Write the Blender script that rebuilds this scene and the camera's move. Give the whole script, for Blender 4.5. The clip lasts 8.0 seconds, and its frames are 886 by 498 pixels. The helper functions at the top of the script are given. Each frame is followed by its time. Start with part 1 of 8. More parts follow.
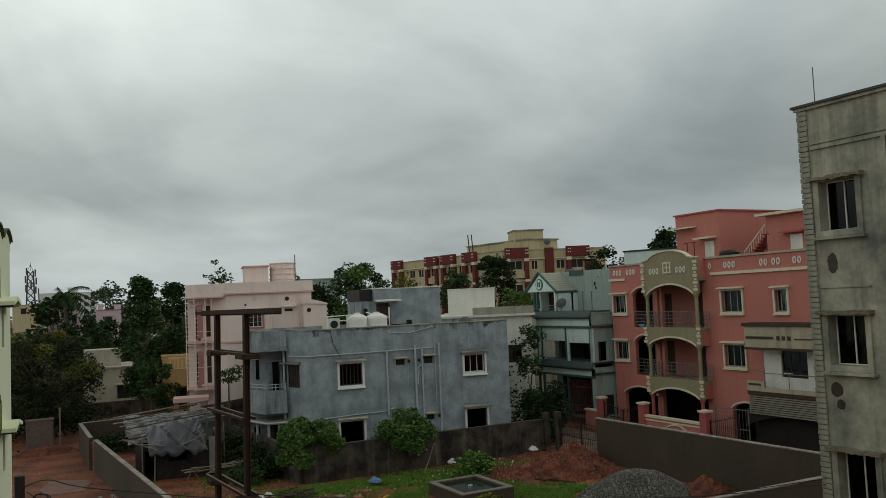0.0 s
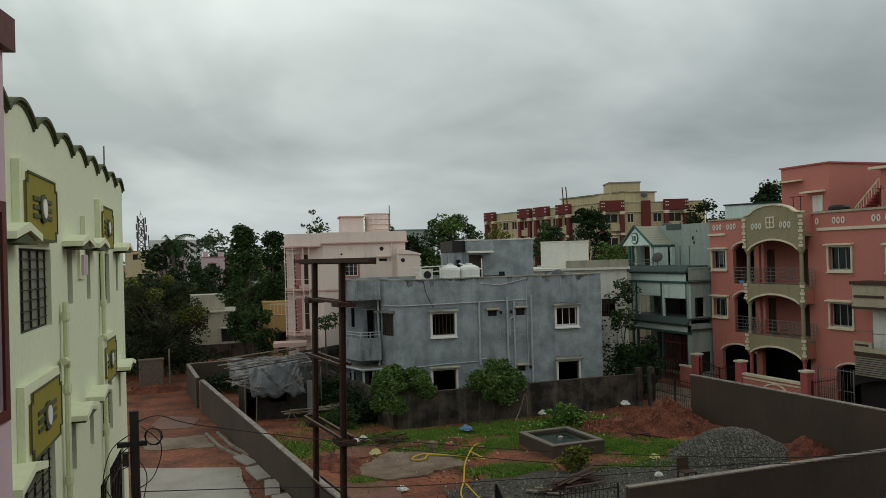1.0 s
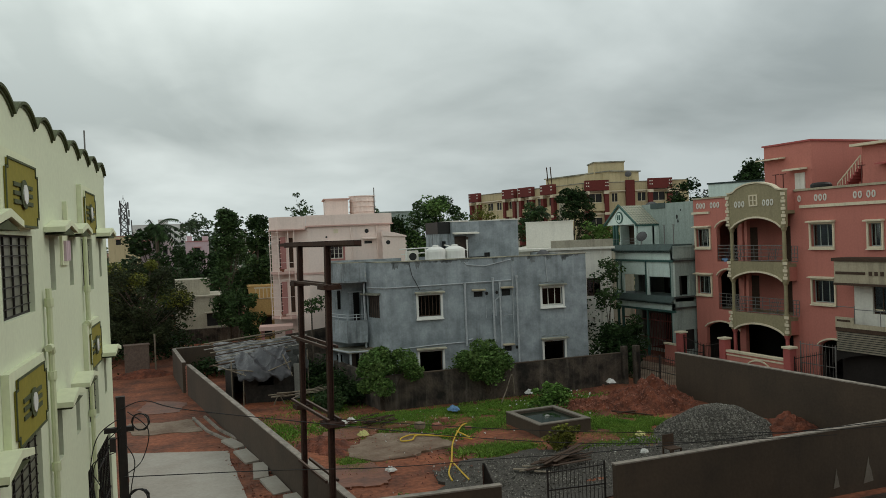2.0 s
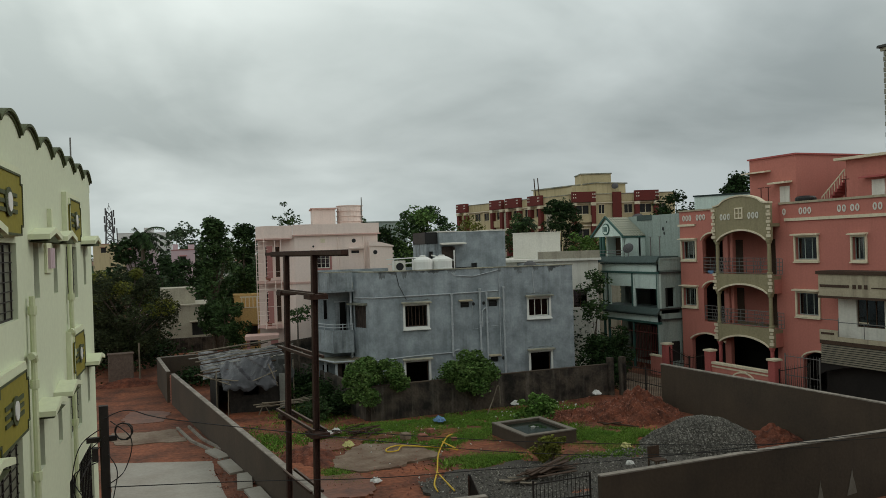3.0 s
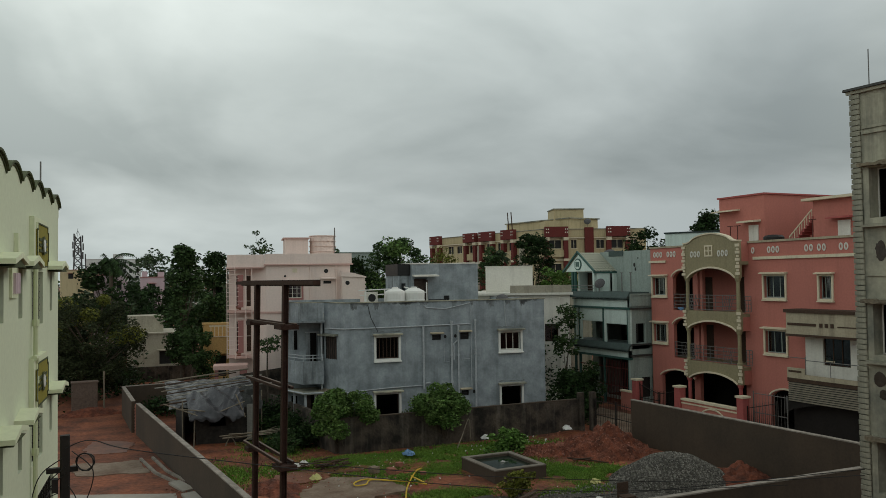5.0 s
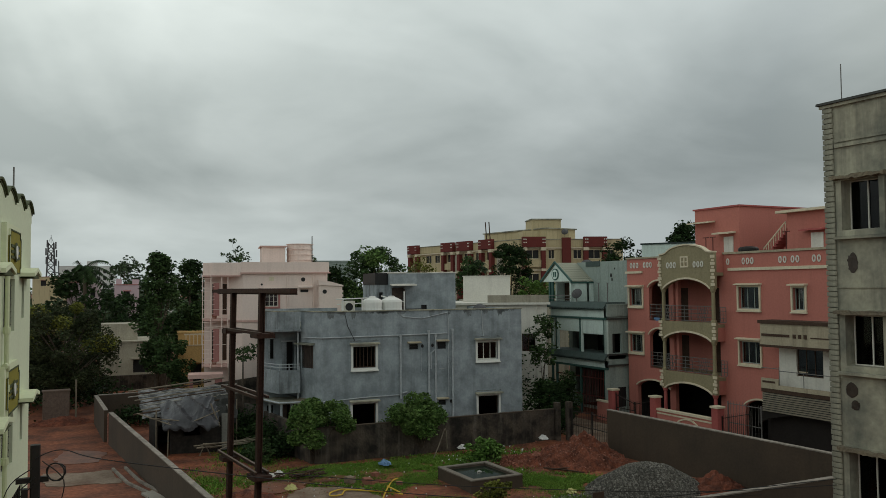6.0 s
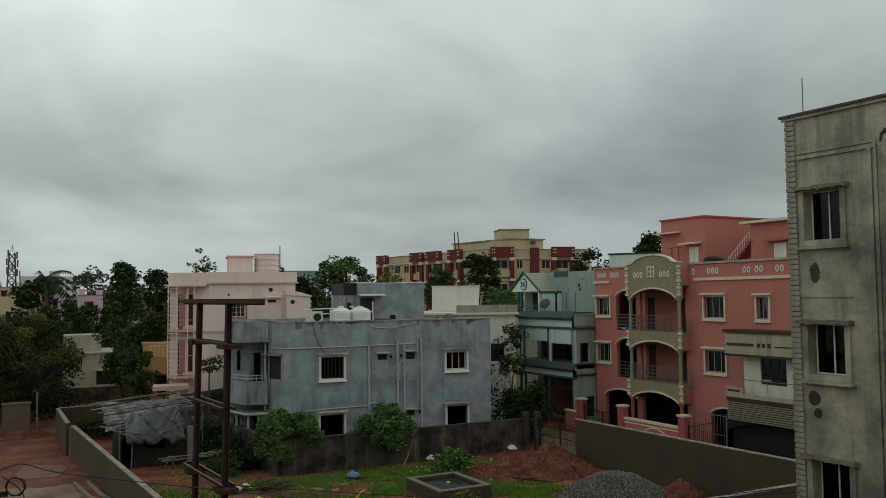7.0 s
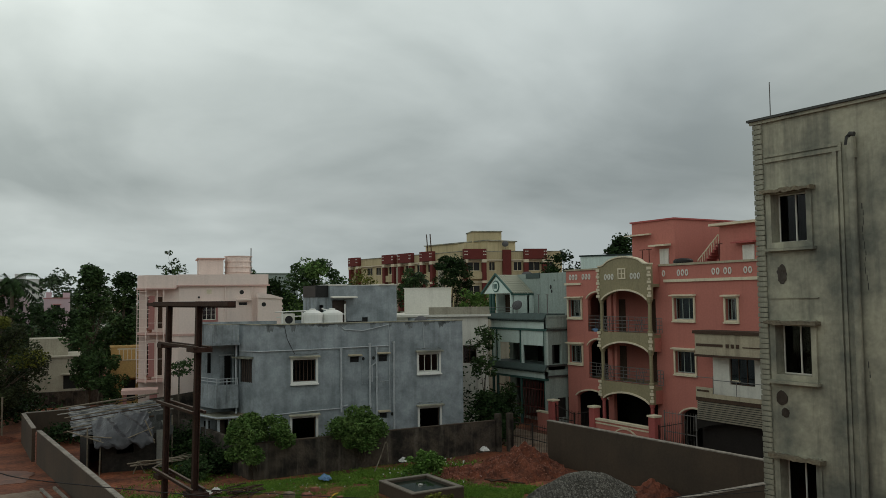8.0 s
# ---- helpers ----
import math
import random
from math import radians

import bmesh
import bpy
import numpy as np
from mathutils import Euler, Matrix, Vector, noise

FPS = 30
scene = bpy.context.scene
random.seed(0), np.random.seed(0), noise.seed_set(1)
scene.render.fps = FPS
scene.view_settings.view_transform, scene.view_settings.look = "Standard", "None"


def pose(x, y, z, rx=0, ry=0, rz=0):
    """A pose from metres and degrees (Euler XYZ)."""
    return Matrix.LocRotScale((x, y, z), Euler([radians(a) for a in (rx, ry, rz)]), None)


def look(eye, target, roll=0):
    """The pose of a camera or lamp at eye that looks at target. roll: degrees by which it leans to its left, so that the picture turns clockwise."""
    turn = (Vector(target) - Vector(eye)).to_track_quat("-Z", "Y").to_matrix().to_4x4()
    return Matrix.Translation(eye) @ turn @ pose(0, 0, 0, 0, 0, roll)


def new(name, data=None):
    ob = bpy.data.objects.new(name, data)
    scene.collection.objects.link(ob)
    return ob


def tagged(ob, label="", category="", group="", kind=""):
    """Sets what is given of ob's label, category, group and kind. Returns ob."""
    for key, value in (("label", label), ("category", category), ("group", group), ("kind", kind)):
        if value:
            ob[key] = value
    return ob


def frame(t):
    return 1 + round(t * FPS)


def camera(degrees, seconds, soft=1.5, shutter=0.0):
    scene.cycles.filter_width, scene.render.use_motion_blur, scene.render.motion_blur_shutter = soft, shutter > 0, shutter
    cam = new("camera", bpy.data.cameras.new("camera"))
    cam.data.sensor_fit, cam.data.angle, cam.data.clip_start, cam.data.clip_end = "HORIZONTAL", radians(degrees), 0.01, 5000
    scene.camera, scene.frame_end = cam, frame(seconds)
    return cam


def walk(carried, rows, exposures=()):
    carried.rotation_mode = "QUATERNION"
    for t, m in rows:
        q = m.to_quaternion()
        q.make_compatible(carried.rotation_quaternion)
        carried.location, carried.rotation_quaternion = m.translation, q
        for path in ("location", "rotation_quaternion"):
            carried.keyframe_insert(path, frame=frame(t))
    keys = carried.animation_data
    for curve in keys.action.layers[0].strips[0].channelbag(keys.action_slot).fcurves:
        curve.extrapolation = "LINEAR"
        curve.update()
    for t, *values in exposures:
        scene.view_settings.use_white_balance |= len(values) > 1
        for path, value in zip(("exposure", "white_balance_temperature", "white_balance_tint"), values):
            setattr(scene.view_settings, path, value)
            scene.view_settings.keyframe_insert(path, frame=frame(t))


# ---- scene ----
# The camera turns by hand on a second-floor balcony, 8.6 m above the plot.
cam = camera(56.63, 8.0, soft=0.55)
PATH = [  # seconds, yaw, pitch, roll
    (0.0, -28.05, 3.57, 2.49),
    (0.5, -23.09, 2.31, 1.62),
    (1.0, -21.60, 0.44, 1.60),
    (1.5, -22.10, -0.88, 2.02),
    (3.0, -23.52, -0.20, 1.85),
    (3.5, -23.78, 0.54, 1.58),
    (4.0, -24.14, 1.11, 1.39),
    (4.5, -24.69, 1.61, 1.11),
    (6.0, -26.98, 2.63, 0.49),
    (6.5, -27.77, 2.98, 0.51),
    (7.0, -29.15, 3.31, 0.57),
    (7.5, -30.39, 3.43, 0.67),
    (8.0, -31.07, 3.43, 0.71),
]
walk(cam, [(t, pose(0, 0, 8.6, 90 + p, r, y)) for t, y, p, r in PATH],
     exposures=[(0.0, -0.17), (0.5, -0.12), (1.0, 0.0), (1.5, 0.18), (3.0, 0.05), (4.0, -0.04), (6.0, -0.13), (8.0, -0.17)])

# ---------------------------------------------------------------- sky and sun
world = bpy.data.worlds.new("overcast_sky")
scene.world = world
world.use_nodes = True
wn, wl = world.node_tree.nodes, world.node_tree.links
sky = wn.new("ShaderNodeTexSky")
sky.sky_type, sky.sun_disc = "NISHITA", False
sky.sun_elevation, sky.sun_rotation = radians(42), radians(100)
sky.dust_density = 6.0
coords = wn.new("ShaderNodeTexCoord")
sep = wn.new("ShaderNodeSeparateXYZ")
wl.new(coords.outputs["Generated"], sep.inputs["Vector"])


def world_math(op, p, q):
    n = wn.new("ShaderNodeMath")
    n.operation = op
    for k, v in enumerate((p, q)):
        if isinstance(v, (int, float)):
            n.inputs[k].default_value = v
        else:
            wl.new(v, n.inputs[k])
    return n.outputs[0]


# cloud deck: the direction laid out on a flat layer overhead
over = world_math("ADD", world_math("MAXIMUM", sep.outputs["Z"], 0.0), 0.30)
deck = wn.new("ShaderNodeCombineXYZ")
wl.new(world_math("DIVIDE", sep.outputs["X"], over), deck.inputs["X"])
wl.new(world_math("DIVIDE", sep.outputs["Y"], over), deck.inputs["Y"])
deck.inputs["Z"].default_value = 3.7


def cloud_noise(scale, detail, rough, distort):
    n = wn.new("ShaderNodeTexNoise")
    n.inputs["Scale"].default_value, n.inputs["Detail"].default_value = scale, detail
    n.inputs["Roughness"].default_value, n.inputs["Distortion"].default_value = rough, distort
    wl.new(deck.outputs["Vector"], n.inputs["Vector"])
    return n.outputs["Fac"]


layers = world_math("ADD", world_math("MULTIPLY", cloud_noise(1.15, 5.0, 0.48, 0.5), 0.84), world_math("MULTIPLY", cloud_noise(3.4, 5.0, 0.55, 0.3), 0.16))
cloud = wn.new("ShaderNodeValToRGB")
cloud.color_ramp.elements[0].position, cloud.color_ramp.elements[0].color = 0.37, (0.40, 0.445, 0.44, 1)
cloud.color_ramp.elements[1].position, cloud.color_ramp.elements[1].color = 0.62, (0.66, 0.712, 0.70, 1)
wl.new(layers, cloud.inputs["Fac"])
# the deck is thicker and darker in a low bank to the north-east, brighter higher up
height = wn.new("ShaderNodeValToRGB")
height.color_ramp.elements[0].position, height.color_ramp.elements[0].color = 0.0, (0.92, 0.94, 0.95, 1)
height.color_ramp.elements[1].position, height.color_ramp.elements[1].color = 0.36, (1.36, 1.36, 1.33, 1)
# the unseen zenith is dimmed to cut the light on ground and walls
for pos, v in ((0.65, 1.06), (1.0, 0.84)):
    height.color_ramp.elements.new(pos).color = (v, v, v, 1)
mid = height.color_ramp.elements.new(0.12)
mid.color = (0.86, 0.87, 0.87, 1)
wl.new(sep.outputs["Z"], height.inputs["Fac"])
bank = wn.new("ShaderNodeValToRGB")
bank.color_ramp.elements[0].position, bank.color_ramp.elements[0].color = 0.0, (1.2, 1.2, 1.18, 1)
bank.color_ramp.elements[1].position, bank.color_ramp.elements[1].color = 1.0, (1.25, 1.22, 1.15, 1)
low = bank.color_ramp.elements.new(0.74)
low.color = (0.74, 0.76, 0.78, 1)
wl.new(sep.outputs["X"], bank.inputs["Fac"])


def world_mul(p, q):
    n = wn.new("ShaderNodeMix")
    n.data_type, n.blend_type = "RGBA", "MULTIPLY"
    n.inputs["Factor"].default_value = 1.0
    wl.new(p, n.inputs[6])
    wl.new(q, n.inputs[7])
    return n


shade = world_mul(world_mul(cloud.outputs["Color"], height.outputs["Color"]).outputs[2], bank.outputs["Color"])
mixed = wn.new("ShaderNodeMix")
mixed.data_type = "RGBA"
mixed.inputs["Factor"].default_value = 0.94
dim = wn.new("ShaderNodeMix")
dim.data_type, dim.blend_type = "RGBA", "MULTIPLY"
dim.inputs["Factor"].default_value = 1.0
dim.inputs[7].default_value = (0.08, 0.08, 0.08, 1)
wl.new(sky.outputs["Color"], dim.inputs[6])
wl.new(dim.outputs[2], mixed.inputs[6])
wl.new(shade.outputs[2], mixed.inputs[7])
wl.new(mixed.outputs[2], wn["Background"].inputs["Color"])
wn["Background"].inputs["Strength"].default_value = 1.0

# a pale, wide sun behind the clouds, to the right of and behind the camera
lamp = bpy.data.lights.new("sun", "SUN")
lamp.energy, lamp.angle, lamp.color = 0.55, radians(25), (1.0, 0.965, 0.9)
sun = new("sun", lamp)
sun.matrix_world = look((60, -14, 48), (0, 0, 0))

# ---------------------------------------------------------------- materials


def mat(name, col, col2, rough=0.85, scale=0.6, fine=9.0, amt=0.55, bump=0.15, streak=0.0, stain=(0.05, 0.05, 0.045), metal=0.0,
        grain=0.16, spec=0.3, vary=0.0, hard=0.22):
    """A worn surface: two colours in large blotches, fine grain, rain streaks and relief."""
    m = bpy.data.materials.new(name)
    m.use_nodes = True
    n, l = m.node_tree.nodes, m.node_tree.links
    p = n["Principled BSDF"]
    tc = n.new("ShaderNodeTexCoord")
    a = n.new("ShaderNodeTexNoise")
    a.inputs["Scale"].default_value, a.inputs["Detail"].default_value, a.inputs["Roughness"].default_value = scale, 6.0, 0.6
    l.new(tc.outputs["Object"], a.inputs["Vector"])
    r = n.new("ShaderNodeMapRange")
    r.inputs["From Min"].default_value, r.inputs["From Max"].default_value = 0.5 - hard, 0.5 + hard
    r.inputs["To Max"].default_value = amt
    l.new(a.outputs["Fac"], r.inputs["Value"])
    mx = n.new("ShaderNodeMix")
    mx.data_type = "RGBA"
    mx.inputs[6].default_value, mx.inputs[7].default_value = (*col, 1), (*col2, 1)
    l.new(r.outputs["Result"], mx.inputs["Factor"])
    out = mx.outputs[2]
    b = n.new("ShaderNodeTexNoise")
    b.inputs["Scale"].default_value, b.inputs["Detail"].default_value = fine, 4.0
    l.new(tc.outputs["Object"], b.inputs["Vector"])
    if streak:
        mp = n.new("ShaderNodeMapping")
        mp.inputs["Scale"].default_value = (2.6, 2.6, 0.22)
        l.new(tc.outputs["Object"], mp.inputs["Vector"])
        s = n.new("ShaderNodeTexNoise")
        s.inputs["Scale"].default_value, s.inputs["Detail"].default_value = 1.0, 7.0
        s.inputs["Roughness"].default_value = 0.65
        l.new(mp.outputs["Vector"], s.inputs["Vector"])
        sr = n.new("ShaderNodeMapRange")
        sr.inputs["From Min"].default_value, sr.inputs["From Max"].default_value = 0.5, 0.74
        sr.inputs["To Max"].default_value = streak
        l.new(s.outputs["Fac"], sr.inputs["Value"])
        sm = n.new("ShaderNodeMix")
        sm.data_type = "RGBA"
        sm.inputs[7].default_value = (*stain, 1)
        l.new(sr.outputs["Result"], sm.inputs["Factor"])
        l.new(out, sm.inputs[6])
        out = sm.outputs[2]
    gm = n.new("ShaderNodeMapRange")
    gm.inputs["From Min"].default_value, gm.inputs["From Max"].default_value = 0.25, 0.75
    gm.inputs["To Min"].default_value, gm.inputs["To Max"].default_value = 1 - grain, 1 + grain
    l.new(b.outputs["Fac"], gm.inputs["Value"])
    value = gm.outputs["Result"]
    if vary:
        oi = n.new("ShaderNodeNewGeometry")
        vm = n.new("ShaderNodeMapRange")
        vm.inputs["To Min"].default_value, vm.inputs["To Max"].default_value = 1 - vary, 1 + vary
        l.new(oi.outputs["Random Per Island"], vm.inputs["Value"])
        mu = n.new("ShaderNodeMath")
        mu.operation = "MULTIPLY"
        l.new(value, mu.inputs[0])
        l.new(vm.outputs["Result"], mu.inputs[1])
        value = mu.outputs[0]
    hv = n.new("ShaderNodeVectorMath")
    hv.operation = "SCALE"
    l.new(out, hv.inputs[0])
    l.new(value, hv.inputs["Scale"])
    l.new(hv.outputs[0], p.inputs["Base Color"])
    p.inputs["Roughness"].default_value, p.inputs["Metallic"].default_value = rough, metal
    p.inputs["Specular IOR Level"].default_value = spec
    if bump:
        bp = n.new("ShaderNodeBump")
        bp.inputs["Strength"].default_value, bp.inputs["Distance"].default_value = bump, 0.05
        l.new(b.outputs["Fac"], bp.inputs["Height"])
        l.new(bp.outputs["Normal"], p.inputs["Normal"])
    return m


def glass(name, tint=(0.35, 0.42, 0.42), gloss=0.1):
    m = bpy.data.materials.new(name)
    m.use_nodes = True
    n, l = m.node_tree.nodes, m.node_tree.links
    t, g, x = n.new("ShaderNodeBsdfTransparent"), n.new("ShaderNodeBsdfGlossy"), n.new("ShaderNodeMixShader")
    t.inputs["Color"].default_value = (*tint, 1)
    g.inputs["Roughness"].default_value = 0.06
    x.inputs["Fac"].default_value = gloss
    l.new(t.outputs[0], x.inputs[1])
    l.new(g.outputs[0], x.inputs[2])
    l.new(x.outputs[0], n["Material Output"].inputs["Surface"])
    return m


def leaf_mat(name, col, col2, scale=0.7):
    m = mat(name, col, col2, rough=0.65, scale=scale, fine=5.0, amt=1.0, bump=0.0, grain=0.2, vary=0.55, spec=0.12)
    return m


M = {}
M["green_wall"] = mat("pale_green_paint", (0.66, 0.71, 0.52), (0.60, 0.65, 0.48), scale=0.4, streak=0.05, stain=(0.35, 0.36, 0.27), grain=0.05, bump=0.05)
M["green_trim"] = mat("cream_green_trim", (0.70, 0.74, 0.52), (0.62, 0.66, 0.46), grain=0.05, bump=0.05)
M["olive"] = mat("olive_paint", (0.27, 0.235, 0.035), (0.21, 0.185, 0.03), scale=1.5, grain=0.1, bump=0.1)
M["olive_dark"] = mat("dark_olive_trim", (0.085, 0.10, 0.045), (0.055, 0.065, 0.035), scale=2.0, streak=0.4, stain=(0.02, 0.02, 0.018))
M["concrete"] = mat("weathered_cement_plaster", (0.41, 0.39, 0.295), (0.145, 0.15, 0.125), scale=0.6, hard=0.11, streak=0.75, stain=(0.085, 0.09, 0.078), grain=0.14, bump=0.2, amt=1.0)
M["concrete_dark"] = mat("dark_wet_concrete", (0.06, 0.06, 0.055), (0.035, 0.035, 0.033), streak=0.3)
M["rust_concrete"] = mat("rough_brown_concrete", (0.24, 0.20, 0.135), (0.11, 0.095, 0.072), scale=2.5, fine=18, bump=0.6, grain=0.3, amt=0.9)
M["pink"] = mat("salmon_pink_paint", (0.50, 0.185, 0.145), (0.43, 0.155, 0.125), scale=0.35, streak=0.22, stain=(0.22, 0.09, 0.075), grain=0.07, bump=0.06)
M["pink_dark"] = mat("deep_pink_paint", (0.42, 0.11, 0.10), (0.33, 0.08, 0.075), grain=0.08, streak=0.15)
M["cream"] = mat("cream_paint", (0.70, 0.62, 0.46), (0.58, 0.51, 0.37), scale=1.2, streak=0.3, stain=(0.22, 0.19, 0.14), grain=0.08)
M["khaki"] = mat("khaki_plaster", (0.30, 0.26, 0.155), (0.235, 0.205, 0.125), scale=0.8, streak=0.3, stain=(0.12, 0.10, 0.07), grain=0.12)
M["grey_blue"] = mat("blue_grey_distemper", (0.345, 0.385, 0.41), (0.185, 0.212, 0.225), scale=0.95, hard=0.13, streak=0.5, stain=(0.12, 0.135, 0.14), grain=0.1, bump=0.12, amt=0.9)
M["grey_blue_dark"] = mat("stained_blue_grey_parapet", (0.32, 0.355, 0.375), (0.16, 0.18, 0.19), scale=0.9, hard=0.12, streak=0.95, stain=(0.05, 0.055, 0.056), grain=0.14, amt=0.8)
M["wall_stain"] = mat("dark_mould_stain", (0.13, 0.142, 0.145), (0.22, 0.24, 0.25), scale=3.0, hard=0.12, amt=1.0, grain=0.2, streak=0.5)
M["white"] = mat("dirty_white_paint", (0.72, 0.70, 0.63), (0.61, 0.59, 0.52), scale=0.8, streak=0.3, stain=(0.25, 0.24, 0.20), grain=0.07)
M["white_clean"] = mat("white_plastic", (0.74, 0.74, 0.70), (0.66, 0.66, 0.62), rough=0.5, grain=0.03, bump=0.0)
M["blush"] = mat("pale_blush_paint", (0.80, 0.665, 0.60), (0.74, 0.605, 0.545), scale=0.3, streak=0.2, stain=(0.36, 0.27, 0.23), grain=0.05)
# rose paint, also used as the soft shadow line on blush string courses
M["rose_pale"] = mat("rose_paint_and_shadow", (0.60, 0.40, 0.35), (0.52, 0.335, 0.295), scale=0.8, grain=0.08)
M["cream_dull"] = mat("rain_stained_cream_paint", (0.44, 0.385, 0.275), (0.30, 0.255, 0.18), scale=1.0, streak=0.6, stain=(0.07, 0.058, 0.045), grain=0.12)
M["teal_slate"] = mat("dark_slate_hood", (0.075, 0.105, 0.098), (0.045, 0.06, 0.056), scale=2.0, grain=0.15)
M["roof_bamboo"] = mat("bleached_bamboo", (0.33, 0.31, 0.27), (0.17, 0.155, 0.13), scale=3, grain=0.25, vary=0.3)
M["wet_soil"] = mat("wet_red_mud", (0.20, 0.075, 0.04), (0.10, 0.04, 0.024), rough=0.5, scale=1.2, hard=0.14, fine=5.0, amt=1.0, grain=0.25, bump=0.3, spec=0.35)
M["rose"] = mat("dusty_rose_paint", (0.40, 0.185, 0.165), (0.33, 0.15, 0.14), grain=0.08)
M["teal_wall"] = mat("pale_aqua_paint", (0.60, 0.70, 0.65), (0.50, 0.595, 0.55), scale=0.5, streak=0.3, stain=(0.17, 0.21, 0.19), grain=0.08)
M["teal_grey"] = mat("greyed_aqua_plaster", (0.33, 0.39, 0.355), (0.23, 0.275, 0.25), scale=0.6, streak=0.5, stain=(0.10, 0.12, 0.105), grain=0.12)
M["teal"] = mat("teal_paint", (0.04, 0.105, 0.09), (0.03, 0.075, 0.065), grain=0.1, rough=0.6)
M["teal_black"] = mat("dark_teal_tiles", (0.03, 0.045, 0.043), (0.02, 0.03, 0.028), scale=3, grain=0.2)
M["tile_mosaic"] = mat("mosaic_roof_tile", (0.40, 0.39, 0.30), (0.17, 0.20, 0.165), scale=3.5, fine=14, amt=1.0, grain=0.3, hard=0.12)
M["ochre"] = mat("ochre_yellow_paint", (0.54, 0.455, 0.275), (0.43, 0.355, 0.215), scale=0.3, streak=0.5, stain=(0.20, 0.155, 0.09), grain=0.08)
M["brick_red"] = mat("dark_red_paint", (0.155, 0.032, 0.027), (0.11, 0.026, 0.022), scale=0.5, streak=0.15, grain=0.1)
M["orange"] = mat("orange_yellow_paint", (0.62, 0.40, 0.16), (0.50, 0.315, 0.12), scale=0.6, streak=0.2, stain=(0.25, 0.15, 0.06))
M["beige"] = mat("beige_plaster", (0.42, 0.385, 0.30), (0.26, 0.235, 0.185), scale=0.7, hard=0.13, streak=0.6, stain=(0.12, 0.105, 0.08), grain=0.12)
M["lilac"] = mat("pale_lilac_paint", (0.55, 0.43, 0.46), (0.47, 0.365, 0.39), scale=0.5, grain=0.05)
M["block_white"] = mat("far_white_paint", (0.62, 0.62, 0.60), (0.52, 0.52, 0.50), scale=0.2)
M["wall_brown"] = mat("brown_cement_render", (0.082, 0.058, 0.04), (0.05, 0.038, 0.028), scale=0.45, streak=0.3, stain=(0.035, 0.028, 0.023), grain=0.12, bump=0.12, amt=0.9)
M["coping"] = mat("pale_cement_coping", (0.30, 0.265, 0.225), (0.17, 0.15, 0.125), scale=2.2, hard=0.15, grain=0.16, bump=0.25, amt=1.0)
M["old_wall"] = mat("blackened_old_plaster", (0.088, 0.068, 0.052), (0.016, 0.0135, 0.011), scale=1.1, hard=0.12, streak=0.35, stain=(0.24, 0.205, 0.17), grain=0.3, bump=0.35, amt=1.0)
M["soil"] = mat("red_laterite_soil", (0.245, 0.082, 0.040), (0.092, 0.036, 0.022), rough=0.8, hard=0.13, scale=0.45, fine=5.0, amt=1.0, grain=0.45, bump=0.7, spec=0.22)
M["soil_pile"] = mat("loose_red_earth", (0.20, 0.062, 0.034), (0.075, 0.027, 0.017), rough=0.95, scale=2.2, hard=0.14, fine=9.0, amt=1.0, grain=0.45, bump=1.0)
M["slab"] = mat("pale_cement_slab", (0.36, 0.335, 0.29), (0.27, 0.235, 0.195), scale=0.5, grain=0.1, bump=0.12, amt=1.0)
M["screed"] = mat("muddy_cement_screed", (0.235, 0.18, 0.132), (0.13, 0.082, 0.054), scale=0.7, hard=0.13, grain=0.2, bump=0.25, amt=1.0)
M["pit_rim"] = mat("damp_cement_rim", (0.19, 0.165, 0.135), (0.12, 0.105, 0.085), scale=1.2, grain=0.15)
M["gravel"] = mat("dark_crushed_stone", (0.072, 0.064, 0.053), (0.036, 0.033, 0.029), scale=2.0, fine=22, grain=0.45, bump=0.8)
M["stone"] = mat("grey_stone_chips", (0.20, 0.188, 0.162), (0.06, 0.056, 0.05), scale=1.0, fine=4, grain=0.2, bump=0.1, vary=0.6)
M["steel"] = mat("rusted_steel_joist", (0.042, 0.022, 0.017), (0.075, 0.034, 0.022), rough=0.8, scale=3.0, fine=20, grain=0.3, bump=0.2, metal=0.2)
M["steel_edge"] = mat("pale_steel_channel", (0.17, 0.125, 0.10), (0.09, 0.055, 0.042), rough=0.7, scale=4.0, grain=0.2, metal=0.2)
M["iron"] = mat("black_painted_iron", (0.022, 0.02, 0.019), (0.035, 0.026, 0.02), rough=0.6, scale=4, metal=0.1)
M["rail_grey"] = mat("grey_painted_railing", (0.17, 0.165, 0.155), (0.11, 0.105, 0.10), rough=0.55, scale=3)
M["pipe"] = mat("painted_pvc_pipe", (0.43, 0.46, 0.48), (0.30, 0.325, 0.345), rough=0.55, scale=2, streak=0.25, stain=(0.12, 0.13, 0.135))
M["pipe_green"] = mat("pale_green_pipe", (0.60, 0.65, 0.42), (0.52, 0.56, 0.36), rough=0.55, scale=2, grain=0.05)
M["wood_dark"] = mat("dark_brown_wood", (0.055, 0.033, 0.022), (0.085, 0.052, 0.034), scale=2, fine=14, grain=0.25)
M["wood_red"] = mat("dark_red_window_wood", (0.105, 0.028, 0.022), (0.075, 0.022, 0.018), scale=2, grain=0.15, rough=0.6)
M["bamboo"] = mat("weathered_bamboo", (0.215, 0.18, 0.132), (0.10, 0.082, 0.06), scale=3, grain=0.25, vary=0.3)
M["bark"] = mat("grey_brown_bark", (0.11, 0.085, 0.062), (0.065, 0.05, 0.038), scale=3, fine=14, grain=0.3, bump=0.6)
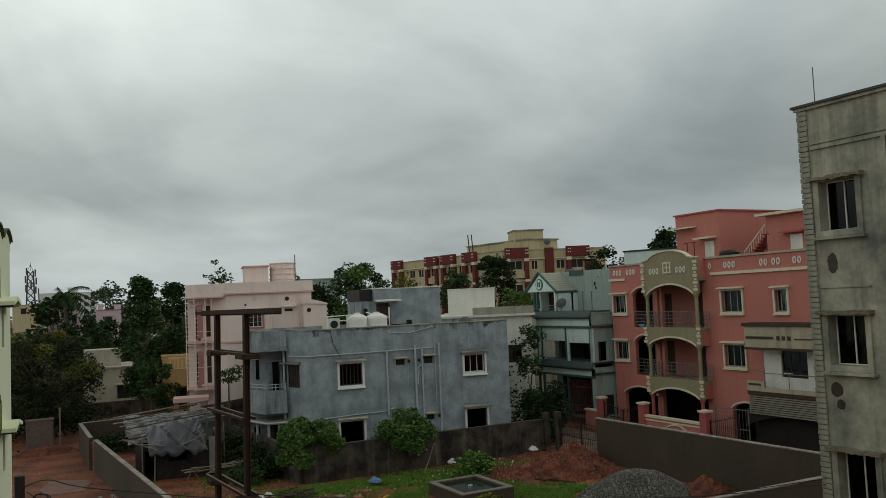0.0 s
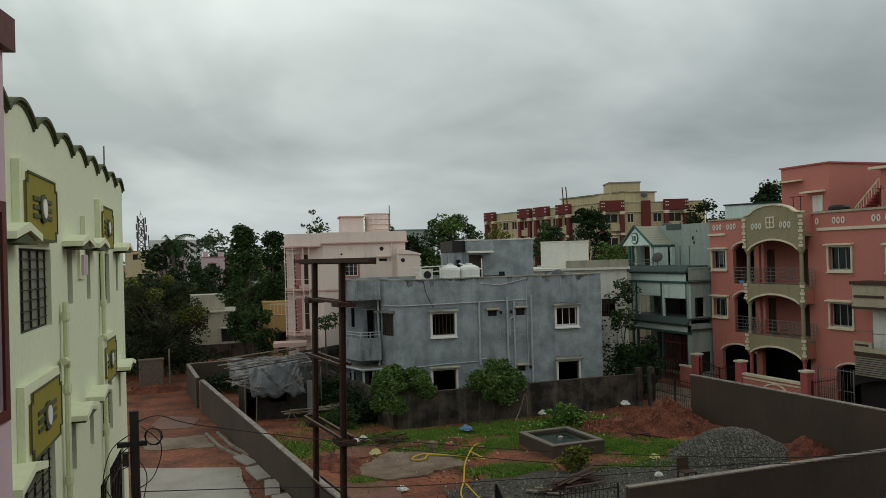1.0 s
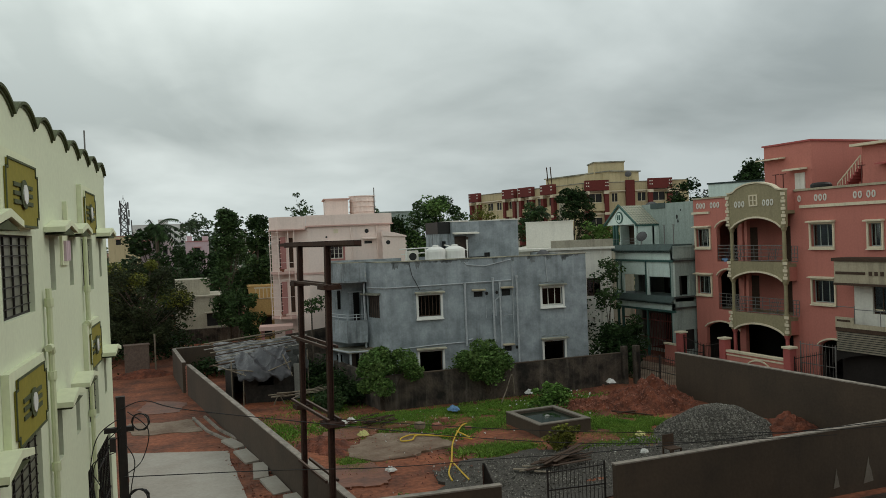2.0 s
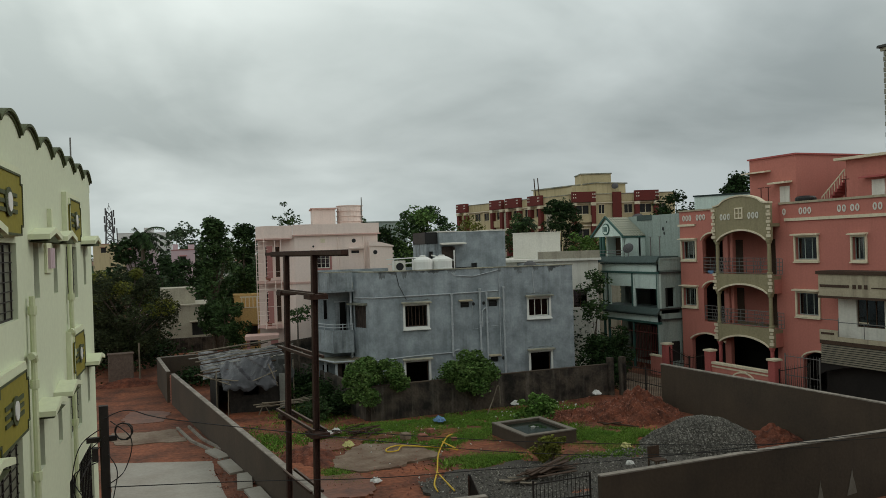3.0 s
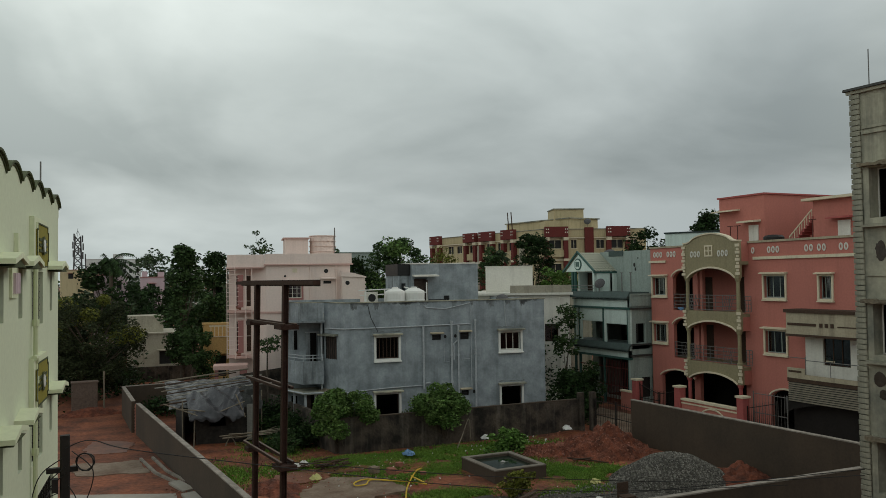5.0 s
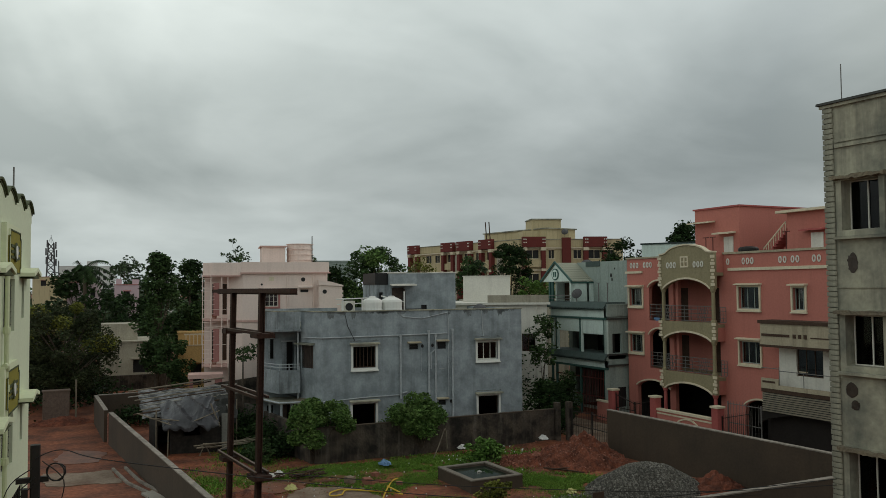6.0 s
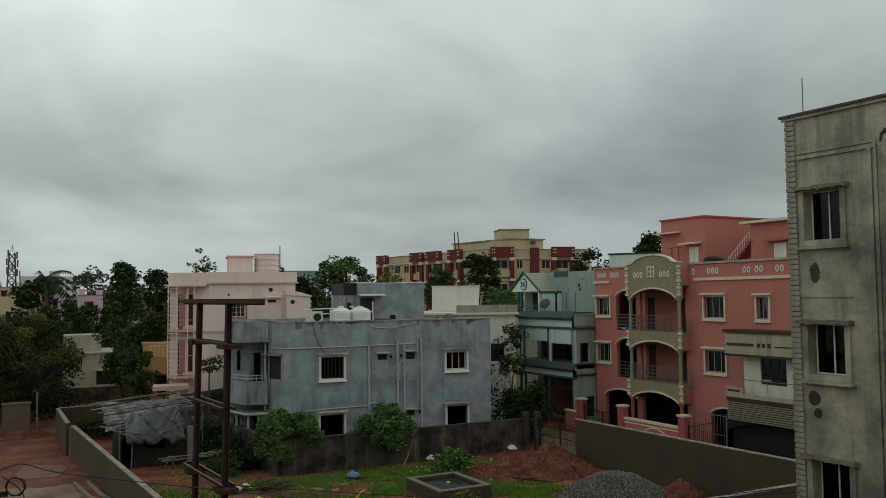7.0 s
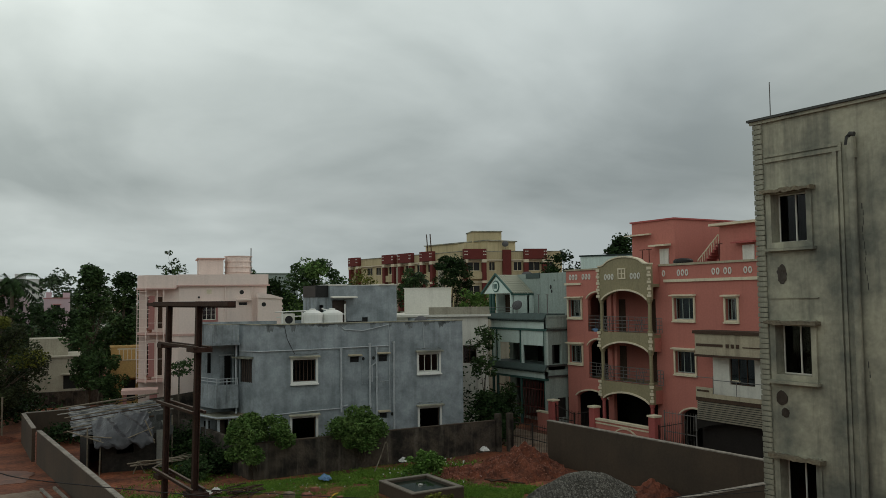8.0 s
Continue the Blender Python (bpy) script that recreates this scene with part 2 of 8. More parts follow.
M["tarp"] = mat("grey_plastic_sheet", (0.055, 0.055, 0.062), (0.018, 0.017, 0.02), rough=0.42, scale=1.6, hard=0.16, fine=6, grain=0.2, bump=0.5, amt=1.0, spec=0.5)
M["mud"] = mat("dark_wet_mud", (0.05, 0.032, 0.022), (0.022, 0.016, 0.012), rough=0.45, scale=0.6, hard=0.14, fine=6, amt=1.0, grain=0.35, bump=0.5, spec=0.45)
M["tarp_white"] = mat("torn_white_sheet", (0.25, 0.25, 0.25), (0.035, 0.034, 0.033), rough=0.45, scale=2.2, hard=0.08, fine=8, grain=0.25, bump=0.4, amt=1.0)
M["shed_wall"] = mat("dark_shed_boards", (0.034, 0.028, 0.023), (0.016, 0.014, 0.012), scale=2.0, hard=0.15, streak=0.5, stain=(0.075, 0.062, 0.05), grain=0.3, bump=0.4, amt=1.0)
M["tarp_dark"] = mat("dark_canvas", (0.05, 0.05, 0.046), (0.03, 0.03, 0.028), scale=1.5, grain=0.2, bump=0.3)
M["shutter"] = mat("grey_metal_sheet", (0.21, 0.178, 0.125), (0.12, 0.104, 0.078), rough=0.5, scale=1.2, streak=0.4)
M["asbestos"] = mat("grey_asbestos_sheet", (0.24, 0.235, 0.21), (0.15, 0.145, 0.13), scale=1.2, streak=0.3)
M["black"] = mat("black_plastic", (0.014, 0.014, 0.014), (0.024, 0.023, 0.022), rough=0.5)
# near-black colour stands in for the shade inside unlit rooms
M["interior"] = mat("room_shade_black", (0.02, 0.017, 0.015), (0.013, 0.011, 0.01), scale=0.8)
M["curtain"] = mat("dark_window_cloth", (0.085, 0.06, 0.048), (0.04, 0.03, 0.026), scale=3.0, amt=1.0)
M["water"] = mat("green_tank_water", (0.012, 0.022, 0.016), (0.02, 0.032, 0.022), rough=0.06, scale=0.8, fine=2.0, bump=0.02, spec=0.6)
M["yellow"] = mat("yellow_rubber_hose", (0.60, 0.40, 0.035), (0.48, 0.31, 0.03), rough=0.5, scale=4)
M["litter_white"] = mat("white_litter", (0.66, 0.65, 0.62), (0.45, 0.43, 0.40), scale=4)
M["pale_yellow"] = mat("pale_yellow_scrap", (0.52, 0.50, 0.20), (0.40, 0.37, 0.16), scale=4)
M["litter_blue"] = mat("blue_plastic_litter", (0.10, 0.20, 0.36), (0.22, 0.33, 0.45), scale=4)
M["brick"] = mat("broken_red_brick", (0.26, 0.105, 0.07), (0.18, 0.08, 0.055), scale=4, grain=0.2, vary=0.3)
M["aerial"] = mat("galvanised_lattice", (0.10, 0.098, 0.10), (0.07, 0.068, 0.07), scale=0.5)
M["grass"] = leaf_mat("wet_grass", (0.085, 0.185, 0.022), (0.15, 0.225, 0.04), 0.7)
M["leaf"] = leaf_mat("dark_mango_leaves", (0.013, 0.030, 0.010), (0.030, 0.056, 0.016))
M["leaf_olive"] = leaf_mat("dull_olive_leaves", (0.026, 0.034, 0.015), (0.05, 0.062, 0.026))
M["leaf_mid"] = leaf_mat("green_leaves", (0.026, 0.054, 0.018), (0.06, 0.10, 0.034))
M["leaf_bright"] = leaf_mat("bright_shrub_leaves", (0.075, 0.155, 0.03), (0.12, 0.20, 0.05))
M["leaf_shrub"] = leaf_mat("dense_shrub_leaves", (0.036, 0.088, 0.018), (0.135, 0.205, 0.06), 1.6)
M["leaf_yellow"] = leaf_mat("yellow_green_leaves", (0.15, 0.15, 0.025), (0.085, 0.105, 0.022))
# paler greens put the haze of distance into the leaf colour
M["leaf_far"] = leaf_mat("haze_tinted_leaves", (0.05, 0.082, 0.043), (0.07, 0.10, 0.05))
M["glass"] = glass("window_glass")
M["frosted"] = mat("dusty_window_pane", (0.20, 0.205, 0.155), (0.13, 0.135, 0.105), rough=0.35, scale=2.5, streak=0.2)
# dark tint on these panes stands in for shade behind open windows
M["glass_dark"] = glass("shade_tinted_pane", (0.25, 0.25, 0.25), 0.025)
M["glass_blue"] = glass("tinted_window_glass", (0.22, 0.34, 0.36), 0.12)

# ---------------------------------------------------------------- mesh helpers


class MB:
    """A mesh in the making: vertices and faces of one part."""

    def __init__(self):
        self.v, self.f = [], []

    def poly(self, pts):
        k = len(self.v)
        self.v += [tuple(p) for p in pts]
        self.f.append(tuple(range(k, k + len(pts))))
        return self

    def box(self, x0, y0, z0, x1, y1, z1, c=0.0):
        """A block, with its upright edges cut by c."""
        if c:
            pl = [(x0 + c, y0), (x1 - c, y0), (x1, y0 + c), (x1, y1 - c), (x1 - c, y1), (x0 + c, y1), (x0, y1 - c), (x0, y0 + c)]
        else:
            pl = [(x0, y0), (x1, y0), (x1, y1), (x0, y1)]
        return self.prism(pl, z0, z1)

    def prism(self, pl, z0, z1):
        k, n = len(self.v), len(pl)
        self.v += [(x, y, z0) for x, y in pl] + [(x, y, z1) for x, y in pl]
        self.f.append(tuple(range(k + n - 1, k - 1, -1)))
        self.f.append(tuple(range(k + n, k + 2 * n)))
        for i in range(n):
            j = (i + 1) % n
            self.f.append((k + i, k + j, k + n + j, k + n + i))
        return self

    def extrude(self, prof, y0, y1):
        """A profile in x and z, drawn out along y."""
        k, n = len(self.v), len(prof)
        self.v += [(x, y0, z) for x, z in prof] + [(x, y1, z) for x, z in prof]
        self.f.append(tuple(range(k, k + n)))
        self.f.append(tuple(range(k + 2 * n - 1, k + n - 1, -1)))
        for i in range(n):
            j = (i + 1) % n
            self.f.append((k + j, k + i, k + n + i, k + n + j))
        return self

    def slope(self, x0, x1, prof):
        """A profile in y and z, drawn out along x."""
        k, n = len(self.v), len(prof)
        self.v += [(x0, y, z) for y, z in prof] + [(x1, y, z) for y, z in prof]
        self.f.append(tuple(range(k + n - 1, k - 1, -1)))
        self.f.append(tuple(range(k + n, k + 2 * n)))
        for i in range(n):
            j = (i + 1) % n
            self.f.append((k + i, k + j, k + n + j, k + n + i))
        return self

    def tube(self, pts, r, n=8, r2=None):
        """A round bar along points; r2: radius at its end."""
        k = len(self.v)
        pts = [Vector(p) for p in pts]
        for i, p in enumerate(pts):
            d = (pts[min(i + 1, len(pts) - 1)] - pts[max(i - 1, 0)]).normalized()
            a = d.cross(Vector((0.31, 0.95, 0.05)) if abs(d.z) > 0.8 else Vector((0, 0, 1))).normalized()
            b = d.cross(a)
            rr = r if r2 is None else r + (r2 - r) * i / (len(pts) - 1)
            for j in range(n):
                w = 2 * math.pi * j / n
                self.v.append(tuple(p + (a * math.cos(w) + b * math.sin(w)) * rr))
        m = len(pts)
        for i in range(m - 1):
            for j in range(n):
                q = (j + 1) % n
                self.f.append((k + i * n + j, k + i * n + q, k + (i + 1) * n + q, k + (i + 1) * n + j))
        self.f.append(tuple(range(k + n - 1, k - 1, -1)))
        self.f.append(tuple(range(k + (m - 1) * n, k + m * n)))
        return self

    def lathe(self, prof, x, y, n=16):
        """A profile of radius and height, turned about an upright axis."""
        k = len(self.v)
        for rr, z in prof:
            for j in range(n):
                w = 2 * math.pi * j / n
                self.v.append((x + rr * math.cos(w), y + rr * math.sin(w), z))
        for i in range(len(prof) - 1):
            for j in range(n):
                q = (j + 1) % n
                self.f.append((k + i * n + j, k + i * n + q, k + (i + 1) * n + q, k + (i + 1) * n + j))
        self.f.append(tuple(range(k + n - 1, k - 1, -1)))
        self.f.append(tuple(range(k + (len(prof) - 1) * n, k + len(prof) * n)))
        return self

    def moved(self, m):
        self.v = [tuple(m @ Vector(p)) for p in self.v]
        return self

    def wall(self, x0, x1, z0, z1, th, holes=(), y=0.0):
        """An upright wall along x with rectangular holes (x0, x1, z0, z1) through its thickness."""
        xs = sorted({x0, x1, *[h[0] for h in holes], *[h[1] for h in holes]})
        zs = sorted({z0, z1, *[h[2] for h in holes], *[h[3] for h in holes]})
        xs, zs = [a for a in xs if x0 <= a <= x1], [a for a in zs if z0 <= a <= z1]

        def solid(i, j):
            if not (0 <= i < len(xs) - 1 and 0 <= j < len(zs) - 1):
                return False
            cx, cz = (xs[i] + xs[i + 1]) / 2, (zs[j] + zs[j + 1]) / 2
            return not any(h[0] < cx < h[1] and h[2] < cz < h[3] for h in holes)
        for i in range(len(xs) - 1):
            for j in range(len(zs) - 1):
                if not solid(i, j):
                    continue
                a, b, c, d = xs[i], xs[i + 1], zs[j], zs[j + 1]
                self.poly([(a, y, c), (b, y, c), (b, y, d), (a, y, d)])
                self.poly([(b, y + th, c), (a, y + th, c), (a, y + th, d), (b, y + th, d)])
                if not solid(i - 1, j):
                    self.poly([(a, y + th, c), (a, y, c), (a, y, d), (a, y + th, d)])
                if not solid(i + 1, j):
                    self.poly([(b, y, c), (b, y + th, c), (b, y + th, d), (b, y, d)])
                if not solid(i, j - 1):
                    self.poly([(a, y, c), (a, y + th, c), (b, y + th, c), (b, y, c)])
                if not solid(i, j + 1):
                    self.poly([(a, y, d), (b, y, d), (b, y + th, d), (a, y + th, d)])
        return self

    def arch(self, x0, x1, zs, zc, ztop, y0, y1, n=12):
        """The masonry over an arch that springs at zs and is zc high at its crown, filled up to ztop."""
        prof = [(x0 + (x1 - x0) * i / n, zs + (zc - zs) * math.sin(math.pi * i / n) ** 0.7) for i in range(n + 1)]
        return self.extrude(prof + [(x, ztop) for x, _ in prof[::-1]], y0, y1)

    def archband(self, x0, x1, zs, zc, w, y0, y1, n=12):
        prof = [(x0 + (x1 - x0) * i / n, zs + (zc - zs) * math.sin(math.pi * i / n) ** 0.7) for i in range(n + 1)]
        return self.strip(prof, w, y0, y1)

    def strip(self, prof, w, y0, y1):
        """A band of height w that follows a line in x and z."""
        k, n = len(self.v), len(prof)
        for y in (y0, y1):
            self.v += [(x, y, z) for x, z in prof] + [(x, y, z + w) for x, z in prof]
        for i in range(n - 1):
            p, q, r, s = k + i, k + n + i, k + 2 * n + i, k + 3 * n + i
            self.f += [(p, p + 1, q + 1, q), (r + 1, r, s, s + 1), (q, q + 1, s + 1, s), (p + 1, p, r, r + 1)]
        for i in (0, n - 1):
            self.f.append((k + i, k + n + i, k + 3 * n + i, k + 2 * n + i))
        return self


def link(name, mb, material, parent=None, m=None):
    me = bpy.data.meshes.new(name)
    me.from_pydata(mb.v, [], mb.f)
    me.materials.append(material)
    me.update()
    ob = new(name, me)
    if parent:
        ob.parent = parent
    if m is not None:
        ob.matrix_basis = m
    return ob


def part(name, mb, material, parent, label=""):
    """One mesh as a part of a thing."""
    ob = link(name, mb, material, parent)
    if label:
        ob["label"] = label
    return ob


def thing(name, m, label, category, group="", kind=""):
    ob = new(name)
    ob.matrix_basis = m
    return tagged(ob, label, category, group, kind)


def piece(name, mb, material, label, category, m=None, group="", kind=""):
    """A thing made of one mesh."""
    return tagged(link(name, mb, material, None, m), label, category, group, kind)


def window(house, x0, x1, z0, z1, timber, y=0.0, depth=0.18, bars=2, rails=0, surround=None, sw=0.12, lintel=None, sill=None, pane=None,
           fw=0.05, proud=0.06, thick=0.02, lip=0.3):
    """A window in a hole of a wall at y: frame with uprights and rails, pane, and a raised surround, lintel and sill."""
    a, b = y + depth, y + depth + 0.05
    w = part("window", MB().wall(x0, x1, z0, z1, 0.05, [(x0 + fw, x1 - fw, z0 + fw, z1 - fw)], y=a), timber, house)
    for i in range(1, bars):
        c = x0 + (x1 - x0) * i / bars
        part("bar", MB().box(c - thick, a - 0.01, z0 + fw, c + thick, b - 0.032, z1 - fw), timber, w)
    for i in range(1, rails + 1):
        c = z0 + (z1 - z0) * i / (rails + 1)
        part("bar", MB().box(x0 + fw, a - 0.02, c - 0.008, x1 - fw, a - 0.012, c + 0.008), timber, w)
    g = MB().box(x0 + fw, b - 0.03, z0 + fw, x1 - fw, b - 0.02, z1 - fw)
    gl = part("pane", g, pane or M["glass"], w)
    gl.visible_shadow = False
    if surround:
        s = MB().wall(x0 - sw, x1 + sw, z0 - sw, z1 + sw, proud - 0.002, [(x0, x1, z0, z1)], y=y - proud)
        part("surround", s, surround, w)
    if lintel:
        part("lintel", MB().slope(x0 - sw * 1.6, x1 + sw * 1.6, [(y - lip, z1 + sw), (y - 0.002, z1 + sw), (y - 0.002, z1 + sw + 0.1), (y - lip, z1 + sw + 0.06)]), lintel, w)
    if sill:
        part("sill", MB().slope(x0 - sw * 1.2, x1 + sw * 1.2, [(y - lip * 0.5, z0 - sw - 0.07), (y - 0.002, z0 - sw - 0.07), (y - 0.002, z0 - sw), (y - lip * 0.5, z0 - sw - 0.015)]), sill, w)
    return w


def shell(house, x0, x1, z1, depth, material, roof, y=0.0, th=0.2, z0=0.0, roof_z=None, front=False, back=True):
    """Side walls, back wall and roof slab of a box-shaped house behind its front wall."""
    part("wall", MB().box(x0, y + th + 0.002, z0, x0 + th, y + depth - th, z1), material, house)
    part("wall", MB().box(x1 - th, y + th + 0.002, z0, x1, y + depth - th, z1), material, house)
    part("wall", MB().box(x0, y + depth - th + 0.002, z0, x1, y + depth, z1), material, house)
    rz = roof_z if roof_z is not None else z1 - 0.9
    part("roof", MB().box(x0 + th + 0.003, y + th + 0.004, rz - 0.15, x1 - th - 0.003, y + depth - th - 0.004, rz), roof, house)


# ---------------------------------------------------------------- plants


def leaves(mb, centres, size, rng, flat=0.5):
    """Small folded leaves round each centre."""
    for c in centres:
        d = Vector((rng.normal(), rng.normal(), rng.normal() * flat)).normalized()
        s = d.cross(Vector((rng.normal(), rng.normal(), rng.normal()))).normalized()
        L = size * rng.uniform(0.6, 1.3)
        c = Vector(c)
        k = len(mb.v)
        up = d.cross(s) * L * 0.12
        mb.v += [tuple(c - d * L * 0.5), tuple(c + s * L * 0.28 + up), tuple(c + d * L * 0.5), tuple(c - s * L * 0.28 + up)]
        mb.f += [(k, k + 1, k + 2), (k, k + 2, k + 3)]


def tree(name, x, y, h, spread, label, material, seed, leaf=0.3, clumps=46, per=150, trunk=0.16, low=0.25, category="tree", clump_r=0.9, base_z=0.0, squash=1.0, second=None):
    """A tapered trunk with limbs, and a crown of many leaf clumps with gaps between them."""
    rng = np.random.RandomState(seed)
    t = thing(name, pose(x, y, base_z), label, category)
    wood, crown, crown2 = MB(), MB(), MB()
    top = h * 0.72
    lean = Vector((rng.uniform(-0.4, 0.4), rng.uniform(-0.4, 0.4), 0))
    stem = [Vector((0, 0, 0)) + lean * (i / 5) ** 2 + Vector((rng.normal() * 0.05, rng.normal() * 0.05, top * i / 5)) for i in range(6)]
    wood.tube(stem, trunk, 8, trunk * 0.3)
    for i in range(clumps):
        f = rng.uniform(low, 1.0)
        z = h * f
        # crown profile: widest at the middle, ragged
        w = spread * (math.sin(math.pi * min(1, max(0.05, (f - low * 0.7) / (1.08 - low * 0.7)))) ** 0.6) * rng.uniform(0.25, 1.08)
        ang = rng.uniform(0, 2 * math.pi)
        c = Vector((math.cos(ang) * w, math.sin(ang) * w * squash, z)) + lean * f
        if i % 3 == 0:
            s = stem[min(4, int(f * 4.2))]
            wood.tube([s, s.lerp(c, 0.5) + Vector((0, 0, -0.15)), c], trunk * 0.3, 5, trunk * 0.06)
        r = clump_r * rng.uniform(0.55, 1.25)
        pts = rng.normal(size=(int(per * rng.uniform(0.6, 1.2)), 3))
        pts = pts / np.linalg.norm(pts, axis=1)[:, None] * (rng.uniform(0.2, 1, len(pts)) ** 0.45)[:, None] * r
        pts[:, 2] *= 0.72
        leaves(crown2 if second and rng.uniform() < 0.35 and f > 0.6 else crown, pts + np.array(c), leaf, rng)
    part("trunk", wood, M["bark"], t)
    part("crown", crown, material, t)
    if second and crown2.v:
        part("crown", crown2, second, t, "upper leaves in a second colour")
    return t


def bush(name, x, y, r, h, z0, label, material, seed, leaf=0.14, n=2600):
    """A rounded shrub: short stems and leaves that thin out towards its ragged outline."""
    rng = np.random.RandomState(seed)
    t = thing(name, pose(x, y, 0), label, "shrub")
    wood, crown = MB(), MB()
    blobs = []
    for i in range(34):
        a, rr = rng.uniform(0, 6.28), r * rng.uniform(0.05, 0.92)
        blobs.append((math.cos(a) * rr, math.sin(a) * rr * 0.8, z0 + h * rng.uniform(0.15, 0.92) * (1 - 0.35 * (rr / r) ** 2), r * rng.uniform(0.14, 0.36)))
    for bx, by, bz, br in blobs:
        wood.tube([(0, 0, 0), (bx * 0.4, by * 0.4, bz * 0.5), (bx, by, bz)], 0.03, 5, 0.008)
        p = rng.normal(size=(int(n / 34 * rng.uniform(0.5, 1.5)), 3))
        p = p / np.linalg.norm(p, axis=1)[:, None] * (rng.uniform(0.3, 1.12, len(p)) ** 0.5)[:, None] * br
        p[:, 2] *= 0.8
        leaves(crown, p + np.array((bx, by, bz)), leaf, rng)
    part("stem", wood, M["bark"], t)
    part("foliage", crown, material, t)
    return t

# ---------------------------------------------------------------- ground


def graded(lo, hi, step, far):
    inner = list(np.arange(lo, hi + 0.01, step))
    out = [step * 1.6 ** i for i in range(1, 60)]
    acc, left, right = 0, [], []
    for s in out:
        acc += s
        if acc > far:
            break
        left.append(lo - acc)
        right.append(hi + acc)
    return left[::-1] + inner + right


gx, gy = graded(4, 29, 0.4, 2500), graded(20, 60, 0.5, 2500)
g = MB()
for yy in gy:
    for xx in gx:
        near = 1.0 if 5 < xx < 28.5 and 21 < yy < 60 else 0.0
        bumps = noise.fractal(Vector((xx * 0.35, yy * 0.35, 1.7)), 0.9, 2.1, 4)
        dip = -0.87 if 15.5 < yy < 21.1 and 9.5 < xx < 27.4 else 0.0
        g.v.append((xx, yy, near * 0.09 * bumps + dip))
nx = len(gx)
g.f = [(j * nx + i, j * nx + i + 1, (j + 1) * nx + i + 1, (j + 1) * nx + i) for j in range(len(gy) - 1) for i in range(nx - 1)]
ground = tagged(link("ground", g, M["soil"]), "red laterite soil with worn wet patches", "ground", kind="structure")


def mound(name, x, y, rx, ry, h, material, label, category, seed, rot=0.0, step=28, rough=0.25, kind="", power=1.25):
    """A heap: a lumpy cone that runs out into the ground."""
    rng = np.random.RandomState(seed)
    mb, off = MB(), Vector((seed * 3.1, seed * 1.7, 0))
    for j in range(step + 1):
        for i in range(step + 1):
            u, v = 2 * i / step - 1, 2 * j / step - 1
            r = math.hypot(u, v)
            wob = 1 + 0.22 * noise.noise(Vector((u * 1.6, v * 1.6, 0)) + off)
            z = h * max(0.0, 1 - (r / wob) ** power)
            z += (rough * h * noise.fractal(Vector((u * 4, v * 4, 3)) + off, 0.8, 2.2, 4)) * min(1, max(0, 1.25 - r)) * (1 if r < 1.2 else 0)
            mb.v.append((u * rx, v * ry, z - 0.06 if r < 1.05 else -0.12))
    n = step + 1
    mb.f = [(j * n + i, j * n + i + 1, (j + 1) * n + i + 1, (j + 1) * n + i) for j in range(step) for i in range(step)]
    return piece(name, mb, material, label, category, pose(x, y, 0, 0, 0, rot), kind=kind)


def patch(name, pts, z, material, label, category, wobble=0.12, seed=1, thick=0.12):
    """A flat slab with an uneven outline."""
    out = []
    for (a, b), (c, d) in zip(pts, pts[1:] + pts[:1]):
        for k in range(12):
            x, y = a + (c - a) * k / 12, b + (d - b) * k / 12
            q = Vector((x * 0.9, y * 0.9, seed * 3.7))
            out.append((x + wobble * (1.6 * noise.noise(q) + 0.5 * noise.noise(q * 4.5)), y + wobble * (1.6 * noise.noise(q + Vector((9, 4, 2))) + 0.5 * noise.noise(q * 4.5 + Vector((5, 1, 7))))))
    return piece(name, MB().prism(out, z - thick, z), material, label, category, kind="structure")


patch("lane_slab", [(0.5, 24), (4.1, 24), (4.25, 29), (4.5, 35.0), (0.6, 36.8)], 0.05, M["slab"], "pale cement slab of the lane, still damp", "paving", 0.06)
patch("lane_slab", [(0.9, 40.3), (3.9, 39.6), (3.7, 42.3), (0.9, 43.2)], 0.03, M["screed"], "older muddy strip of cement in the lane", "paving", 0.25, 4)
patch("screed_patch", [(8.7, 31.2), (10.3, 30.1), (12.6, 31.0), (13.2, 33.0), (10.9, 34.6), (9.0, 32.8)], 0.075, M["screed"], "cracked muddy cement patch on the plot", "paving", 0.32, 7)
patch("mud_patch", [(8.2, 34.6), (9.6, 34.0), (11.6, 35.2), (13.6, 35.0), (13.0, 35.8), (10.6, 36.2), (8.6, 36.0)], 0.065, M["wet_soil"], "wet red mud with standing water", "mud", 0.3, 17)
patch("mud_patch", [(7.2, 27.5), (8.8, 27.0), (9.6, 28.6), (9.0, 30.2), (7.6, 30.6)], 0.07, M["wet_soil"], "wet red mud with standing water", "mud", 0.3, 18)
patch("mud_patch", [(1.2, 45.0), (3.6, 44.6), (3.9, 47.5), (2.0, 48.5)], 0.02, M["wet_soil"], "wet red mud in the lane", "mud", 0.3, 19)
patch("gravel_bed", [(10.2, 26.0), (10.9, 28.0), (13.5, 28.3), (15.8, 28.4), (18.4, 27.0), (21.5, 26.6), (22.5, 22.4), (14, 22.2), (11, 23.4)], 0.07, M["gravel"], "thin spread of dark crushed stone", "gravel", 0.5, 9)
heap = mound("gravel_mound", 23.3, 27.2, 2.75, 2.3, 1.22, M["gravel"], "tall heap of dark grey crushed stone", "gravel heap", 3, rot=-30, rough=0.06, power=1.7)
earth = mound("soil_mound", 24.35, 33.2, 2.5, 2.4, 1.2, M["soil_pile"], "heap of loose red earth beside the wall", "soil heap", 5, rough=0.42, step=44, power=1.5)
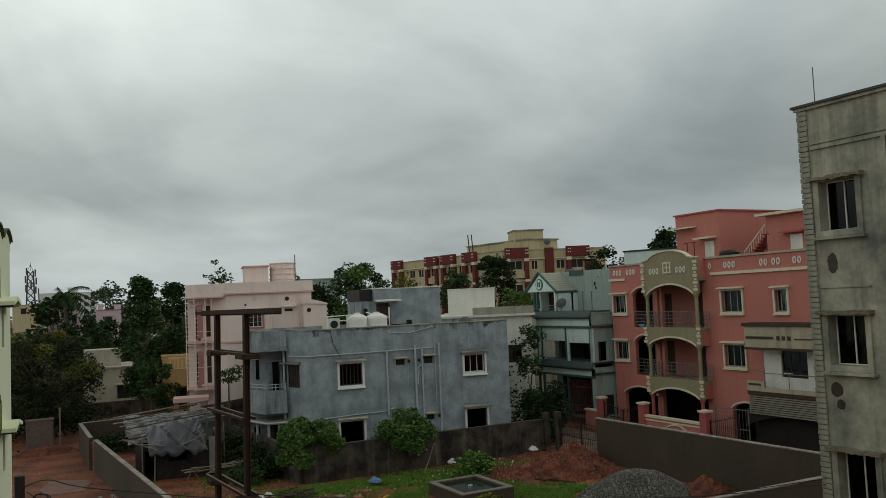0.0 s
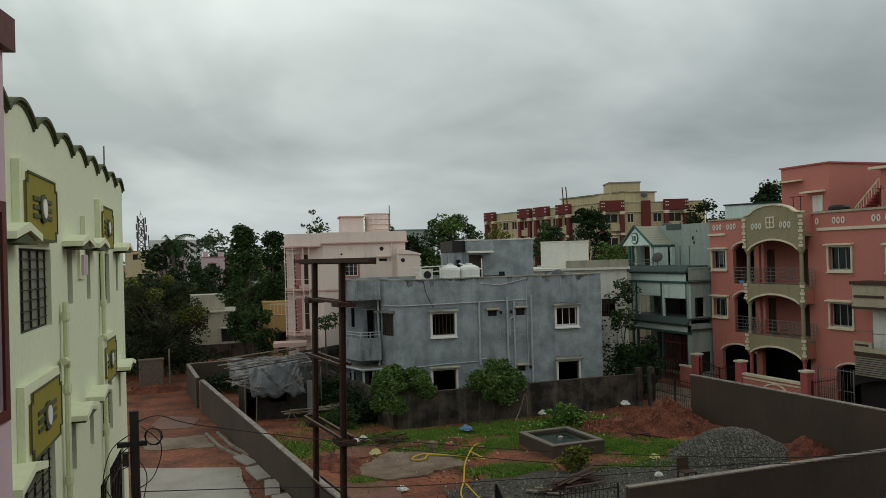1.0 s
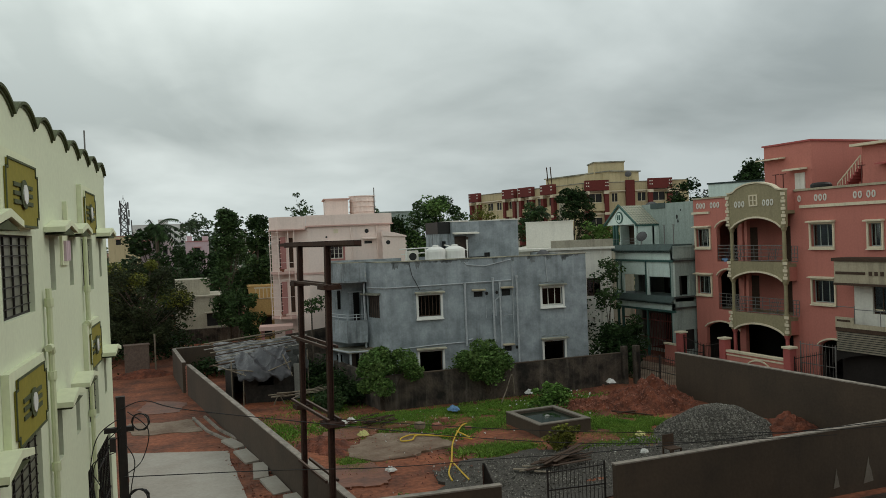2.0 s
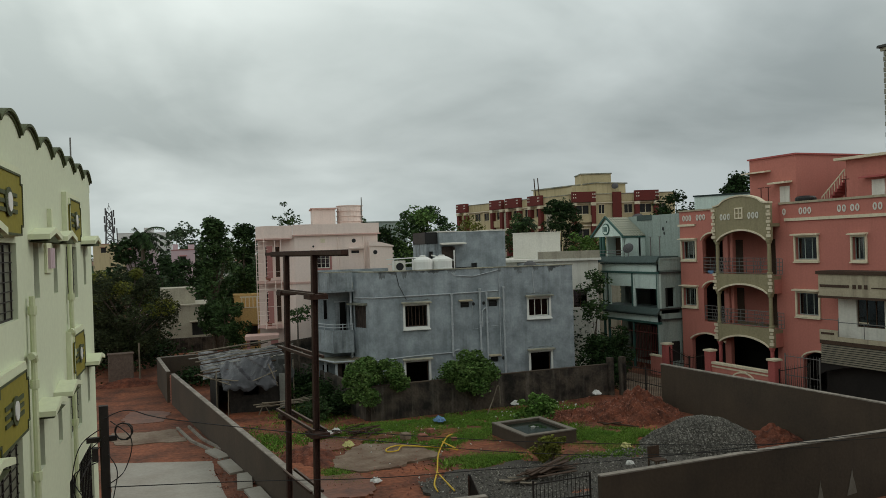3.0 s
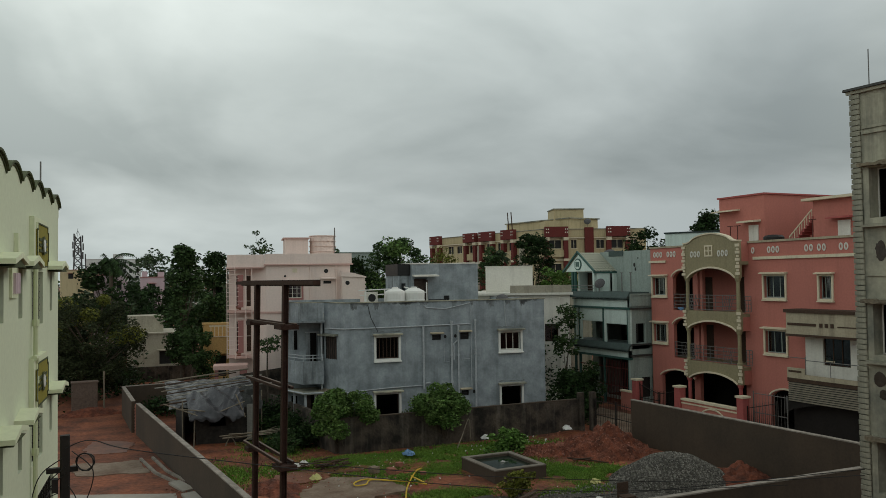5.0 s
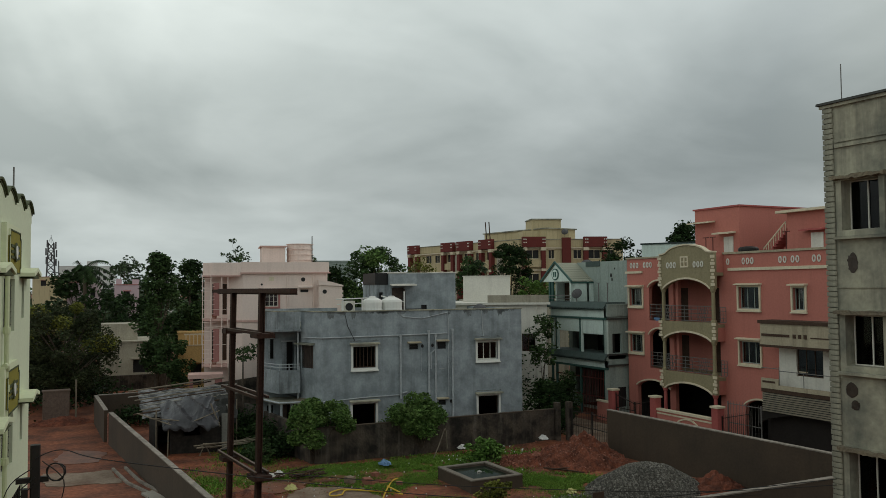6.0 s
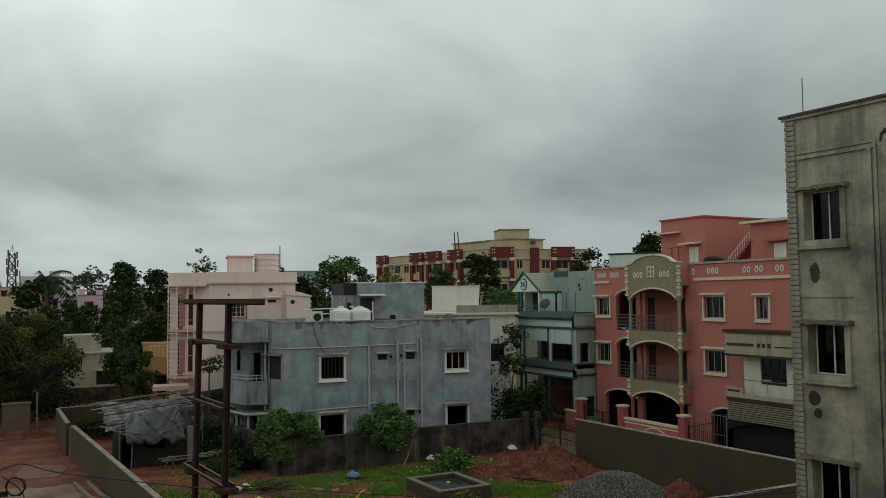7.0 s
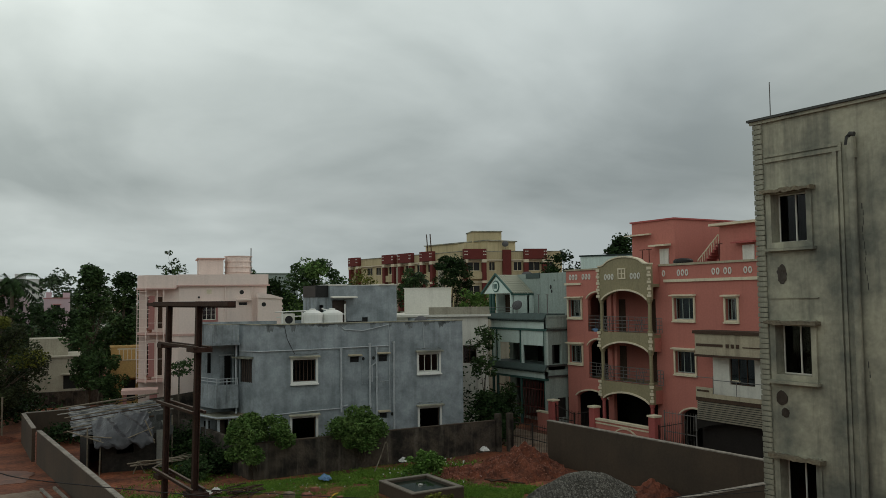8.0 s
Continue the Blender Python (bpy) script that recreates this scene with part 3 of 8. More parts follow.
spread = mound("soil_mound", 22.2, 34.4, 2.6, 1.6, 0.4, M["soil_pile"], "low spread of red earth and rubble", "soil heap", 8, rough=0.6, step=40)
mound("soil_mound", 25.8, 25.8, 1.6, 1.5, 0.8, M["soil_pile"], "small heap of red earth by the wall", "soil heap", 11, rough=0.3)
mound("soil_mound", 8.3, 33.5, 1.3, 2.2, 0.45, M["soil_pile"], "low bank of red earth along the wall", "soil heap", 13, rough=0.4)
mound("soil_mound", 2.3, 58.6, 2.4, 1.0, 0.55, M["soil_pile"], "bank of red earth across the lane end", "soil heap", 15, rough=0.3)

# loose chips on the gravel and rubble over the plot
rng = np.random.RandomState(21)


def chips(name, spots, material, label, category, lo, hi):
    mb = MB()
    for x, y, z in spots:
        s = rng.uniform(lo, hi)
        c = Vector((x, y, z))
        a = [Vector(v) for v in ((1, 0, 0), (-0.6, 0.8, 0), (-0.5, -0.9, 0), (0.1, 0, 1))]
        tw = Euler((rng.uniform(0, 6), rng.uniform(0, 6), rng.uniform(0, 6))).to_matrix()
        k = len(mb.v)
        mb.v += [tuple(c + tw @ v * s) for v in a]
        mb.f += [(k, k + 2, k + 1), (k, k + 1, k + 3), (k + 1, k + 2, k + 3), (k + 2, k, k + 3)]
    return piece(name, mb, material, label, category, kind="stuff")


def strewn(ob, n, lift):
    """Random places on the upper side of a heap."""
    out, faces, mm = [], ob.data.polygons, ob.matrix_basis
    for _ in range(n):
        f = faces[rng.randint(len(faces))]
        w = rng.dirichlet((1, 1, 1, 1))
        c = sum((mm @ ob.data.vertices[v].co * float(k) for v, k in zip(f.vertices, w)), Vector())
        if c.z > 0.0:
            out.append((c.x, c.y, c.z + lift))
    return out


spots = strewn(heap, 11000, 0.005)
for _ in range(3500):
    spots.append((rng.uniform(10.8, 21.5), rng.uniform(23, 28), 0.08))
chips("gravel_stones", spots, M["stone"], "loose grey stone chips on the heap and bed", "gravel", 0.03, 0.065)
spots = [(rng.uniform(6.8, 12.5), rng.uniform(26, 40), 0.04) for _ in range(260)] + [(rng.normal(22, 1.6), rng.normal(34.5, 1.3), 0.25) for _ in range(240)] + [(rng.normal(12.5, 2.6), rng.normal(34.6, 1.2), 0.06) for _ in range(170)]
spots += strewn(earth, 900, 0.01) + strewn(spread, 600, 0.01) + [(rng.uniform(4.2, 5.6), rng.uniform(24, 36), 0.03) for _ in range(220)]
chips("rubble", spots, M["brick"], "scattered bits of brick and red earth clods", "rubble", 0.025, 0.085)
spots = [(rng.uniform(8, 15), rng.uniform(35, 38.2), 0.05) for _ in range(50)] + [(rng.normal(21.5, 1.8), rng.normal(36, 1.2), 0.2) for _ in range(50)] + [(rng.uniform(8, 21), rng.uniform(26, 36), 0.09) for _ in range(40)]
chips("litter", spots, M["litter_white"], "small scraps of pale litter and paper", "litter", 0.03, 0.065)

# grass: blades in uneven patches
tufts = [(15.5, 36.0, 3.6, 1.9, 5200), (20.6, 35.6, 2.0, 1.6, 2600), (12.6, 37.2, 3.2, 0.9, 2600), (20.2, 30.2, 1.3, 1.5, 2600), (22.0, 29.9, 0.9, 1.0, 900), (15.3, 33.4, 2.2, 0.9, 2200),
         (10.2, 42.0, 1.4, 2.4, 700), (14.4, 29.6, 1.1, 0.7, 1100), (18.5, 33.2, 1.6, 0.8, 1700), (8.6, 30.4, 0.5, 1.2, 350), (7.2, 37.5, 0.7, 2.2, 220), (19.2, 27.8, 1.4, 0.5, 900), (10.6, 47, 1.0, 3.0, 500)]
gr = MB()
for cx, cy, sx, sy, n in tufts:
    for _ in range(int(n * 11)):
        x, y = rng.normal(cx, sx * 0.62), rng.normal(cy, sy * 0.62)
        if noise.noise(Vector((x * 0.9, y * 0.9, 5))) + 0.35 * noise.noise(Vector((x * 4, y * 4, 2))) < rng.uniform(-0.45, 0.05) or (16.4 < x < 19.2 and 29.9 < y < 33.3) or y > 38.6 and x > 12.4:
            continue
        h, a = rng.uniform(0.03, 0.115), rng.uniform(0, 6.28)
        dx, dy = math.cos(a) * 0.032, math.sin(a) * 0.032
        lx, ly = rng.normal() * 0.08, rng.normal() * 0.08
        gr.poly([(x - dx, y - dy, -0.02), (x + dx, y + dy, -0.02), (x + lx, y + ly, h)])
piece("grass", gr, M["grass"], "wet green grass in ragged patches on the soil", "grass", kind="stuff")

# ---------------------------------------------------------------- boundary walls


def run_wall(name, a, b, za, zb, th, material, label, coping=None, cop=0.045, piers=0):
    """A boundary wall from a to b whose top runs from za to zb, with a coping."""
    a, b = Vector(a), Vector(b)
    L = (b - a).length
    ang = math.degrees(math.atan2(b.y - a.y, b.x - a.x))
    t = thing(name, pose(a.x, a.y, 0, 0, 0, ang), label, "boundary wall", kind="structure")
    n = 8
    body, cap = MB(), MB()
    prof = [(0, -1.1), (L, -1.1)] + [(L * (n - i) / n, zb + (za - zb) * i / n) for i in range(n + 1)]
    body.extrude(prof, 0, th)
    part("wall", body, material, t)
    if coping:
        cap.extrude([(-0.02, za + 0.002), (L + 0.02, zb + 0.002), (L + 0.02, zb + cop), (-0.02, za + cop)], -0.012, th + 0.012)
        part("coping", cap, coping, t)
    for i in range(piers):
        x = L * (i + 0.5) / piers
        part("pier", MB().box(x - 0.15, -0.06, 0, x + 0.15, -0.002, min(za, zb) - 0.03), material, t)
    return t


run_wall("wall_lane", (6.33, 22.0), (4.5, 49.6), 1.32, 1.74, 0.2, M["wall_brown"], "brown cement-rendered wall along the lane", M["coping"])
run_wall("wall_lane_end", (4.32, 50.4), (4.32, 57.6), 1.78, 1.78, 0.2, M["wall_brown"], "short brown rendered wall beyond the brick pier", M["coping"])
run_wall("wall_plot_back", (4.34, 57.6), (14.5, 58.6), 1.78, 1.78, 0.2, M["wall_brown"], "brown rendered wall behind the shed", M["coping"])
run_wall("wall_front_west", (6.33, 21.7), (10.35, 21.2), 1.34, 1.34, 0.22, M["wall_brown"], "brown rendered front wall up to the gate", M["coping"])
run_wall("wall_front_east", (14.3, 21.25), (27.2, 20.75), 1.36, 1.42, 0.22, M["wall_brown"], "brown rendered front wall beyond the gate", M["coping"])
run_wall("wall_road", (27.25, 20.9), (26.95, 34.1), 2.2, 2.2, 0.22, M["wall_brown"], "tall brown rendered wall towards the road", M["coping"])
run_wall("wall_old", (12.75, 38.9), (26.4, 38.35), 1.72, 1.72, 0.22, M["old_wall"], "old blackened plaster wall with pale runs", M["wall_brown"], 0.04)
run_wall("wall_old_side", (12.75, 39.1), (12.1, 50), 1.7, 1.7, 0.2, M["old_wall"], "old blackened side wall of the grey house")
run_wall("wall_far", (-3, 75.6), (16, 74.6), 1.3, 1.3, 0.2, M["old_wall"], "low dark wall in front of the beige house")
run_wall("wall_blush", (10.6, 52.0), (14.0, 51.5), 2.75, 3.15, 0.2, M["old_wall"], "dark stained yard wall of the blush house")
pier = thing("brick_pier", pose(4.3, 49.75, 0), "raw brick pier at the break in the wall", "pier", kind="structure")
for i in range(18):
    part("brick", MB().box(-0.02 + 0.02 * (i % 2), 0.02, i * 0.09, 0.3 - 0.02 * (i % 2), 0.6, i * 0.09 + 0.08, 0.01), M["brick"], pier)
# drying plaster runs on the front wall
for x, w, h in ((23.0, 0.15, 0.7), (24.45, 0.26, 0.93)):
    y = 21.25 - (x - 14.3) * 0.03876
    mb = MB().extrude([(x - w, -0.6), (x + w * 0.9, -0.56), (x + w * 0.55, -0.6 + h * 0.45), (x + w * 0.2, -0.6 + h * 0.7), (x + 0.03, -0.6 + h), (x - w * 0.25, -0.6 + h * 0.65), (x - w * 0.6, -0.6 + h * 0.3)], y - 0.014, y - 0.006)
    piece("plaster_run", mb, M["pit_rim"], "pale plaster run on the brown wall", "stain", kind="structure")
patch("front_lane", [(10.2, 16.2), (26.8, 16.2), (26.8, 20.3), (10.2, 20.3)], -0.83, M["mud"], "dark wet mud lane before the front wall", "lane", 0.1, 12, 0.2)

# ---------------------------------------------------------------- pale green house at the lane


def green_house():
    k = 1.05
    h = thing("green_house", pose(0.147, 24.15, 0, 0, 0, 83.46), "pale green three-storey house with a scalloped olive roofline", "house")
    L, top = 16.0, 10.52
    rows = (0.0, -2.97)
    holes, wins = [], []
    for dz in rows:
        for u0, u1 in ((9.42, 11.42), (2.8, 4.4)):
            wins.append((-u1 * k, -u0 * k, 7.68 + dz, 8.86 + dz, 4, 7))
        for u0, u1 in ((7.58, 8.06), (5.62, 6.08), (1.2, 1.62), (12.0, 12.5)):
            wins.append((-u1 * k, -u0 * k, 7.92 + dz, 8.9 + dz, 1, 0))
    gates = [(-5.2, -1.0, 0.0, 3.9), (-11, -7, 0.0, 3.2)]
    holes = [w[:4] for w in wins] + gates
    part("wall", MB().wall(-L, 0, -0.2, 10.35, 0.25, holes), M["green_wall"], h)
    shell(h, -L, 0, 10.35, 9.0, M["green_wall"], M["concrete"], th=0.25, roof_z=9.4)
    part("room_shade_wall", MB().box(-L + 0.3, 3.0, 0, -0.3, 3.1, 9.2), M["interior"], h)
    for x0, x1, z0, z1, b, r in wins:
        window(h, x0, x1, z0, z1, M["iron"], depth=0.08, bars=b, rails=r, thick=0.009, fw=0.03, pane=M["frosted"] if b > 1 else M["glass"])
    # scalloped parapet: rounded waves with a projecting dark coping
    per = 1.578
    n = int(L / per) + 1
    line = []
    for i in range(n - 1, -1, -1):
        a, b = -(i + 1) * per + 0.1, -i * per + 0.1
        if a < -L:
            continue
        s = 14
        pts = [(a + (b - a) * j / s, 10.6 + 0.25 * math.sin(math.pi * j / s) ** 0.8) for j in range(s + 1)]
        line += pts if not line else pts[1:]
    wave = MB().extrude([(line[0][0], 10.35), (line[-1][0], 10.35)] + line[::-1], 0.0, 0.14)
    cap = MB().strip(line, 0.045, -0.07, 0.1)
    part("moulding", MB().strip([(x, z - 0.045) for x, z in line], 0.04, -0.025, -0.003), M["olive_dark"], h)
    part("parapet", wave, M["green_wall"], h)
    part("coping", cap, M["olive_dark"], h, "dark olive scalloped coping")
    for dz, (x0, x1) in [(d, w) for d in rows for w in ((-12.1, -10.0), (-4.85, -3.05))]:
        z0, z1, c = 8.98 + dz, 9.88 + dz, 0.13
        back = MB().box(x0 - 0.22, -0.10, z0 - 0.02, x1 + 0.03, -0.003, z1 + 0.13)
        part("panel_box", back, M["green_trim"], h)
        prof = [(x0 + c, z0), (x1 - c, z0), (x1 - c, z0 + c), (x1, z0 + c), (x1, z1 - c), (x1 - c, z1 - c), (x1 - c, z1), (x0 + c, z1), (x0 + c, z1 - c), (x0, z1 - c), (x0, z0 + c), (x0 + c, z0 + c)]
        p = part("panel", MB().extrude(prof, -0.125, -0.102), M["olive"], h, "olive panel with notched corners")
        rim = MB()
        for (a, b), (d, e) in zip(prof, prof[1:] + prof[:1]):
            rim.box(min(a, d) - 0.016, -0.14, min(b, e) - 0.016, max(a, d) + 0.016, -0.126, max(b, e) + 0.016)
        part("rim", rim, M["olive_dark"], p)
        cx, cz = (x0 + x1) / 2 - 0.02, (z0 + z1) / 2
        mark = MB()
        for q in (-0.12, 0.0, 0.12):
            mark.box(cx - 0.62, -0.145, cz + q - 0.03, cx + 0.62, -0.126, cz + q + 0.03)
        mark.extrude([(cx + 0.24 * math.cos(w), cz + 0.21 * math.sin(w)) for w in np.linspace(0, 2 * math.pi, 20, endpoint=False)], -0.16, -0.146)
        part("emblem", mark, M["olive_dark"], p)
        part("emblem_disc", MB().extrude([(cx + 0.14 * math.cos(w), cz + 0.14 * math.sin(w)) for w in np.linspace(0, 2 * math.pi, 20, endpoint=False)], -0.175, -0.161), M["white_clean"], p, "white oval")
    # little pitched canopies over the slit windows
    for dz in rows:
        for c in (-12.9, -8.2, -6.15, -1.48):
            z = 8.95 + dz
            x0, x1 = c - 0.72, c + 0.72
            part("canopy", MB().extrude([(x0, z - 0.02), (c, z + 0.1), (x1, z - 0.02), (x1, z + 0.07), (c, z + 0.2), (x0, z + 0.07)], -0.34, -0.003), M["green_trim"], h)
            part("canopy_edge", MB().extrude([(x0 + 0.06, z - 0.06), (x1 - 0.06, z - 0.06), (c, z + 0.06)], -0.3, -0.003), M["olive_dark"], h)
    # soil pipes, joints and a small niche
    for x, zt in ((-9.25, 8.0), (-4.75, 9.9)):
        part("pipe", MB().tube([(x, -0.09, 0.2), (x, -0.09, zt)], 0.05, 8), M["pipe_green"], h)
        for z in (1.5, 3.4, 5.0, 6.5, 7.7):
            if z < zt:
                part("pipe_joint", MB().tube([(x, -0.09, z), (x, -0.09, z + 0.14)], 0.075, 8), M["pipe_green"], h)
        part("pipe", MB().tube([(x - 0.3, -0.1, 7.05), (x - 0.1, -0.1, 7.05), (x, -0.1, 6.95)], 0.06, 8), M["pipe_green"], h)
    part("niche", MB().box(-7.42, -0.05, 8.34, -6.72, -0.003, 8.9), M["green_trim"], h)
    for q in (-7.25, -7.07, -6.89):
        part("niche_relief", MB().tube([(q, -0.06, 8.42), (q, -0.06, 8.8)], 0.05, 6), M["lilac"], h, "faded reddish relief")
    part("vent_box", MB().box(-6.95, -0.08, 9.2, -6.8, -0.003, 9.55), M["green_trim"], h)
    part("rod", MB().tube([(-1.0, 0.3, 10.4), (-1.0, 0.3, 11.7)], 0.02, 6), M["rail_grey"], h)
    # ground-floor sheet canopy, shutter and grille gate
    part("shutter_canopy", MB().slope(-11.2, -6.9, [(-1.0, 3.05), (-0.003, 3.55), (-0.003, 3.62), (-1.0, 3.1)]), M["shutter"], h)
    grille = MB()
    for i in range(15):
        x = -5.15 + 4.1 * i / 14
        grille.box(x - 0.015, 0.05, 0, x + 0.015, 0.08, 3.85)
    for z in (0.4, 1.4, 2.4, 3.4):
        grille.box(-5.2, 0.03, z, -1.0, 0.05, z + 0.05)
    part("grille_gate", grille, M["iron"], h)
    part("door", MB().box(-10.9, 0.1, 0, -7.1, 0.16, 3.15), M["shutter"], h, "grey rolling shutter")
    return h


green_house()

# ---------------------------------------------------------------- unpainted concrete block of flats


def concrete_block():
    h = thing("concrete_building", pose(16.14, 12.57, 0, 0, 0, -88.74), "unpainted weathered cement building with quoined corner", "building")
    L, top = 17.0, 12.62
    sills = [9.77 - 2.97 * i for i in range(4)]
    holes = [(0.42, 1.30, s, s + 1.1) for s in sills] + [(5.2, 6.4, s, s + 1.2) for s in sills] + [(9.5, 10.7, s, s + 1.2) for s in sills]
    part("wall", MB().wall(0, L, -0.2, top, 0.32, holes), M["concrete"], h)
    shell(h, 0, L, top, 9.0, M["concrete"], M["concrete"], th=0.32, roof_z=11.75)
    # added near-black wall and slabs keep light out of the rooms
    part("room_shade_wall", MB().box(0.4, 2.4, 0, L - 0.4, 2.5, 11.5), M["interior"], h)
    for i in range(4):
        part("room_shade_floor", MB().box(0.33, 0.33, 11.4 - 2.97 * i, L - 0.4, 2.38, 11.5 - 2.97 * i), M["interior"], h)
    part("coping_lip", MB().slope(-0.07, L + 0.05, [(-0.07, top - 0.07), (-0.003, top - 0.07), (-0.003, top), (-0.07, top)]), M["concrete"], h)
    part("coping", MB().slope(-0.12, L + 0.1, [(-0.12, top + 0.002), (9.1, top + 0.002), (9.1, top + 0.06), (-0.1, top + 0.06)]), M["concrete_dark"], h, "black weather-stained coping")
    rr = np.random.RandomState(4)
    for x0, x1, z0, z1 in holes:
        w = window(h, x0, x1, z0, z1, M["white"], depth=0.25, bars=2, surround=M["concrete"], sw=0.13, proud=0.05, thick=0.014, fw=0.025, pane=M["glass_dark"])
        prof = [(x0 - 0.18 + (x1 - x0 + 0.40) * i / 14, z1 + 0.02 + rr.uniform(-0.02, 0.015)) for i in range(15)]
        up = [(x, z1 + 0.095 + rr.uniform(-0.02, 0.025)) for x, _ in prof[::-1]]
        part("lintel", MB().extrude(prof + up, -0.22, -0.003), M["rust_concrete"], w, "crumbling brown concrete lintel")
        part("sill", MB().slope(x0 - 0.16, x1 + 0.2, [(-0.16, z0 - 0.2), (-0.003, z0 - 0.2), (-0.003, z0 - 0.132), (-0.16, z0 - 0.14)]), M["concrete"], w)
    # corner quoins, each a slab of its own
    q = MB().box(-0.025, -0.045, 0, 0.235, -0.003, 0.1, 0.012)
    q2 = MB().box(-0.018, -0.038, 0, 0.23, -0.003, 0.097, 0.012)
    first = [part("quoin", a, M["concrete"], h) for a in (q, q2)]
    for i in range(106):
        o = first[i % 2]
        if i > 1:
            o = new("quoin", first[i % 2].data)
            o.parent = h
        o.location = (0, 0, 0.05 + i * 0.118)
    # plaster bands that frame the window bay, and the groove beside them
    part("band", MB().box(0.27, -0.05, 11.62, 2.16, -0.003, 11.70).box(0.27, -0.035, 11.74, 2.16, -0.003, 11.80), M["concrete"], h)
    part("band", MB().box(1.96, -0.05, 0, 2.05, -0.003, 11.62).box(2.09, -0.035, 0, 2.16, -0.003, 11.74), M["concrete"], h)
    part("band", MB().box(0.27, -0.03, 8.5, 1.5, -0.003, 8.53), M["concrete"], h)
    part("rain_pipe", MB().tube([(2.42, -0.1, 0), (2.42, -0.1, 11.42)], 0.075, 10), M["concrete"], h)
    part("rain_spout", MB().tube([(2.34, -0.12, 11.7), (2.37, -0.13, 11.86), (2.44, -0.14, 11.92), (2.53, -0.14, 11.9)], 0.05, 10), M["concrete_dark"], h, "black spout elbow")
    part("pipe_shoe", MB().box(2.33, -0.16, 11.42, 2.5, -0.003, 11.84, 0.03), M["concrete"], h)
    part("cable", MB().tube([(2.31, -0.03, 0), (2.31, -0.03, 11.3)], 0.018, 5), M["black"], h)

    def blotch(x, z, w, hh, seed):
        r2 = np.random.RandomState(seed)
        ring = [(x + w * (1 + 0.16 * r2.uniform(-1, 1)) * math.cos(a), z + hh * (1 + 0.14 * r2.uniform(-1, 1)) * math.sin(a)) for a in np.linspace(0, 6.28, 26, endpoint=False)]
        part("broken_plaster", MB().extrude(ring, -0.012, -0.003), M["mud"], h, "dark hole in the plaster")
    blotch(0.62, 9.05, 0.13, 0.21, 1)
    blotch(0.5, 6.27, 0.15, 0.16, 2)
    blotch(0.58, 5.95, 0.1, 0.11, 3)
    blotch(0.5, 3.1, 0.13, 0.18, 5)
    for z0, n in ((10.46, 12), (7.2, 4)):
        z = z0
        for i in range(n):
            d = rr.uniform(0.05, 0.16)
            x = 2.54 + 0.02 * math.sin(i * 1.3) + i * 0.004
            part("crack", MB().box(x, -0.008, z - d, x + rr.uniform(0.006, 0.02), -0.003, z), M["concrete_dark"], h)
            z -= d + rr.uniform(0.0, 0.05)
    part("rod", MB().tube([(0.25, 0.3, top), (0.25, 0.3, top + 0.95)], 0.012, 5), M["rail_grey"], h)
    return h


concrete_block()

# ---------------------------------------------------------------- salmon pink house


def railing(h, x0, x1, z0, z1, y, material, panels=()):
    mb = MB()
    for i in range(5):
        z = z0 + (z1 - z0) * i / 4
        mb.box(x0, y, z - 0.018, x1, y + 0.035, z + 0.018)
    n = max(2, int((x1 - x0) / 0.55))
    for i in range(n + 1):
        x = x0 + (x1 - x0) * i / n
        mb.box(x - 0.014, y + 0.036, z0, x + 0.014, y + 0.06, z1)
    for c in panels:
        for k in range(5):
            q = c - 0.3 + k * 0.15
            mb.tube([(q, y - 0.01, z0 + 0.02), (q + 0.32, y - 0.01, z1 - 0.02)], 0.016, 4)
    return part("railing", mb, material, h)


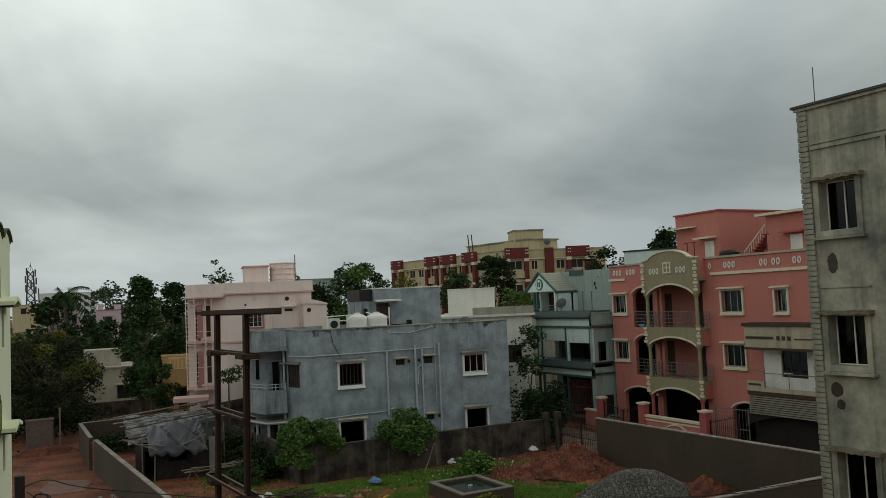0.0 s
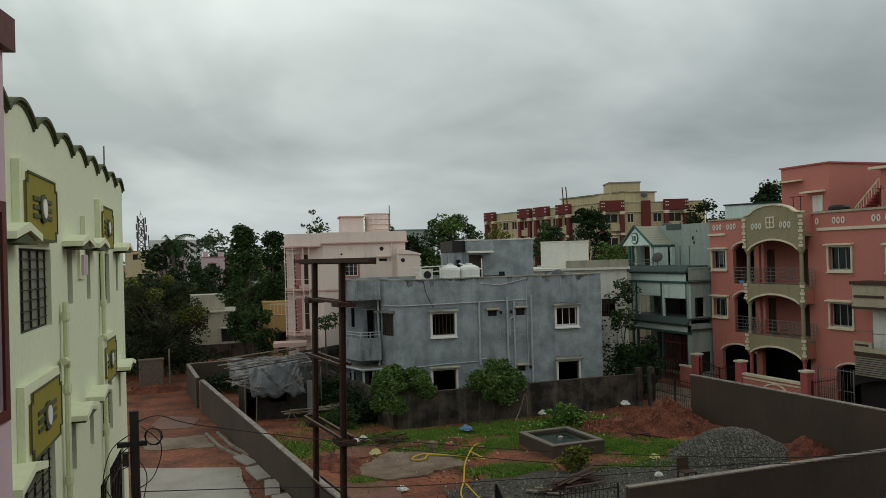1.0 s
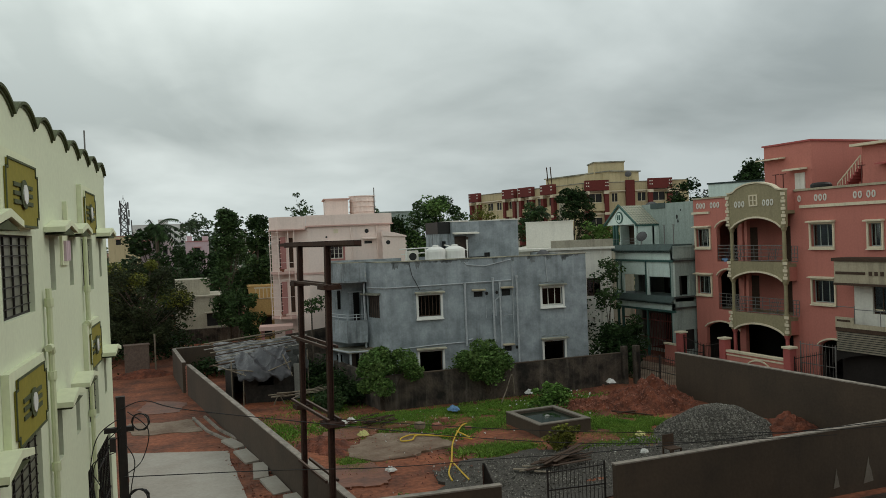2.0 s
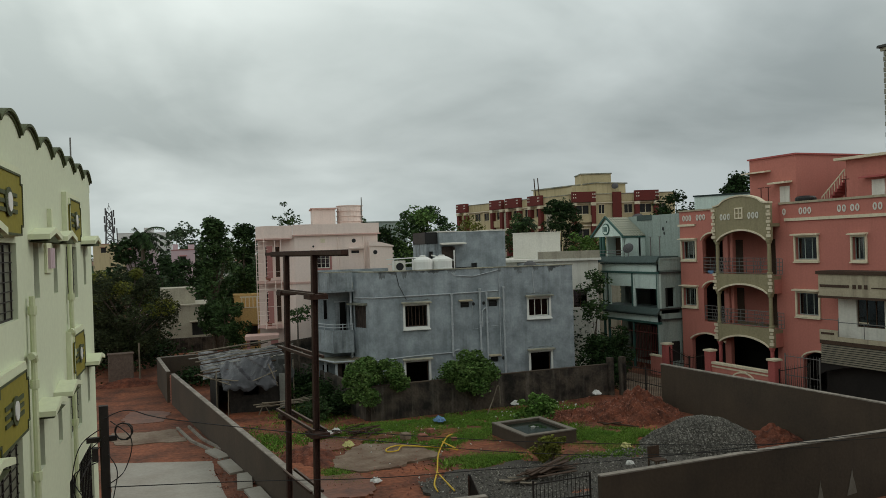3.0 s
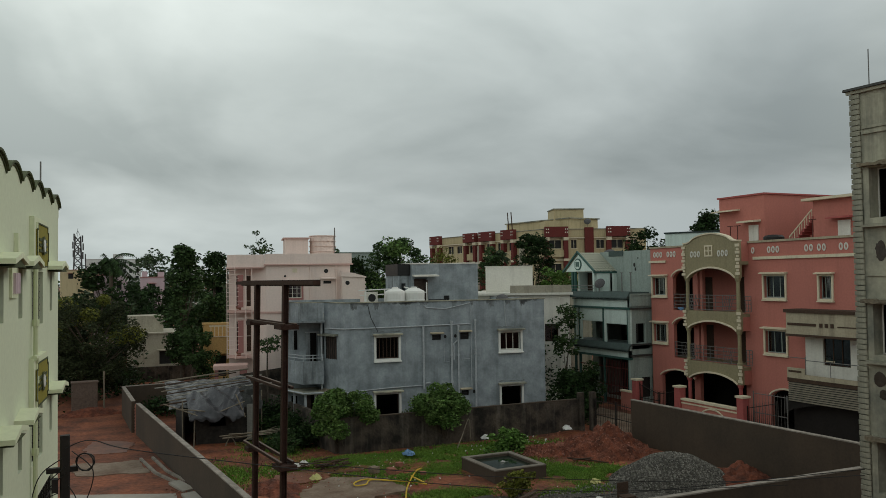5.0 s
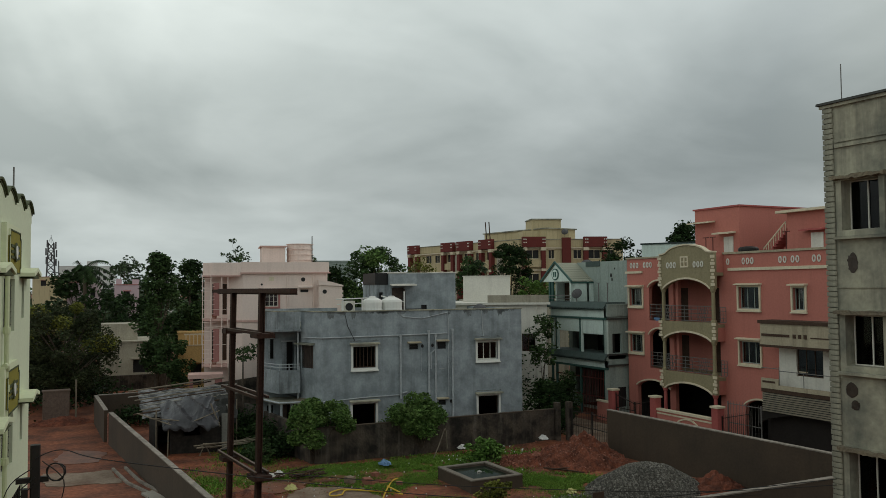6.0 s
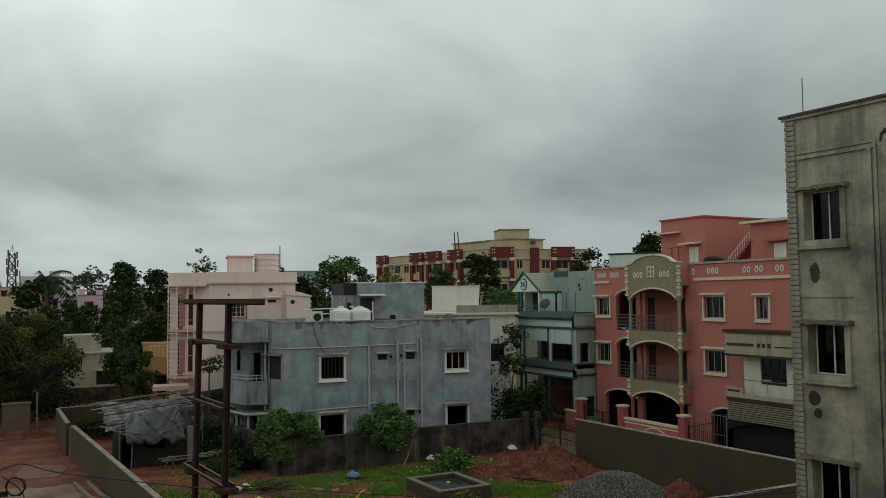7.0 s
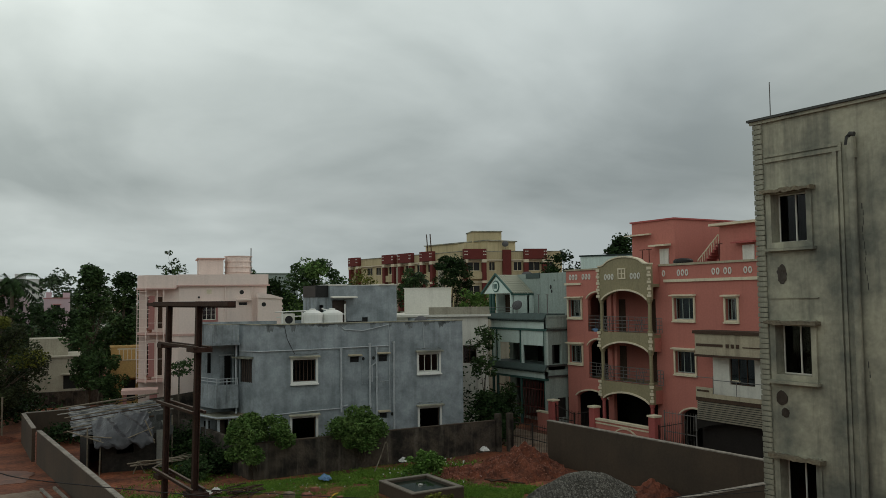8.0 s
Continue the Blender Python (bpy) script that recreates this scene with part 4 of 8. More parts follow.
def pink_house():
    h = thing("pink_house", pose(35.6, 43.03, 0, 0, 0, -90.43), "salmon pink three-storey house with khaki arched balconies", "house")
    L = 15.6
    fl = (0.0, -3.0)
    wins = []
    for dz in fl:
        wins += [(0.22, 1.5, 7.27 + dz, 8.4 + dz), (9.6, 11.05, 7.25 + dz, 8.45 + dz), (13.25, 14.0, 7.25 + dz, 8.4 + dz)]
    balc = [(2.12, 3.98, 6.35 + dz, 8.98 + dz) for dz in fl] + [(4.35, 8.14, 6.35 + dz, 9.05 + dz) for dz in fl]
    ground_open = [(0.9, 3.9, 0.0, 2.65), (4.4, 8.1, 0.0, 2.65), (9.9, 11.9, 0.0, 2.4), (12.1, 15.3, 0.0, 2.6)]
    part("wall", MB().wall(0, L, -0.2, 10.3, 0.25, wins + balc + ground_open), M["pink"], h)
    shell(h, 0, L, 10.3, 11.0, M["pink"], M["concrete"], th=0.25, roof_z=9.5)
    # recessed balconies: floors, back wall with doors, arches
    for dz in (0.0, -3.0):
        part("balcony_floor", MB().box(0.3, 0.256, 6.12 + dz, L - 0.3, 3.0, 6.3 + dz), M["khaki"], h)
    doors = [(2.9, 3.6, 6.3 + d, 8.4 + d) for d in fl] + [(5.6, 6.4, 6.3 + d, 8.4 + d) for d in fl] + [(7.3, 8.1, 6.9 + d, 8.4 + d) for d in fl]
    part("wall", MB().wall(1.8, 8.6, 3.1, 9.3, 0.15, doors, y=1.9), M["pink"], h)
    for x0, x1, z0, z1 in doors:
        part("door", MB().box(x0 + 0.01, 1.95, z0 + 0.01, x1 - 0.01, 2.0, z1 - 0.01).box(x0 + 0.06, 1.93, z0 + 0.9, x1 - 0.06, 1.95, z0 + 1.0), M["wood_dark"], h)
    # unlit rooms and ground floor: their shade is painted as near-black surfaces
    part("room_shade_wall", MB().box(8.7, 2.6, 0, L - 0.3, 2.7, 9.2), M["interior"], h)
    part("room_shade_wall", MB().box(0.3, 2.6, 0, 1.7, 2.7, 9.2), M["interior"], h)
    part("room_shade_wall", MB().box(0.3, 4.2, 0, 15.3, 4.3, 2.9), M["interior"], h)
    part("room_shade_floor", MB().box(0.3, 0.26, 0.0, 15.3, 4.19, 0.06), M["interior"], h)
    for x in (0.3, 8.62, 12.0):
        part("room_shade_wall", MB().box(x, 0.26, 0.06, x + 0.1, 4.19, 6.1), M["interior"], h)
    for dz in (0.0, -3.0):
        part("arch", MB().arch(2.12, 3.98, 8.38 + dz, 8.84 + dz, 8.98 + dz, 0.0, 0.24), M["pink"], h)
        part("arch_band", MB().archband(2.02, 4.0, 8.42 + dz, 8.86 + dz, 0.09, -0.07, -0.003), M["cream"], h)
    for x0, x1, zs, zc in ((0.9, 3.9, 2.1, 2.55), (9.9, 11.9, 1.9, 2.3)):
        part("arch", MB().arch(x0, x1, zs, zc, zc + 0.1, 0.0, 0.24), M["pink"], h)
        part("arch_band", MB().archband(x0 - 0.1, x1 + 0.08, zs + 0.02, zc + 0.02, 0.09, -0.07, -0.003), M["cream"], h)
    # the khaki bay in front of the facade
    b0, b1, yb = 4.0, 8.5, -0.75
    bay = MB()
    bay.arch(4.4, 8.1, 8.35, 8.95, 9.3, yb, yb + 0.22)
    bay.box(b0, yb, 8.35, 4.4, yb + 0.22, 9.3).box(8.1, yb, 8.35, b1, yb + 0.22, 9.3)
    n = 16
    gable = [(b0 + (b1 - b0) * i / n, 10.42 + (0.5 * math.sin(math.pi * max(0, min(1, (i / n - 0.12) / 0.76))) ** 0.55)) for i in range(n + 1)]
    bay.extrude([(b0, 9.302), (b1, 9.302)] + gable[::-1], yb, yb + 0.22)
    part("gable", bay, M["khaki"], h, "khaki arched gable over the balconies")
    cap = MB().strip([(x, z + 0.002) for x, z in gable], 0.08, yb - 0.06, yb + 0.27)
    part("gable_coping", cap, M["cream"], h)
    for dz in (0.0, -3.0):
        band = MB().box(b0, yb, 5.92 + dz, b1, yb + 0.22, 6.42 + dz)
        band.arch(4.4, 8.1, 5.35 + dz, 5.82 + dz, 5.92 + dz, yb, yb + 0.22)
        band.box(b0, yb, 5.35 + dz, 4.4, yb + 0.22, 5.92 + dz).box(8.1, yb, 5.35 + dz, b1, yb + 0.22, 5.92 + dz)
        part("balcony_front", band, M["khaki"], h)
        part("arch_band", MB().archband(4.3, 8.2, 5.33 + dz, 5.80 + dz, 0.1, yb - 0.06, yb - 0.003), M["cream"], h)
        part("balcony_slab", MB().box(b0, yb + 0.224, 6.14 + dz, b1, -0.004, 6.32 + dz), M["khaki"], h)
        for s0, s1 in ((b0, b0 + 0.2), (b1 - 0.2, b1)):
            part("bay_cheek", MB().box(s0, yb + 0.224, 5.36 + dz, s1, -0.004, 6.138 + dz), M["pink"], h)
    part("arch_band", MB().archband(4.3, 8.2, 8.33, 8.93, 0.1, yb - 0.06, yb - 0.003), M["cream"], h)
    part("bay_roof", MB().box(b0 + 0.01, yb + 0.224, 9.1, b1 - 0.01, -0.004, 9.28), M["khaki"], h)
    for s0, s1 in ((b0, b0 + 0.2), (b1 - 0.2, b1)):
        part("bay_cheek", MB().box(s0, yb + 0.224, 9.285, s1, -0.004, 10.38), M["pink"], h)
    for dz in (0.0, -3.0, -6.0):
        zb, zt = (6.42 + dz, 8.35 + dz) if dz > -6 else (-0.1, 2.35)
        for x in (4.2, 8.3):
            c = MB().lathe([(0.17, zb), (0.17, zb + 0.12), (0.12, zb + 0.16), (0.105, zt - 0.22), (0.15, zt - 0.14), (0.18, zt)], x, yb + 0.12, 12)
            part("column", c, M["khaki"] if dz > -6 else M["pink_dark"], h)
    for dz in fl:
        part("inner_pier", MB().box(4.52, 0.02, 6.3 + dz, 4.75, 0.24, 8.9 + dz), M["pink"], h)
        railing(h, 4.32, 8.18, 6.5 + dz, 7.35 + dz, yb + 0.06, M["rail_grey"], (4.75, 7.4))
        railing(h, 2.14, 3.96, 6.5 + dz, 7.35 + dz, 0.03, M["rail_grey"], (3.2,))
        railing(h, 8.52, 8.95, 6.45 + dz, 7.3 + dz, -0.4, M["rail_grey"])
    # quoins in cream beside the bay
    q = MB().box(-0.16, -0.07, 0, 0.16, 0.0, 0.16, 0.02)
    q2 = MB().box(-0.1, -0.05, 0, 0.1, 0.0, 0.12, 0.02)
    src = [part("quoin", a, M["cream"], h) for a in (q, q2)]
    k = 0
    for x in (4.05, 8.45):
        for z in (8.5, 5.45, 2.45):
            for i in range(9 if z > 8 else 5):
                o = src[k] if k < 2 else new("quoin", src[i % 2].data)
                o.parent = h
                o.location = (x, yb - 0.003, z + 0.02 + i * 0.2)
                k += 1
    # windows with cream frames and weather sheds
    for x0, x1, z0, z1 in wins:
        window(h, x0, x1, z0, z1, M["teal_grey"], depth=0.16, bars=3, surround=M["cream"], sw=0.105, proud=0.08, lintel=M["cream"], sill=M["cream"], pane=M["glass_blue"], lip=0.28)
        part("curtain", MB().box(x0 + 0.05, 0.4, z0 + 0.02, x0 + (x1 - x0) * 0.45, 0.42, z1 - 0.02), M["curtain"], h)
    part("string_course", MB().box(-0.08, -0.1, 9.36, 1.55, -0.003, 9.5), M["cream"], h)
    part("string_course", MB().box(8.9, -0.1, 9.36, L, -0.003, 9.52), M["cream"], h)
    part("parapet_coping", MB().box(-0.06, -0.08, 10.302, b0 - 0.01, 0.3, 10.40), M["cream_dull"], h, "rain-stained cream parapet coping")
    part("parapet_coping", MB().box(b1 + 0.01, -0.08, 10.302, L + 0.05, 0.3, 10.42), M["cream_dull"], h, "rain-stained cream parapet coping")
    # cream oval rings along the parapet and on the gable
    ov = MB()
    ring = [(math.cos(a), math.sin(a)) for a in np.linspace(0, 2 * math.pi, 12, endpoint=False)]
    for (ca, sa), (cb, sb) in zip(ring, ring[1:] + ring[:1]):
        ov.extrude([(0.055 * ca, 0.11 * sa), (0.055 * cb, 0.11 * sb), (0.115 * cb, 0.19 * sb), (0.115 * ca, 0.19 * sa)], -0.04, -0.003)
    o = part("oval_ring", ov, M["white"], h)
    spots = [(x, 0.0) for x in (0.45, 0.75, 1.05, 1.75, 2.05, 2.35, 3.2, 3.55)] + [(x, yb) for x in (4.75, 5.05, 5.35, 7.0, 7.3, 7.6)] + [(x, 0.0) for x in (8.85, 10.0, 10.3, 10.6, 12.5, 12.8, 13.3, 13.6, 14.6, 14.9)]
    for i, (x, y) in enumerate(spots):
        c = o if i == 0 else new("oval_ring", o.data)
        c.parent, c.location = h, (x, y, 9.88 if y == 0 else 9.78)
    sq = MB().box(5.85, yb - 0.05, 9.62, 6.5, yb - 0.003, 9.7).box(5.85, yb - 0.05, 10.2, 6.5, yb - 0.003, 10.28).box(5.85, yb - 0.05, 9.7, 5.93, yb - 0.003, 10.2).box(6.42, yb - 0.05, 9.7, 6.5, yb - 0.003, 10.2)
    sq.box(6.14, yb - 0.04, 9.7, 6.21, yb - 0.003, 10.2).box(5.93, yb - 0.035, 9.92, 6.42, yb - 0.003, 9.98)
    part("square_relief", sq, M["cream"], h, "cream square relief on the gable")
    # roof-top rooms, stair and a black tank
    part("roof_room", MB().box(2.2, 3.95, 9.5, 6.0, 12, 13.45), M["pink"], h)
    part("roof_room_coping", MB().box(2.1, 3.85, 13.452, 6.1, 12.1, 13.55), M["pink_dark"], h)
    part("roof_room_shed", MB().slope(2.0, 4.0, [(3.4, 12.55), (3.948, 12.6), (3.948, 12.7), (3.4, 12.62)]), M["cream"], h)
    part("roof_door", MB().box(4.75, 3.88, 9.55, 5.5, 3.948, 11.6), M["white"], h)
    part("roof_door_shed", MB().slope(4.3, 5.7, [(3.3, 11.75), (3.948, 11.8), (3.948, 11.92), (3.3, 11.85)]), M["cream"], h)
    part("roof_room", MB().box(9.2, 4.4, 9.5, 14.5, 11, 12.75), M["pink"], h)
    part("roof_slab", MB().box(8.7, 4.0, 12.752, 14.8, 11.3, 12.9), M["cream"], h)
    part("roof_window", MB().box(10.9, 4.33, 10.35, 11.7, 4.398, 11.5), M["white"], h)
    part("roof_shed", MB().slope(10.4, 12.0, [(3.9, 11.6), (4.398, 11.65), (4.398, 11.75), (3.9, 11.68)]), M["pink_dark"], h)
    for x in (3.6, 4.2, 9.9):
        part("roof_post", MB().tube([(x, 3.5, 9.5), (x, 3.5, 11.6)], 0.03, 6).box(x - 0.25, 3.48, 11.58, x + 0.25, 3.52, 11.63), M["wood_red"], h)
    stair = MB()
    for i in range(9):
        stair.box(7.6 + i * 0.18, 4.4, 10.3 + i * 0.17, 7.8 + i * 0.18, 5.3, 10.5 + i * 0.17)
    part("stair", stair, M["pink_dark"], h)
    st = MB().tube([(7.5, 4.35, 10.75), (9.15, 4.35, 12.25)], 0.04, 6)
    for i in range(10):
        x = 7.5 + 1.65 * i / 9
        st.tube([(x, 4.35, 10.2 + 1.5 * i / 9), (x, 4.35, 10.75 + 1.5 * i / 9)], 0.02, 4)
    part("stair_rail", st, M["cream"], h)
    part("roof_tank", MB().lathe([(0.55, 10.55), (0.6, 10.62), (0.6, 10.75), (0.5, 10.85), (0.2, 10.9)], 7.0, 3.6, 16).box(6.5, 3.2, 9.5, 7.5, 4.0, 10.5), M["black"], h, "low black roof tank")
    # cable and blue cloth on the balcony rail
    part("cloth", MB().box(2.55, 0.0, 6.42, 3.05, 0.028, 6.55, 0.0).box(2.7, 0.0, 6.34, 2.95, 0.026, 6.42), M["litter_blue"], h, "blue cloth on the rail")
    return h


pink_house()

# the pink house's front wall, pillars and gates
fw = thing("front_wall", pose(33.1, 43.4, 0, 0, 0, -90.4), "pink low front wall with a cream capping", "garden wall")
part("wall", MB().box(5.9, 0, -0.1, 10.3, 0.2, 1.3), M["pink"], fw)
part("capping", MB().box(5.85, -0.06, 1.302, 10.35, 0.26, 1.42).box(5.85, -0.03, 1.12, 10.35, -0.003, 1.2), M["cream"], fw)
part("arch_relief", MB().archband(7.5, 9.3, 0.7, 1.05, 0.08, -0.05, -0.003), M["cream"], fw)
part("wall", MB().box(0.2, 0, -0.1, 1.5, 0.2, 1.15), M["pink"], fw)
part("capping", MB().box(0.15, -0.05, 1.152, 1.5, 0.25, 1.25), M["cream"], fw)
for x in (1.75, 5.65, 10.55):
    p = part("pillar", MB().box(x - 0.24, -0.14, -0.1, x + 0.24, 0.34, 2.0, 0.03), M["pink_dark"], fw)
    part("pillar_cap", MB().box(x - 0.3, -0.2, 2.002, x + 0.3, 0.4, 2.1, 0.03), M["cream"], p)


def bar_gate(name, m, w, h0, h1, material, label, gap=0.12, arch=0.0):
    t = thing(name, m, label, "gate")
    part("gate_frame", MB().box(0, 0, 0.08, 0.05, 0.05, h0).box(w - 0.05, 0, 0.08, w, 0.05, h1).box(0.05, 0, 0.1, w - 0.05, 0.05, 0.15).box(0.05, 0, h0 * 0.5, w - 0.05, 0.05, h0 * 0.5 + 0.04), material, t)
    n = int(w / gap)
    for i in range(1, n):
        x = w * i / n
        z = h0 + (h1 - h0) * i / n + arch * math.sin(math.pi * i / n)
        part("bar", MB().tube([(x, 0.025, 0.1), (x, 0.025, z - 0.05), (x, 0.025, z + 0.04)], 0.013, 5, 0.006), material, t)
    pts = [(w * i / 10, 0.025, h0 + (h1 - h0) * i / 10 + arch * math.sin(math.pi * i / 10) - 0.12) for i in range(11)]
    part("top_rail", MB().tube(pts, 0.022, 6), material, t)
    return t


bar_gate("iron_gate", pose(33.15, 41.4, 0, 0, 0, -90), 1.8, 1.9, 1.5, M["iron"], "black iron leaf of the pink house's gate", 0.13)
bar_gate("iron_gate", pose(33.15, 39.6, 0, 0, 0, -90), 1.75, 1.5, 1.9, M["iron"], "black iron leaf of the pink house's gate", 0.13)
bar_gate("iron_gate", pose(33.15, 32.6, 0, 0, 0, -90), 2.0, 1.6, 2.1, M["iron"], "black iron gate beside a pink pillar", 0.13)
bar_gate("grille_gate", pose(34.0, 33.0, 0, 0, 0, -90), 2.3, 2.3, 2.3, M["rail_grey"], "pale grey iron gate with square panels", 0.2)

# ---------------------------------------------------------------- cream house beside the pink one


def cream_house():
    h = thing("cream_house", pose(34.5, 31.4, 0, 0, 0, -90), "cream house with brown bands and a balcony", "house")
    L = 8.5
    part("wall", MB().wall(0.84, L, 2.2, 6.4, 0.2, [(1.92, 3.5, 3.9, 5.36), (5.2, 6.4, 3.7, 5.4)], y=0.75), M["white"], h)
    # lower wall coloured near-black for the garage's shade
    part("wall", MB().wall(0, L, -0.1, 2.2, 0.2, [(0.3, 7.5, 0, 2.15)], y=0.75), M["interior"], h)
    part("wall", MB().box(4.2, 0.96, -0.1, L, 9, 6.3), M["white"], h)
    # dark panel behind the windows in place of a shaded room
    part("room_shade_wall", MB().box(0.9, 0.97, 2.7, 4.19, 1.02, 5.5), M["interior"], h)
    window(h, 1.92, 3.5, 3.9, 5.36, M["wood_dark"], y=0.75, bars=3, depth=0.1, pane=M["glass_blue"])
    window(h, 5.2, 6.4, 3.7, 5.4, M["wood_dark"], y=0.75, bars=3, depth=0.1, pane=M["glass_blue"])
    part("parapet", MB().box(0.4, -0.1, 5.46, L, 0.1, 6.55), M["cream_dull"], h)
    part("parapet_band", MB().box(0.3, -0.18, 6.552, L, 1.0, 6.72), M["wood_dark"], h, "dark brown band")
    part("parapet_band", MB().box(0.5, -0.13, 5.9, 2.25, -0.102, 6.03), M["wood_dark"], h)
    part("parapet_band", MB().box(3.5, -0.13, 5.9, L - 0.2, -0.102, 5.95), M["wood_dark"], h)
    for x in (2.55, 2.87, 3.2):
        part("square_inlay", MB().box(x - 0.09, -0.13, 5.86, x + 0.09, -0.102, 6.06), M["wood_dark"], h)
    part("roof", MB().box(0.4, 0.102, 5.46, L, 0.748, 5.6), M["cream_dull"], h)
    part("parapet_band", MB().box(0.38, -0.15, 5.34, L, 0.0, 5.458), M["wood_dark"], h)
    part("balcony_slab", MB().box(0.38, -0.1, 3.0, L, 0.746, 3.2), M["wood_dark"], h)
    part("balcony_front", MB().box(0.4, -0.12, 3.202, 1.5, 0.0, 3.72).box(1.504, -0.12, 3.202, L, 0.0, 3.42), M["cream_dull"], h)
    part("railing", MB().tube([(0.4, -0.06, 4.25), (1.5, -0.06, 4.25), (1.55, -0.06, 4.15), (L, -0.06, 4.15)], 0.022, 6).tube([(1.52, -0.06, 3.4), (1.52, -0.06, 4.35)], 0.02, 5).tube([(3.0, -0.06, 3.4), (3.0, -0.06, 4.15)], 0.02, 5), M["rail_grey"], h)
    part("shutter_back", MB().box(0.4, 0.0, 2.0, L, 0.04, 2.99), M["black"], h)
    slats = 9
    for i in range(slats):
        z = 2.98 - i * 0.11
        part("shutter_slat", MB().slope(0.4, L, [(-0.09, z - 0.085), (-0.02, z - 0.085), (-0.02, z - 0.02), (-0.05, z - 0.02)]), M["shutter"], h)
    # garage back and arch carry the garage's darkness in their colour
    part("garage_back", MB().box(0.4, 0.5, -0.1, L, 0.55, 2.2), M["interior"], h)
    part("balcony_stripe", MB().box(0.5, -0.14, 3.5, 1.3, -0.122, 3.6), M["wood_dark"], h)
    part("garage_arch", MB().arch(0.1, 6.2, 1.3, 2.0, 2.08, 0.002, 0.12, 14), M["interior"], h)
    return h


cream_house()

# ---------------------------------------------------------------- aqua house


def aqua_house():
    h = thing("aqua_house", pose(34.0, 43.3, 0, 0, 0, -90), "pale aqua house with teal trim and a gabled porch", "house")
    x0 = -6.35
    # front screens of the verandas
    part("wall", MB().wall(x0, -0.02, -0.1, 7.28, 0.2, [(-5.9, -0.5, 4.1, 6.3), (-5.6, -0.5, 0.2, 3.0)], y=1.6), M["teal_grey"], h)
    part("wall", MB().box(x0, 9.3, 0, 0, 9.5, 9), M["teal_grey"], h)
    part("wall", MB().box(x0, 1.802, 0, x0 + 0.2, 9.298, 7.4), M["teal_grey"], h)
    part("room_shade_wall", MB().box(x0 + 0.25, 4, 0, -0.25, 4.1, 7.2), M["interior"], h)
    side = MB().wall(0, 9.4, -0.1, 7.28, 0.2, [(0.5, 1.28, 4.15, 5.42), (0.9, 1.9, 0.6, 1.9)])
    part("wall", side.moved(Matrix.Rotation(radians(90), 4, "Z")), M["teal_grey"], h, "greyed aqua side wall with damp stains")
    for sw in (MB().box(0.5, 0.05, 4.15, 0.72, 0.1, 5.42), MB().box(0.9, 0.05, 0.6, 1.9, 0.1, 1.9)):
        part("side_window", sw.moved(Matrix.Rotation(radians(90), 4, "Z")), M["black"], h)
    for z in (7.38, 4.1, 6.45, 3.4):
        part("side_ledge", MB().box(0.002, 0.0, z - 0.1, 0.14, 6, z), M["teal_grey"] if z > 7 else M["concrete_dark"], h)
    part("side_band", MB().box(0.002, 0, 6.55, 0.09, 6, 7.28), M["teal_grey"], h)
    for zt, zb in ((7.48, 6.48), (4.1, 3.2)):
        part("hood", MB().slope(x0 - 0.35, 0.05, [(-0.25, zt - 0.42), (0.1, zt - 0.1), (1.6, zt - 0.1), (1.6, zt), (0.0, zt), (-0.25, zt - 0.35)]), M["teal_slate"], h, "dark slate-coloured sloping veranda hood")
        for i in range(48):
            x = x0 + 0.1 + i * 0.128
            part("tooth", MB().box(x, -0.2, zt - 0.52, x + 0.06, -0.02, zt - 0.44), M["teal_slate"], h)
        part("fascia", MB().box(x0, 0.0, zb, 0.0, 0.15, zt - 0.45), M["teal_wall"], h)
        part("trim", MB().box(x0 - 0.1, -0.06, zb - 0.14, 0.04, 0.16, zb - 0.003), M["teal"], h)
    part("veranda_floor", MB().box(x0, 0.16, 3.75, 0, 1.596, 4.0), M["teal_grey"], h)
    part("veranda_ceiling", MB().box(x0, 0.16, 6.9, 0, 1.596, 7.05), M["teal_wall"], h)
    for x in (x0, x0 + 0.55, -2.95, -0.3):
        part("post", MB().box(x, 0.02, 4.0, x + 0.14, 0.16, 6.34), M["teal"], h)
        part("post", MB().box(x + 0.16, 0.03, 4.0, x + 0.34, 0.15, 6.34), M["teal_wall"], h)
        part("post", MB().box(x, 0.02, -0.1, x + 0.14, 0.16, 3.06), M["teal"], h)
    part("blind", MB().box(x0 + 0.9, 0.03, 5.45, -3.0, 0.06, 6.33), M["teal_wall"], h, "pale aqua blind")
    part("blind", MB().box(-2.58, 0.03, 5.35, -0.35, 0.06, 6.33), M["teal_wall"], h)
    part("curtain", MB().slope(-1.7, -0.9, [(1.3, 4.1), (1.34, 4.1), (1.34, 5.9), (1.3, 5.9)]), M["curtain"], h)
    part("door", MB().box(-5.2, 1.5, 4.1, -4.5, 1.58, 6.0), M["black"], h)
    part("inner_window", MB().box(-2.4, 1.5, 4.5, -1.8, 1.58, 5.9), M["black"], h)
    part("grille", MB().box(x0 + 0.6, 0.05, 2.4, -0.3, 0.08, 2.46).box(x0 + 0.6, 0.05, 1.2, -0.3, 0.08, 1.26), M["wood_red"], h)
    for i in range(16):
        x = -3.0 + i * 0.17
        part("grille_bar", MB().tube([(x, 0.065, 0), (x, 0.065, 2.9)], 0.02, 5), M["wood_red"], h)
    # upper storey: gabled porch, set-back wall
    g0, g1, gc, ze, za = -7.95, -4.1, -6.1, 8.9, 10.24
